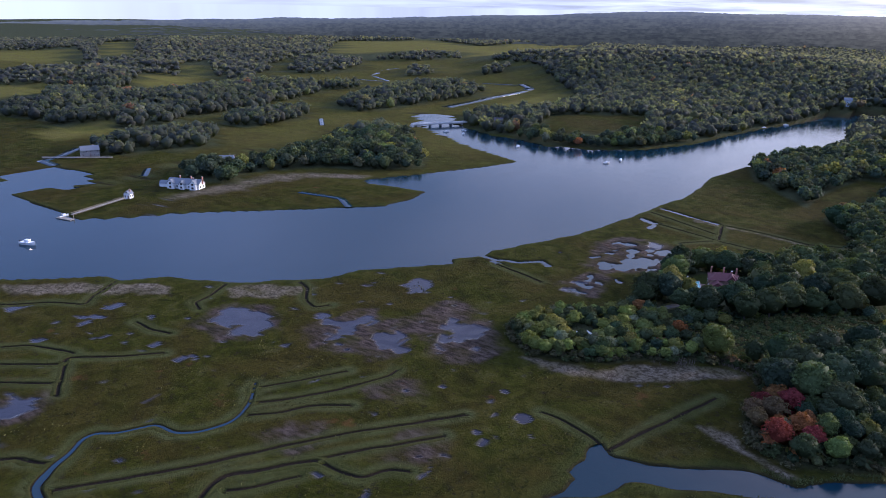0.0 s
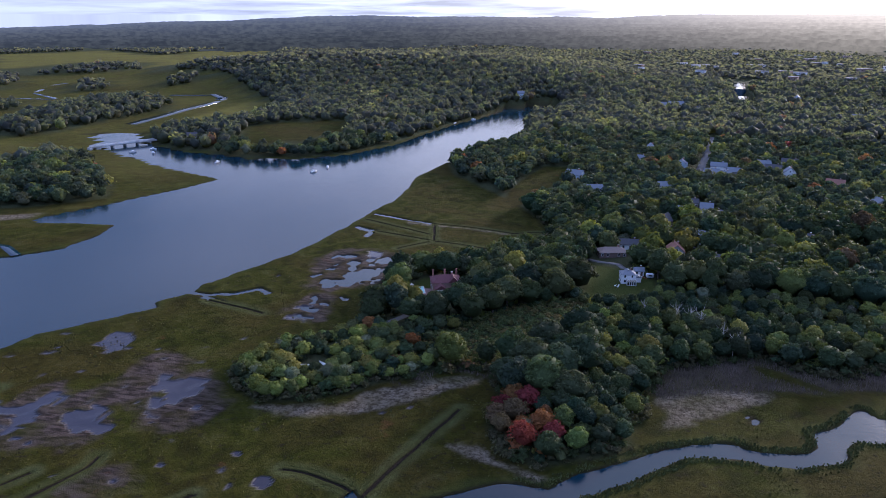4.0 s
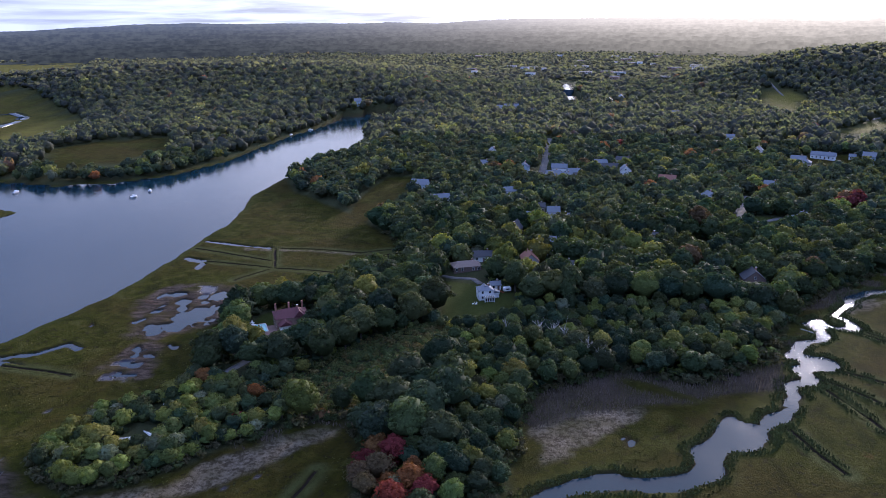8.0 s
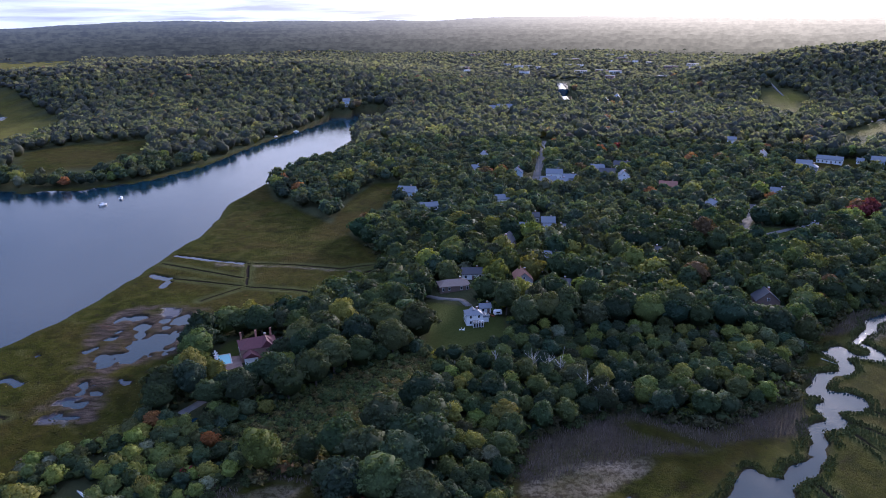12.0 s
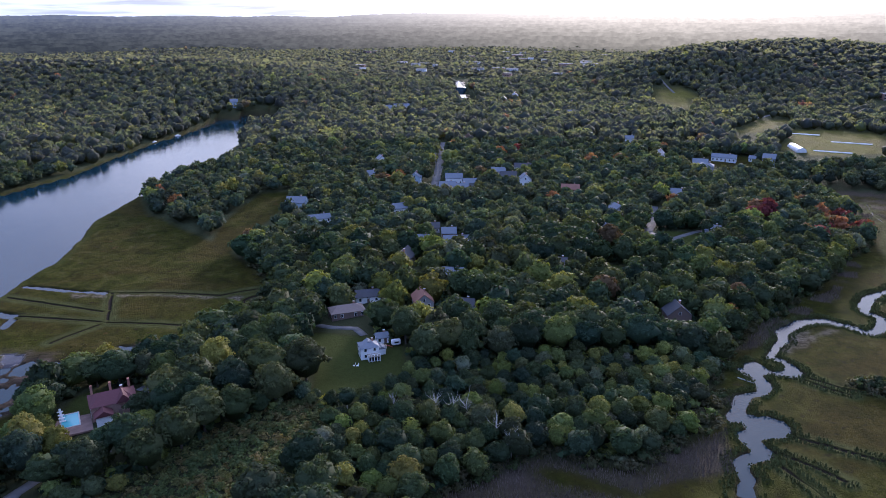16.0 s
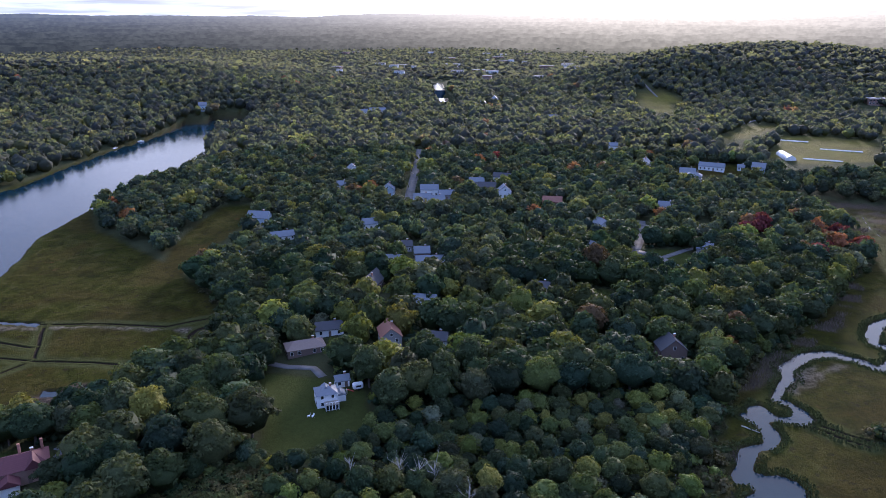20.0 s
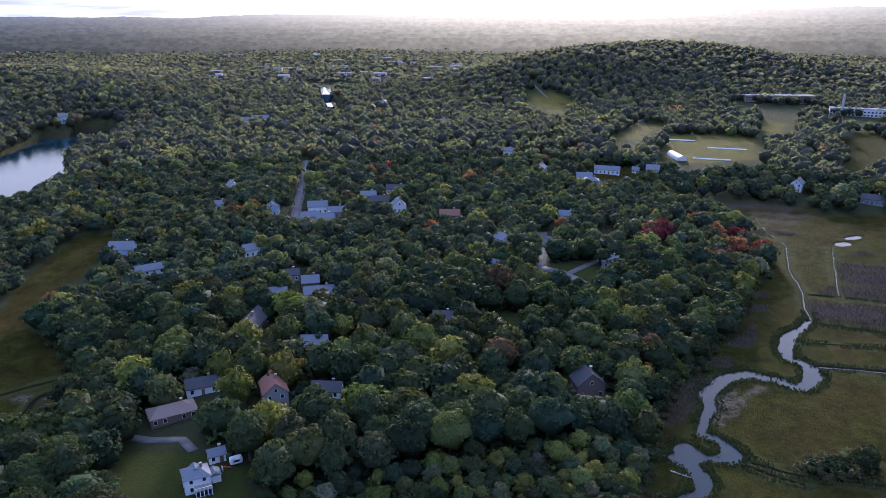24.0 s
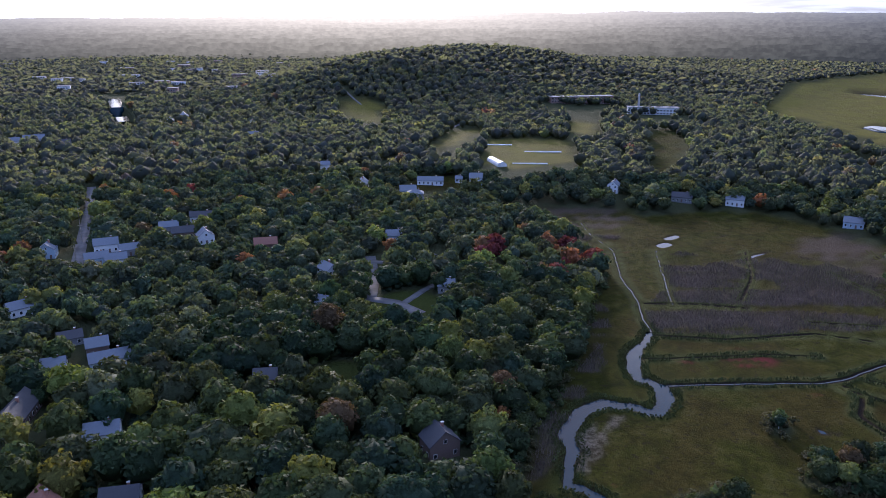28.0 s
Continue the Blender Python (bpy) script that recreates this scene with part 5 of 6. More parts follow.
def size_of(rng, x, y, z):
    h = (7 + 10 * rng.uniform(0, 1, len(x)) ** 0.8) * (1 + 0.12 * vnoise(x, y, 70, 35))
    grove = (x < -60) & (y < 215)
    h = np.where(grove, rng.uniform(3.6, 7.0, len(x)), h)
    h = np.where((np.hypot(x - 0, y - 238) < 26), rng.uniform(4.5, 7.5, len(x)), h)
    h = np.where((y < 268) & (x > -12) & (x < 125), rng.uniform(4.8, 8.6, len(x)), h)
    h = np.where((x > 150) & (y < 300), rng.uniform(4.5, 8, len(x)), h)
    h = np.where((x > 155) & (x < 195) & (y < 248), rng.uniform(2.6, 4.6, len(x)), h)
    h = np.where((y < 162) & (x > -60), rng.uniform(6.5, 10, len(x)), h)
    h = np.where((y < 232) & (x > 5), rng.uniform(6.0, 11, len(x)), h)
    return h


def forest(name, label, x, y, z, h, tint, protos, rng, wide, mat=None):
    """One mesh of many trees from a few crown shapes."""
    V, T, C, at = [], [], [], 0
    sort = rng.integers(0, len(protos), len(x))
    for k, (pv, pt) in enumerate(protos):
        s = np.where(sort == k)[0]
        if not len(s):
            continue
        a = rng.uniform(0, 2 * np.pi, len(s))
        c, sn = np.cos(a)[:, None], np.sin(a)[:, None]
        w = (h[s] * rng.uniform(0.85, 1.2, len(s)) * wide)[:, None]
        px = x[s][:, None] + w * (c * pv[:, 0] - sn * pv[:, 1])
        py = y[s][:, None] + w * (sn * pv[:, 0] + c * pv[:, 1])
        pz = z[s][:, None] + h[s][:, None] * (pv[:, 2] - 0.13)
        V.append(np.stack([px, py, pz], -1).reshape(-1, 3))
        T.append((pt[None] + (at + np.arange(len(s)) * len(pv))[:, None, None]).reshape(-1, 3))
        C.append(np.repeat(tint[s], len(pv), 0))
        at += len(s) * len(pv)
    me = mesh_from(name, np.concatenate(V), np.concatenate(T), mat or leaf_many, np.concatenate(C))
    me.polygons.foreach_set("use_smooth", np.ones(len(me.polygons), bool))
    return tagged(new(name, me), label, "trees", kind="stuff")


rng = np.random.default_rng(4)
near_x, near_y = scatter(rng, -140, 290, 130, 420, 3.3, lambda x, y: wedge(x, y) & (reach_of(x, y) < 330))
ok, nz = wooded(near_x, near_y)
near_x, near_y, nz = near_x[ok], near_y[ok], nz[ok]
nh = size_of(rng, near_x, near_y, nz)
# the larger crowns crowd out their neighbours
order = np.argsort(-nh)
keep, cells = [], {}
for i in order:
    cell = (int(near_x[i] // 11), int(near_y[i] // 11))
    close = [j for dx in (-1, 0, 1) for dy in (-1, 0, 1) for j in cells.get((cell[0] + dx, cell[1] + dy), ())]
    if all((near_x[i] - near_x[j]) ** 2 + (near_y[i] - near_y[j]) ** 2 > (0.255 * (nh[i] + nh[j])) ** 2 for j in close):
        keep.append(i)
        cells.setdefault(cell, []).append(i)
keep = np.array(sorted(keep))
near_x, near_y, nz, nh = near_x[keep], near_y[keep], nz[keep], nh[keep]
ntint = tints(rng, near_x, near_y)


def tree_kind(name, label, seeds, leaves, leaf, wide, bark, lobes, tall=1.0):
    """Growing trees of one kind, 1 m high, to be copied and scaled."""
    made = []
    for s in seeds:
        t = thing(name, Matrix.Identity(4), label, "tree", "trees of the wooded neck")
        bm = bmesh.new()
        tube(bm, (0, 0, -0.03), (0.01, 0, 0.34), 0.026, 0.018)
        tube(bm, (0.01, 0, 0.34), (0.0, 0.01, 0.72), 0.018, 0.006)
        for k in range(4):
            a = k * 1.7 + s
            tube(bm, (0, 0, 0.28 + 0.06 * k), (0.22 * math.cos(a) * wide, 0.22 * math.sin(a) * wide, 0.52 + 0.06 * k), 0.011, 0.004, 5)
        part("trunk", bm, bark, t)
        v, f = crown(s, lobes, leaves, leaf, wide, tall, single=True)
        c = new("crown", mesh_from("crown", v, f, leaf_one))
        c.parent = t
        made.append([t, c, 0])
    return made


def plant(protos, rows, rng):
    """Copies of the kinds at each row; the first of each kind is set last."""
    for k, (x, y, z, h, tint) in enumerate(rows):
        p = protos[k % len(protos)]
        m = Matrix.LocRotScale((x, y, z - 0.05), Euler((0, 0, rng.uniform(0, 6.28))), (h * rng.uniform(0.82, 1.22), h * rng.uniform(0.82, 1.22), h))
        if k + len(protos) < len(rows):
            t = copy_thing(p[0], m)
        else:
            t = p[0]
            t.matrix_basis = m
        for c in t.children:
            if c.name.startswith("crown"):
                c.color = (*tint, 1)


sort = np.where((ntint[:, 0] > ntint[:, 1] * 1.25), 1, np.where((nh < 8.5) & (rng.uniform(size=len(nh)) < 0.5), 2, 0))
sort = np.where((sort != 1) & (near_x < -60) & (near_y < 215), 3, sort)
nd = reach_of(near_x, near_y)
rank = np.argsort(nd)
rows = {0: [], 1: [], 2: [], 3: []}
stay = np.ones(len(nd), bool)
for i in rank:
    if len(rows[sort[i]]) < (300, 90, 200, 220)[sort[i]]:
        rows[sort[i]].append((near_x[i], near_y[i], nz[i], nh[i], ntint[i]))
        stay[i] = False
plant(tree_kind("oak_tree", "broad dark-green oak with a lumpy rounded crown in close woodland", range(1, 10), 2300, 0.026, 1.0, bark_mat, 34), rows[0], rng)
plant(tree_kind("maple_tree", "maple turned red and orange among green trees", range(21, 26), 1000, 0.038, 1.0, bark_mat, 24), rows[1], rng)
plant(tree_kind("birch_tree", "slim birch with thin yellow-green leaves at the wood's edge", range(31, 36), 900, 0.034, 0.82, pale_bark, 12, 1.02), rows[2], rng)
plant(tree_kind("thicket_tree", "low thicket tree with olive and yellow-green leaves by the marsh", range(41, 46), 620, 0.045, 1.1, bark_mat, 12), rows[3], rng)
mid_protos = [crown(50 + k, 26, 540, 0.049, 1.0, single=True) for k in range(6)]
forest("woodland_near", "mixed oak woodland on the neck with dense green crowns", near_x[stay], near_y[stay], nz[stay], nh[stay], ntint[stay], mid_protos, rng, 1.0)


def haze_tint(tint, r0):
    """Blends the farther woods' leaf tints towards a pale grey that stands for haze."""
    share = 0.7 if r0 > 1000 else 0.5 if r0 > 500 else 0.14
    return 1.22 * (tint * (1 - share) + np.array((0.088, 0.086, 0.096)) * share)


def belt(name, label, r0, r1, gap, protos, seed, tall, wide=1.0):
    rng = np.random.default_rng(seed)
    r = r1 + 180
    x, y = scatter(rng, -r, r, -60, r, gap, lambda x, y: wedge(x, y) & (reach_of(x, y) >= r0) & (reach_of(x, y) < r1) & ~((x > -140) & (x < 290) & (y > 130) & (y < 420) & (reach_of(x, y) < 330)))
    ok, z = wooded(x, y)
    x, y, z = x[ok], y[ok], z[ok]
    h = rng.uniform(tall[0], tall[1], len(x))
    forest(name, label, x, y, z, h, haze_tint(tints(rng, x, y), r0), protos, rng, wide, leaf_far if r0 > 500 else None)
    return len(x)


belt("woodland_middle", "mixed woodland round the houses, green with a few red maples", 60, 560, 9.0, [crown(60 + k, 20, 160, 0.082, 1.0, core=ICO1, single=True) for k in range(6)], 5, (9.5, 15))
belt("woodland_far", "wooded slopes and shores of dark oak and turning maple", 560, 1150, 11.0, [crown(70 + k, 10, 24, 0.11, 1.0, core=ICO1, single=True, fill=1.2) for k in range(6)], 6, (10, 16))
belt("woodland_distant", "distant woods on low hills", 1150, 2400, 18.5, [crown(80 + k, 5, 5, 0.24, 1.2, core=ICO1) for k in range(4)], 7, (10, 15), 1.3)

# ---- the far distance: ridge behind ridge ----
# ridge height by bearing, set so that the skyline fits the camera's view
LIE, FACTOR = (-66, -51, -36, -22, 0, 25, 50, 74), (0.12, 0.32, 0.70, 1.0, 1.1, 1.35, 1.6, 1.5)


def ridge(name, label, r, top, wave, tone, warm, rough_air, seed):
    az = np.radians(np.linspace(-74, 74, 1500))
    x, y = r * np.sin(az), r * np.cos(az)
    top = top * np.interp(np.degrees(az), LIE, FACTOR)
    crowns = (1 - 0.6 * seed / 145) * (4.0 * vnoise(x, y, 34, seed + 2) + 3.0 * vnoise(x, y, 14, seed + 3))
    z = top + wave * vnoise(x, y, 700, 5) + wave * 0.8 * vnoise(x, y, r * 0.06, seed) + crowns
    n = len(az)
    verts = np.concatenate([np.c_[x, y, np.full(n, -5.0)], np.c_[x, y, z]])
    i = np.arange(n - 1)
    me = mesh_from(name, verts, np.c_[i, i + 1, i + 1 + n, i + n], painted_haze_material(name + "_air", tone, warm, rough_air, seed))
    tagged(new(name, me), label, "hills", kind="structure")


# each stands a little higher than the one before it, with paler haze painted in
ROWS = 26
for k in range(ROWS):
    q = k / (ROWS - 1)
    ridge(f"backdrop_{k + 1}", "glowing backdrop of wooded low hills with grey-blue haze painted in", 2350 + 2230 * q, 20 + 90 * q ** 0.9, 4 + 6 * q,
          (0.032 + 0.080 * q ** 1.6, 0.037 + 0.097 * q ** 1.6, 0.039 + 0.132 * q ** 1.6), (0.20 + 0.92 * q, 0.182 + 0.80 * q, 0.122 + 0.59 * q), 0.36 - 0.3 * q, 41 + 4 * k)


# ---- reeds, sedge and low bushes ----
def blades(name, label, keep, x0, x1, y0, y1, gap, height, width, mat, count, seed, category):
    rng = np.random.default_rng(seed)
    x, y = scatter(rng, x0, x1, y0, y1, gap, lambda x, y: wedge(x, y))
    z = zones(x, y)
    k = keep(z, x, y)
    x, y, g = x[k], y[k], z["height"][k]
    n = len(x) * count
    x, y, g = (np.repeat(a, count) for a in (x, y, g))
    x, y = x + rng.uniform(-0.6, 0.6, n) * gap, y + rng.uniform(-0.6, 0.6, n) * gap
    a, h = rng.uniform(0, np.pi, n), rng.uniform(height[0], height[1], n)
    w = width * rng.uniform(0.6, 1.3, n)
    lx, ly = rng.uniform(-0.25, 0.25, n) * h, rng.uniform(-0.25, 0.25, n) * h
    p = np.stack([np.c_[x - w * np.cos(a), y - w * np.sin(a), g - 0.1], np.c_[x + w * np.cos(a), y + w * np.sin(a), g - 0.1],
                  np.c_[x + lx + w * 0.6 * np.cos(a), y + ly + w * 0.6 * np.sin(a), g + h * 0.92], np.c_[x + lx - w * 0.5 * np.cos(a), y + ly - w * 0.5 * np.sin(a), g + h]], 1).reshape(-1, 3)
    me = mesh_from(name, p, np.arange(4 * n).reshape(-1, 4), mat)
    tagged(new(name, me), label, category, kind="stuff")


blades("reeds", "tall dry purple-brown reeds along the upland edge", lambda z, x, y: (z["reed"] > -1) & (reach_of(x, y) < 430) & (z["ditch"] < -0.6), -160, 400, 120, 440, 1.0, (0.6, 1.3), 0.11, reed_mat, 2, 71, "reeds")
blades("creek_sedge", "tall green sedge on the creek banks", lambda z, x, y: (z["river"] > -3.2) & (z["river"] < -0.35) & (z["marsh"] > 0) & (y < 330) & (x > -30) & (reach_of(x, y) < 300) & (vnoise(x, y, 5, 72) > -0.6), -40, 330, 60, 340, 0.8, (0.25, 0.7), 0.30, sedge_mat, 2, 73, "grass")

blades("ditch_sedge", "tall dark green sedge along the banks of the marsh ditches", lambda z, x, y: (z["ditch"] > -2.2) & (z["ditch"] < -0.45) & (z["marsh"] > 0) & (reach_of(x, y) < 300) & (vnoise(x, y, 6, 83) > -0.35), -40, 400, 140, 420, 0.8, (0.4, 1.1), 0.24, sedge_mat, 2, 84, "grass")
blades("marsh_tussocks", "knee-high tawny grass tussocks over the open marsh", lambda z, x, y: (z["marsh"] > 0.5) & (z["water"] < -0.8) & (z["ditch"] < -0.5) & (z["wrack"] < 0) & (z["flat"] < 1) & (reach_of(x, y) < 200) & (vnoise(x, y, 8, 78) + 0.6 * vnoise(x, y, 3, 79) > 0.25), -230, 60, 10, 330, 1.7, (0.15, 0.42), 0.34, tussock_mat, 1, 77, "grass")

rng = np.random.default_rng(12)
x, y = scatter(rng, -80, 0, 180, 255, 1.9, lambda x, y: inside(x, y, BUSHES) > -2)
h = rng.uniform(1.4, 3.4, len(x))
t3 = np.array([(0.112, 0.118, 0.044), (0.088, 0.112, 0.042), (0.138, 0.118, 0.050), (0.070, 0.098, 0.038)])[rng.integers(0, 4, len(x))]
bush_protos = [crown(40 + k, 8, 70, 0.105, 1.0, core=ICO1, single=True, fill=0.72) for k in range(4)]
forest("bushes", "low tawny and green bushes in an old field", x, y, ground_at(x, y) - 0.4, h, t3, bush_protos, rng, 1.3)
x, y = scatter(rng, -180, 330, 120, 400, 2.6, lambda x, y: wedge(x, y) & (reach_of(x, y) < 380))
z = zones(x, y)
k = (z["marsh"] < 0.5) & (z["marsh"] > -6) & (z["water"] < -1.5) & (z["road"] < -2) & (rng.uniform(size=len(x)) < 0.85)
x, y, g = x[k], y[k], z["height"][k]
forest("edge_scrub", "ragged scrub along the wood's edge", x, y, g - 0.4, rng.uniform(1.6, 4.4, len(x)), np.array([(0.070, 0.070, 0.034), (0.050, 0.068, 0.028), (0.080, 0.076, 0.042)])[rng.integers(0, 3, len(x))], bush_protos, rng, 1.2)

# young growth between the trunks
x, y = scatter(rng, -140, 290, 130, 420, 4.2, lambda x, y: wedge(x, y) & (reach_of(x, y) < 330))
ok, g = wooded(x, y)
x, y, g = x[ok], y[ok], g[ok]
young = [crown(140 + k, 5, 16, 0.17, 1.0, core=ICO1, single=True) for k in range(4)]
forest("understorey", "low green understorey between the woodland trees", x, y, g - 0.3, rng.uniform(2.6, 4.8, len(x)), tints(rng, x, y), young, rng, 1.35)


# ---- houses ----
def window(parent, x, z, w, h, m):
    f = part("window", boxed(-w / 2 - 0.1, -0.06, -0.1, w / 2 + 0.1, 0.02, h + 0.1), trim_mat, parent, m=m @ Matrix.Translation((x, 0, z)))
    part("pane", boxed(-w / 2, -0.085, 0, w / 2, -0.05, h), glass_mat, f)


def house(x, y, w, d, eave, style, turn, wall, roof, name="house", z=None):
    """A house w wide and d deep with its ridge along its width (side), towards the front (gable) or hipped."""
    z = float(ground_at(x, y)[0]) if z is None else z
    colour = {"white": "white clapboard", "blue": "pale blue clapboard", "grey": "grey shingled", "brown": "brown timber", "brick": "brick"}[wall]
    tone = {"slate": "slate-grey", "dark": "dark", "rust": "rust-red", "tan": "tan", "maroon": "maroon", "flat": "flat"}[roof]
    form = {"side": "house with a pitched", "gable": "gabled house with a steep", "hip": "house with a hipped"}[style]
    t = thing(name, pose(x, y, z, 0, 0, turn), f"{colour} {form} {tone} roof among trees", "house", "houses of the village")
    a, b, o = w / 2, d / 2, 0.35
    ridge = eave + (0.36 * d if style == "side" else 0.42 * w if style == "gable" else 0.26 * d)
    bm = bmesh.new()
    if style == "side":
        prism(bm, [(-b, -0.6), (b, -0.6), (b, eave), (0, ridge), (-b, eave)], -a, a)
        bmesh.ops.rotate(bm, verts=bm.verts, cent=(0, 0, 0), matrix=Matrix.Rotation(radians(90), 3, "Z"))
    elif style == "gable":
        prism(bm, [(-a, -0.6), (a, -0.6), (a, eave), (0, ridge), (-a, eave)], -b, b)
    else:
        box(bm, -a, -b, -0.6, a, b, eave)
    part("wall", bm, WALLS[wall], t)
    bm = bmesh.new()
    if style == "hip":
        lo = [bm.verts.new(p) for p in ((-a - o, -b - o, eave - 0.05), (a + o, -b - o, eave - 0.05), (a + o, b + o, eave - 0.05), (-a - o, b + o, eave - 0.05))]
        hi = [bm.verts.new((-a + b * 0.8, 0, ridge)), bm.verts.new((a - b * 0.8, 0, ridge))]
        for f in ((lo[0], lo[1], hi[1], hi[0]), (lo[1], lo[2], hi[1]), (lo[2], lo[3], hi[0], hi[1]), (lo[3], lo[0], hi[0]), (lo[3], lo[2], lo[1], lo[0])):
            bm.faces.new(f)
    else:
        half, run = (b, a) if style == "side" else (a, b)
        s = (ridge - eave) / half
        for q in (-1, 1):
            prism(bm, [(q * (half + o), eave - o * s + 0.02), (q * (half + o), eave - o * s + 0.24), (0, ridge + 0.24), (0, ridge + 0.02)], -run - o, run + o)
        if style == "side":
            bmesh.ops.rotate(bm, verts=bm.verts, cent=(0, 0, 0), matrix=Matrix.Rotation(radians(90), 3, "Z"))
    part("roof", bm, ROOFS[roof], t)
    ch = part("chimney", boxed(-0.36, -0.32, eave - 0.5, 0.36, 0.32, ridge + 0.8), brick_mat, t, m=Matrix.Translation((a * 0.45 if style != "gable" else 0.9, 0.3, 0)))
    part("cap", boxed(-0.44, -0.4, ridge + 0.8, 0.44, 0.4, ridge + 0.92), concrete, ch)
    floors = [0.9] if eave < 4.2 else [0.9, 3.6] if eave < 7.5 else [0.9, 3.4, 6.0]
    sides = ((Matrix.Translation((0, -b, 0)), w), (Matrix.Translation((a, 0, 0)) @ Matrix.Rotation(radians(90), 4, "Z"), d), (Matrix.Translation((-a, 0, 0)) @ Matrix.Rotation(radians(-90), 4, "Z"), d))
    for si, (m, run) in enumerate(sides):
        n = max(2, int(run / 2.7))
        for fi, zf in enumerate(floors):
            if zf + 1.4 > eave:
                continue
            for k in range(n):
                if si == 0 and fi == 0 and k == n // 2:
                    part("door", boxed(-0.5, -0.07, -0.1, 0.5, 0.03, 2.0), WALLS["brown"], t, m=m @ Matrix.Translation(((k + 0.5) / n * run - run / 2, 0, 0.1)))
                else:
                    window(t, (k + 0.5) / n * run - run / 2, zf, 0.95, 1.3, m)
    if style == "gable":
        window(t, 0, eave + 0.3, 0.9, 1.1, sides[0][0])
    return t


for h in HOUSES:
    house(*h)

# the white house on the lawn, with a deck over its garden room
hz = float(ground_at(5.7, 279)[0])
t = house(5, 280, 7.6, 7.0, 5.0, "hip", 8, "white", "slate", z=hz)
tagged(t, "white two-storey house with a blue-grey hipped roof on a lawn")
t.matrix_basis = t.matrix_basis @ Matrix.Scale(0.86, 4)
deck = part("deck", boxed(-1.3, -6.6, 2.3, 3.7, -3.5, 2.5), wood_mat, t)
for k in range(5):
    part("post", boxed(-1.2 + k * 1.17, -6.55, -1.2, -1.03 + k * 1.17, -6.38, 2.3), trim_mat, deck)
    part("baluster_panel", boxed(-1.2 + k * 1.17, -6.55, 2.5, -1.07 + k * 1.17, -6.45, 3.4), trim_mat, deck)
part("handrail", boxed(-1.3, -6.6, 3.35, 3.7, -6.45, 3.47), trim_mat, deck)
part("garden_room", boxed(-1.1, -5.9, -1.0, 3.5, -3.5, 2.3), WALLS["white"], t)
for k in range(4):
    window(t, -0.5 + k * 1.15, 0.2, 0.85, 1.7, Matrix.Translation((0, -5.9, 0)))
part("dormer", prism(bmesh.new(), [(-1.7, 5.2), (1.7, 5.2), (1.7, 5.7), (0, 7.0), (-1.7, 5.7)], -1.0, 2.8), ROOFS["slate"], t)
part("wing", boxed(3.8, -0.8, -0.5, 7.2, 3.0, 2.6), WALLS["white"], t)
part("wing_roof", prism(bmesh.new(), [(3.6, 2.6), (7.5, 2.6), (5.5, 3.7)], -1.1, 3.3), ROOFS["slate"], t)


# the red-tiled house with its pool and terrace
rz = float(ground_at(-76, 256)[0])
t = house(-76, 257, 13, 9, 4.6, "hip", 20, "brick", "maroon", z=rz)
tagged(t, "low house with a maroon tiled roof beside a swimming pool")
part("porch", boxed(-5.5, -8.2, -0.5, -1.0, -4.5, 2.8), WALLS["white"], t)
part("porch_roof", prism(bmesh.new(), [(-6.0, 2.8), (-0.5, 2.8), (-3.2, 4.6)], -8.6, -4.0), ROOFS["maroon"], t)
part("gable_roof", prism(bmesh.new(), [(0.6, 4.5), (5.2, 4.5), (2.9, 7.2)], -5.2, 1.5), ROOFS["maroon"], t)
for k in range(3):
    part("chimney", boxed(-5.8 + 5.4 * k, 2.6, 3.0, -5.1 + 5.4 * k, 3.3, 8.4), brick_mat, t)
terrace = part("terrace", boxed(-16.5, -9.5, -0.4, -6.6, 1.0, 0.18, bevel=0.05), gravel, t)
pool = thing("swimming_pool", pose(-87.5, 252.2, rz + 0.18, 0, 0, 20), "turquoise swimming pool in a brick terrace", "pool")
part("pool_water", boxed(-2.4, -4.0, -0.1, 2.4, 4.0, 0.06, bevel=0.02), pool_mat, pool)
for a in ((-2.8, -4.4, 2.8, -4.0), (-2.8, 4.0, 2.8, 4.4), (-2.8, -4.0, -2.4, 4.0), (2.4, -4.0, 2.8, 4.0)):
    part("coping", boxed(a[0], a[1], -0.1, a[2], a[3], 0.12), concrete, pool)
drive = thing("brick_drive", pose(-62, 262, float(ground_at(-62, 262)[0]), 0, 0, 20), "dull red brick drive beside a house", "drive", kind="structure")
part("drive_slab", boxed(-6, -6, -0.5, 7, 6, 0.25, bevel=0.2), gravel, drive)
for k in range(4):
    c = thing("pool_lounger", pose(-92 + 0.9 * k, 257.5 - 2.0 * k, rz + 0.18, 0, 0, 110), "white sun lounger on a brick terrace", "lounger", "loungers by the pool")
    part("frame", boxed(-0.35, -0.9, 0.2, 0.35, 0.9, 0.32), trim_mat, c)
    part("backrest", prism(bmesh.new(), [(0.4, 0.32), (0.5, 0.32), (0.95, 0.85), (0.87, 0.9)], -0.33, 0.33), trim_mat, c)
    for q in ((-0.3, -0.8), (0.3, -0.8), (-0.3, 0.8), (0.3, 0.8)):
        part("leg", boxed(q[0] - 0.03, q[1] - 0.03, 0, q[0] + 0.03, q[1] + 0.03, 0.2), trim_mat, c)

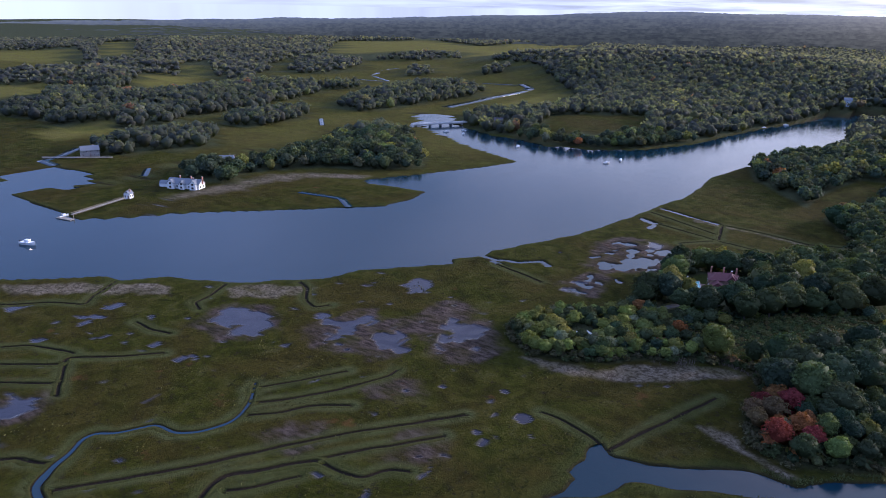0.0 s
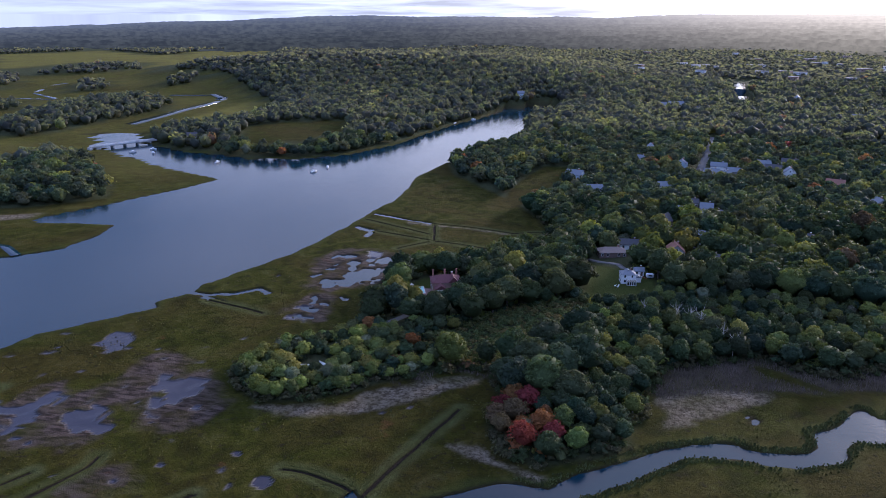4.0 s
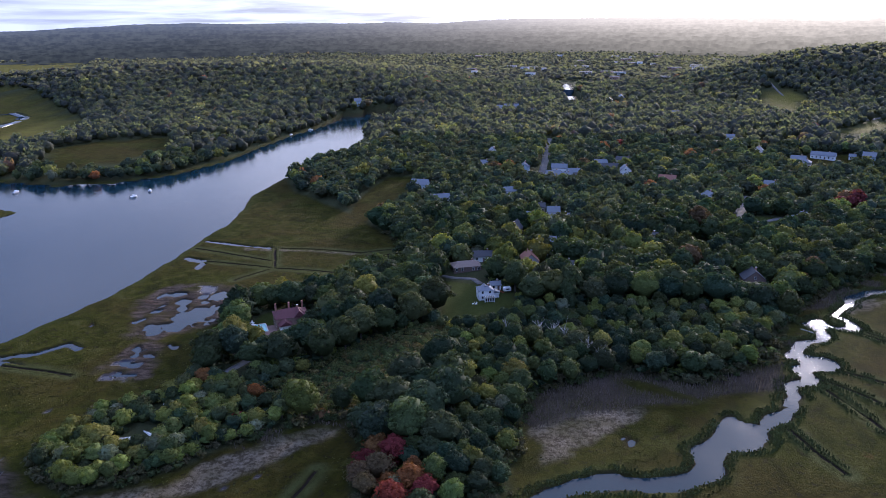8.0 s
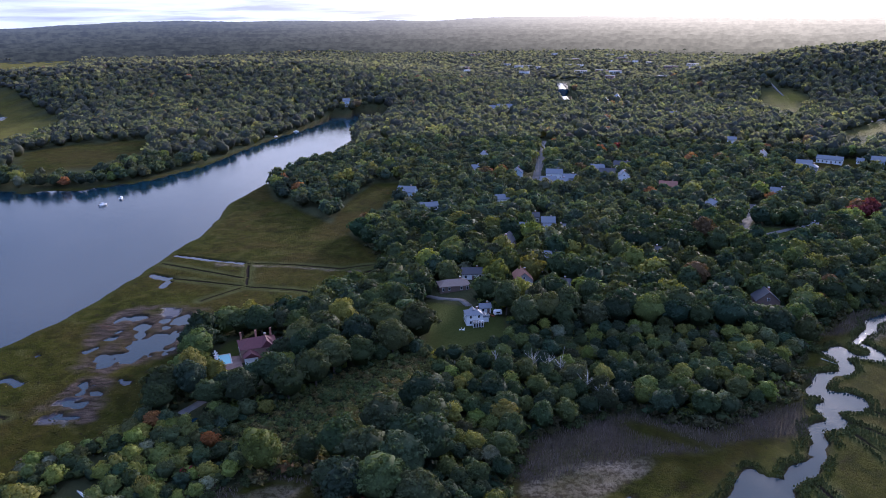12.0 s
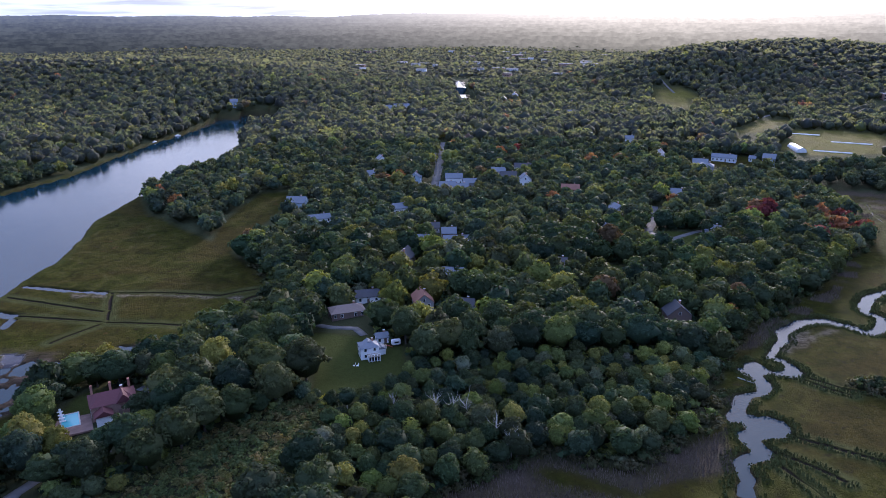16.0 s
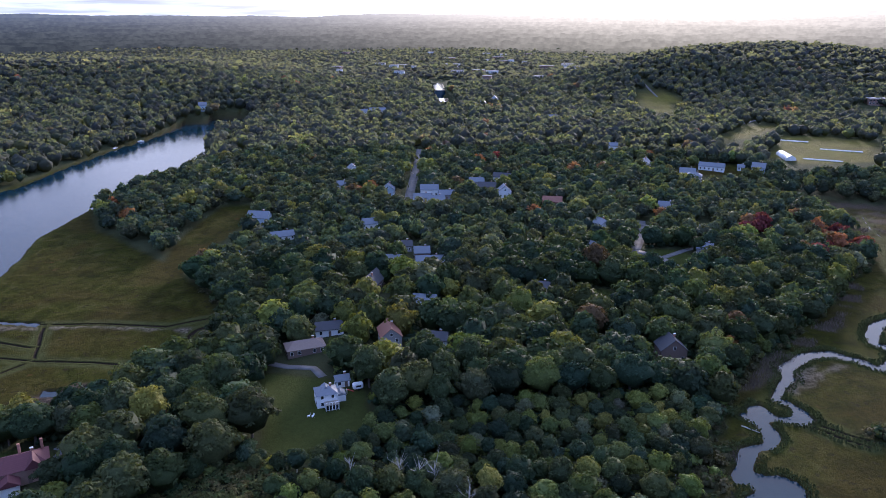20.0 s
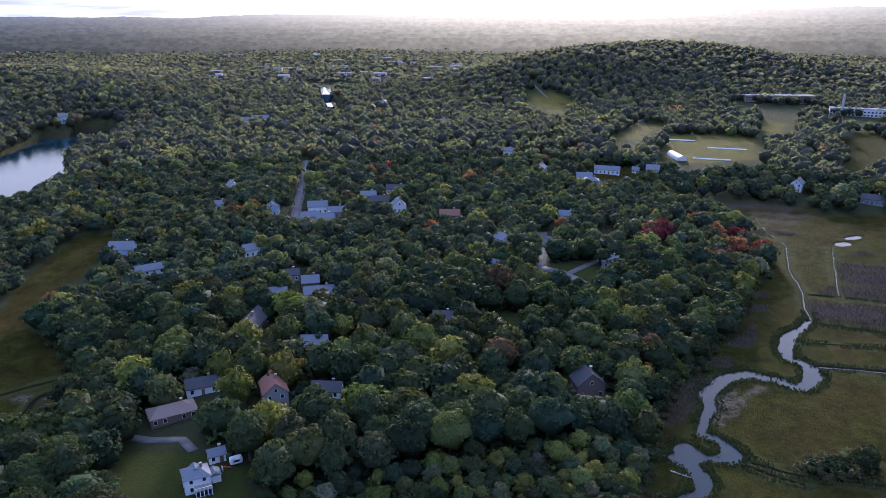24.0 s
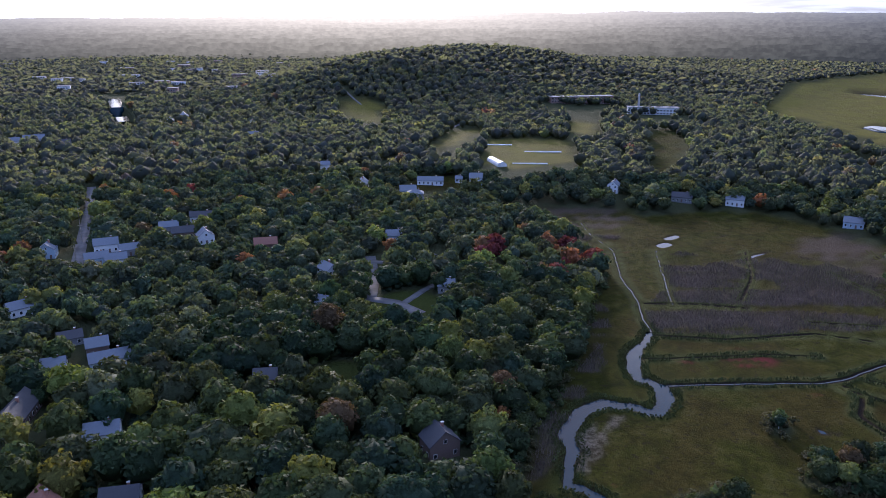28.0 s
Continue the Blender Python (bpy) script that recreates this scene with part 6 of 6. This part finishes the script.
# the shore mansion, its gate lodge, walkway and landing
mz = float(ground_at(-429, 232)[0])
t = house(-429, 232, 24, 8, 3.4, "side", 22, "white", "slate", z=mz)
tagged(t, "long white shingled mansion with three cross gables by the shore")
for k in range(3):
    o = -8.4 + 8.4 * k
    w, e = (2.6, 2.0, 2.3)[k], (3.6, 3.2, 3.9)[k]
    part("gable", prism(bmesh.new(), [(o - w, -0.4), (o + w, -0.4), (o + w, e), (o, e + 2.5), (o - w, e)], -6.0, 0), WALLS["white"], t)
    for q in (-1, 1):
        part("gable_roof", prism(bmesh.new(), [(o + q * (w + 0.4), e - 0.4), (o + q * (w + 0.4), e - 0.15), (o, e + 2.75), (o, e + 2.5)], -6.3, 0), ROOFS["slate"], t)
    for zf in (0.6, 3.0):
        window(t, o, zf, 1.6, 1.4, Matrix.Translation((0, -6.0, 0)))
    ch = part("chimney", boxed(-0.5, -0.4, 3.0, 0.5, 0.4, 8.0), brick_mat, t, m=Matrix.Translation((o + 3.8, 0.6, 0)))
    part("cap", boxed(-0.58, -0.48, 8.0, 0.58, 0.48, 8.15), concrete, ch)
part("low_wing", boxed(-19, -2.6, -0.5, -12, 2.6, 2.4), WALLS["white"], t)
part("wing_roof", prism(bmesh.new(), [(-3.0, 2.3), (3.0, 2.3), (0, 4.2)], 11.9, 19.3), ROOFS["slate"], t, m=Matrix.Rotation(radians(90), 4, "Z"))
house(-433, 191, 4.2, 4.2, 3.2, "gable", 25, "white", "slate", "boathouse")


def walkway(name, label, a, b, width, high):
    a, b = Vector(a), Vector(b)
    n = int((b - a).length / 2.4)
    turn = math.degrees(math.atan2(b.y - a.y, b.x - a.x))
    t = thing(name, pose(a.x, a.y, 0, 0, 0, turn), label, "walkway")
    length = (b - a).length
    for k in range(n):
        part("plank_bay", boxed(k * length / n, -width / 2, high, (k + 0.985) * length / n, width / 2, high + 0.12), wood_mat, t)
        for s in (-1, 1):
            part("post", boxed(k * length / n, s * width / 2 - 0.1, -1.5, k * length / n + 0.2, s * width / 2 + 0.1, high + 0.95), wood_mat, t)
    for s in (-1, 1):
        part("rail", boxed(0, s * width / 2 - 0.05, high + 0.85, length, s * width / 2 + 0.05, high + 0.97), wood_mat, t)
    return t


walkway("boardwalk", "weathered timber boardwalk over the marsh to a landing", (-432, 187, 0), (-421, 146, 0), 2.0, 1.1)
d = thing("floating_dock", pose(-419, 141, -0.1, 0, 0, 10), "grey timber floating dock at the end of a walkway", "dock")
part("deck", boxed(-6, -1.6, 0.1, 6, 1.6, 0.5, bevel=0.05), wood_mat, d)
for k in (-5, 5):
    part("pile", tube(bmesh.new(), (k, 1.8, -2), (k, 1.8, 2.4), 0.16, 0.16), wood_mat, d)
walkway("boardwalk", "weathered timber boardwalk over the marsh to a landing", (-560, 258, 0), (-600, 222, 0), 2.0, 0.9)


def boat(x, y, turn, s, label):
    t = thing("motorboat", pose(x, y, -0.12, 0, 0, turn), label, "boat", "moored boats")
    bm = bmesh.new()
    rings = [(-3.0, 1.05, 0.9), (-1.0, 1.2, 0.9), (1.2, 1.05, 1.0), (2.4, 0.6, 1.15), (3.2, 0.05, 1.3)]
    rows = []
    for px, w, h in rings:
        rows.append([bm.verts.new((px * s, q * w * s, z * s)) for q, z in ((-1, h), (-0.7, 0), (0, -0.3), (0.7, 0), (1, h))])
    for p, q in zip(rows[:-1], rows[1:]):
        for k in range(4):
            bm.faces.new((p[k], p[k + 1], q[k + 1], q[k]))
        bm.faces.new((p[4], p[0], q[0], q[4]))
    bm.faces.new(rows[0])
    bmesh.ops.recalc_face_normals(bm, faces=bm.faces)
    part("hull", bm, trim_mat, t)
    part("cabin", boxed(-0.9 * s, -0.7 * s, 0.9 * s, 0.9 * s, 0.7 * s, 1.9 * s, bevel=0.15 * s), trim_mat, t)
    part("windscreen", boxed(0.86 * s, -0.6 * s, 1.25 * s, 0.93 * s, 0.6 * s, 1.75 * s), glass_mat, t)
    part("engine", boxed(-3.4 * s, -0.25 * s, 0.2 * s, -3.0 * s, 0.25 * s, 1.3 * s, bevel=0.06), tyre_mat, t)


boat(-388, 104, 20, 1.5, "white motorboat with a cabin moored on the river")
for bx, by, bt in ((-235, 501, 60), (-230, 520, 100), (-429, 547, 40), (-408, 547, 120), (-420, 566, 0), (-330, 520, 80), (-175, 800, 60), (-160, 840, 20), (-424, 143, 100)):
    boat(bx, by, bt, 1.0, "small open boat moored on grey water")

# the road bridge over the narrows
a, b2 = Vector((-470, 556, 0)), Vector((-444, 597, 0))
turn = math.degrees(math.atan2(b2.y - a.y, b2.x - a.x))
t = thing("road_bridge", pose(a.x, a.y, 0, 0, 0, turn), "low grey concrete road bridge over the narrows", "bridge")
span = (b2 - a).length
part("deck", boxed(-8, -3.5, 2.2, span + 8, 3.5, 2.9), concrete, t)
for s in (-1, 1):
    part("parapet", boxed(-8, s * 3.5 - 0.15, 2.9, span + 8, s * 3.5 + 0.15, 3.8), steel_mat, t)
for k in range(5):
    part("pier", boxed(k * span / 4 - 0.5, -3.2, -2, k * span / 4 + 0.5, 3.2, 2.2), concrete, t)
for k in range(-2, 0):
    part("abutment", boxed(k * 6.0 + 2, -3.4, -0.5, k * 6.0 + 5, 3.4, 2.2), concrete, t)

# the farm: tunnel greenhouse, covered rows; the school on the hill with its chimney
gz = float(ground_at(400, 611)[0])
t = thing("tunnel_greenhouse", pose(400, 618, gz, 0, 0, -18), "white plastic tunnel greenhouse in a farm field", "greenhouse")
arc = [(4.2 * math.cos(q), 4.0 * math.sin(q)) for q in np.linspace(0, math.pi, 13)]
part("cover", prism(bmesh.new(), arc, -14, 14), sheet_mat, t)
for k in range(8):
    part("hoop", prism(bmesh.new(), [(1.012 * p, 1.012 * q) for p, q in arc] + [(0.99 * p, 0.99 * q) for p, q in arc[::-1]], -14 + 3.9 * k, -13.8 + 3.9 * k), steel_mat, t)
part("end_door", boxed(-1.2, -14.1, 0, 1.2, -13.98, 2.6), trim_mat, t)
for k, (rx, ry, rl) in enumerate(((424, 603, 30), (470, 640, 34), (455, 690, 30))):
    t = thing("covered_row", pose(rx, ry, float(ground_at(rx, ry)[0]), 0, 0, -35), "long white crop cover on a farm field", "crop cover", "covered crop rows")
    part("cover", prism(bmesh.new(), [(0.9 * math.cos(q), 0.9 * math.sin(q)) for q in np.linspace(0, math.pi, 7)], -rl / 2, rl / 2), sheet_mat, t, m=Matrix.Rotation(radians(90), 4, "Z"))


def long_building(name, label, a, b, deep, high, wall):
    a, b = Vector((*a, 0)), Vector((*b, 0))
    z = min(float(ground_at(a.x, a.y)[0]), float(ground_at(b.x, b.y)[0]))
    t = thing(name, pose(a.x, a.y, z, 0, 0, math.degrees(math.atan2(b.y - a.y, b.x - a.x))), label, "building", "large buildings")
    n = (b - a).length
    part("wall", boxed(0, 0, -3, n, deep, high), WALLS[wall], t)
    part("roof", boxed(-0.5, -0.5, high, n + 0.5, deep + 0.5, high + 0.5), ROOFS["flat"], t)
    for zf in np.arange(1.0, high - 1.6, 3.6):
        for k in range(int(n / 4)):
            window(t, 2 + 4 * k, float(zf), 2.2, 1.7, Matrix.Identity(4))
    return t


long_building("school", "long pale brick school with a flat roof on a wooded hill", (716, 905), (800, 870), 16, 11, "brick")
t = long_building("boiler_house", "pale flat-roofed block beside a tall chimney", (748, 795), (795, 752), 14, 9, "white")
part("chimney", tube(bmesh.new(), (14, 7, 0), (14, 7, 26), 1.6, 1.2, 14), concrete, t, "tall pale chimney stack")

# the far town
rng = np.random.default_rng(17)
for k in range(34):
    az, r = radians(rng.uniform(2, 22)), rng.uniform(1250, 2200)
    x, y = r * math.sin(az), r * math.cos(az)
    w = float(rng.uniform(9, 30))
    q = 0.5 if k % 3 else 1.0
    long_building("town_block", "pale town building with a flat roof seen far off", (x, y), (x + w, y - w * 0.4 * q), 12, float(rng.uniform(8, 13)), "white" if k % 3 else "brick")


# ---- roads, cars and small things ----
def road_strip(name, label, line, width, mat):
    p = np.array(line, float)[:, :2]
    pts = []
    for a, b in zip(p[:-1], p[1:]):
        n = max(2, int(np.hypot(*(b - a)) / 2.5))
        pts += [a + (b - a) * k / n for k in range(n)]
    pts = np.array(pts + [p[-1]])
    d = np.gradient(pts, axis=0)
    d /= np.linalg.norm(d, axis=1)[:, None] + 1e-9
    side = np.c_[-d[:, 1], d[:, 0]] * width / 2
    l, r = pts + side, pts - side
    zl = np.maximum(ground_at(l[:, 0], l[:, 1]), ground_at(r[:, 0], r[:, 1])) + 0.12
    n = len(pts)
    verts = np.concatenate([np.c_[l, zl], np.c_[r, zl], np.c_[l, zl - 0.6], np.c_[r, zl - 0.6]])
    i = np.arange(n - 1)
    quads = np.concatenate([np.c_[i, i + n, i + n + 1, i + 1], np.c_[i, i + 1, i + 2 * n + 1, i + 2 * n], np.c_[i + n, i + 3 * n, i + 3 * n + 1, i + n + 1]])
    tagged(new(name, mesh_from(name, verts, quads, mat)), label, "road", kind="structure")


for line in FAR_REACHES:
    road_strip("water", "pale winding tidal creek far across the marsh", line, line[0][2], water_mat)
for line in ROADS:
    road_strip("road", "pale worn asphalt lane among trees", line, line[0][2], asphalt)


def car(x, y, turn, paint):
    z = float(ground_at(x, y)[0]) + 0.1
    t = thing("car", pose(x, y, z, 0, 0, turn), "parked car with a rounded cabin near a house", "car", "parked cars")
    bm = boxed(-2.2, -0.9, 0.3, 2.2, 0.9, 0.95, bevel=0.15)
    part("body", bm, paint, t)
    part("cabin", prism(bmesh.new(), [(-1.6, 0.95), (1.1, 0.95), (0.5, 1.5), (-1.2, 1.5)], -0.8, 0.8), glass_mat, t)
    part("roof", boxed(-1.15, -0.72, 1.48, 0.45, 0.72, 1.55), paint, t)
    for p in ((-1.4, -0.85), (1.4, -0.85), (-1.4, 0.85), (1.4, 0.85)):
        w = part("wheel", tube(bmesh.new(), (p[0], p[1] - 0.1, 0.33), (p[0], p[1] + 0.1, 0.33), 0.33, 0.33, 12), tyre_mat, t)


white_paint, dark_paint = plain("white_car_paint", (0.75, 0.75, 0.76), 0.3, 1, 0.05, 0.5), plain("dark_car_paint", (0.08, 0.09, 0.12), 0.3, 1, 0.05, 0.5)
for cx, cy, ct, cp in ((69, 342, 60, white_paint), (72, 341, 60, white_paint), (94.5, 386, 20, white_paint), (99, 384, 20, dark_paint), (255, 440, 40, dark_paint), (318, 540, 10, white_paint), (326, 536, 15, dark_paint), (-62, 268, 40, dark_paint), (20, 560, 10, white_paint)):
    car(cx, cy, ct, cp)
house(10.5, 291, 4.5, 3.6, 2.4, "side", 8, "white", "slate", "garden_shed")
t = thing("caravan", pose(15.5, 287, float(ground_at(15.5, 287)[0]), 0, 0, 10), "small white caravan on the lawn", "caravan")
part("body", boxed(-1.7, -1.0, 0.5, 1.7, 1.0, 2.4, bevel=0.3), trim_mat, t)
part("window", boxed(-0.8, -1.03, 1.3, 0.8, -0.98, 1.9), glass_mat, t)
for q in (-1, 1):
    part("wheel", tube(bmesh.new(), (0, q * 0.9, 0.35), (0, q * 1.05, 0.35), 0.35, 0.35, 12), tyre_mat, t)
red_paint = plain("red_paint", (0.5, 0.05, 0.05), 0.4)
t = thing("garden_slide", pose(11.8, 285, float(ground_at(11.8, 285)[0]), 0, 0, 20), "red and white garden play slide on the lawn", "slide")
part("chute", prism(bmesh.new(), [(0, 1.3), (0.3, 1.3), (2.4, 0.15), (2.4, 0.0), (2.2, 0.0)], -0.3, 0.3), red_paint, t)
for q in (-0.3, 0.3):
    part("ladder", boxed(-0.15, q - 0.05, 0, 0.0, q + 0.05, 1.5), trim_mat, t)
for k, (lx, ly) in enumerate(((-0.6, 272.3), (0.6, 272.0))):
    t = thing("garden_chair", pose(lx, ly, float(ground_at(lx, ly)[0]), 0, 0, 30 * k), "white wooden garden chair on grass", "chair", "garden chairs")
    part("seat", boxed(-0.35, -0.35, 0.35, 0.35, 0.35, 0.42), trim_mat, t)
    part("backrest", prism(bmesh.new(), [(0.3, 0.4), (0.36, 0.4), (0.6, 1.1), (0.53, 1.1)], -0.35, 0.35), trim_mat, t)
    for q in ((-0.3, -0.3), (0.3, -0.3), (-0.3, 0.3), (0.3, 0.3)):
        part("leg", boxed(q[0] - 0.04, q[1] - 0.04, 0, q[0] + 0.04, q[1] + 0.04, 0.36), trim_mat, t)
for jx, jy, jt in ((-105, 192, 30), (-104, 175, 60), (-110, 172, 100)):
    t = thing("upturned_skiff", pose(jx, jy, float(ground_at(jx, jy)[0]), 0, 0, jt), "pale upturned skiff among bushes", "boat")
    bm = prism(bmesh.new(), [(-0.8, 0), (0.8, 0), (0.5, 0.55), (0, 0.7), (-0.5, 0.55)], -2.2, 2.2)
    for v in bm.verts:
        if v.co.y > 2:
            v.co.x *= 0.15
    part("hull", bm, sheet_mat, t)
    part("keel", boxed(-0.05, -2.2, 0.66, 0.05, 1.8, 0.78), wood_mat, t)
t = thing("driftwood_log", pose(132.5, 247, 0.4, 0, 0, -55), "bleached driftwood log on the creek bank", "log")
part("stem", tube(bmesh.new(), (-3, 0, 0.15), (3, 0, 0.2), 0.2, 0.13, 8), pale_bark, t)
part("stub", tube(bmesh.new(), (1.0, 0, 0.2), (1.5, 0.5, 0.6), 0.09, 0.04, 6), pale_bark, t)


# leafless birches standing out of the young wood
def bare_birch(x, y, high, seed):
    rng = random.Random(seed)
    t = thing("bare_birch", pose(x, y, float(ground_at(x, y)[0]), 0, 0, rng.uniform(0, 360)), "dead birch with bleached bare branches above young trees", "tree", "bare birches")
    bm = bmesh.new()
    tube(bm, (0, 0, -0.3), (0.25, 0.1, high * 0.6), 0.17, 0.11, 6)
    tube(bm, (0.25, 0.1, high * 0.6), (0.1, -0.2, high), 0.11, 0.03, 6)
    part("trunk", bm, pale_bark, t)
    for k in range(7):
        a, z0 = k * 2.4 + rng.uniform(0, 0.8), high * rng.uniform(0.42, 0.82)
        run = high * rng.uniform(0.14, 0.26)
        tip = (run * math.cos(a), run * math.sin(a), z0 + run * rng.uniform(0.7, 1.3))
        bm = bmesh.new()
        tube(bm, (0.2, 0, z0), tip, 0.08, 0.035, 5)
        tube(bm, tip, (tip[0] * 1.3, tip[1] * 1.3 + 0.5, tip[2] + run * 0.7), 0.035, 0.012, 4)
        tube(bm, [0.5 * (q + w) for q, w in zip((0.2, 0, z0), tip)], (tip[0] * 0.5 + 0.6, tip[1] * 0.6 - 0.6, tip[2] + run * 0.4), 0.04, 0.012, 4)
        part("branch", bm, pale_bark, t)


for k, (bx, by, bh) in enumerate(((22, 233, 10.5), (27, 230, 11), (31, 231, 10), (41, 214, 9), (38, 220, 9.5), (10, 237, 9))):
    bare_birch(bx, by, bh, k)


# street poles with their wires
def utility_pole(x, y, turn):
    t = thing("utility_pole", pose(x, y, float(ground_at(x, y)[0]), 0, 0, turn), "weathered wooden utility pole beside the village street", "pole", "street poles")
    part("pole", tube(bmesh.new(), (0, 0, -0.5), (0, 0, 10.5), 0.17, 0.12, 8), wood_mat, t)
    part("crossarm", boxed(-1.2, -0.06, 9.6, 1.2, 0.06, 9.75), wood_mat, t)
    for k in (-1.0, 0.0, 1.0):
        part("insulator", tube(bmesh.new(), (k, 0, 9.75 if k else 10.5), (k, 0, 9.95 if k else 10.7), 0.06, 0.04, 6), trim_mat, t)


for px, py, pt in ((78.5, 607.2, 10), (74.1, 568.4, 10), (65.5, 527.4, 10), (59.4, 497.2, 10), (299.5, 622.7, 60), (315.7, 622.5, 60)):
    utility_pole(px, py, pt)
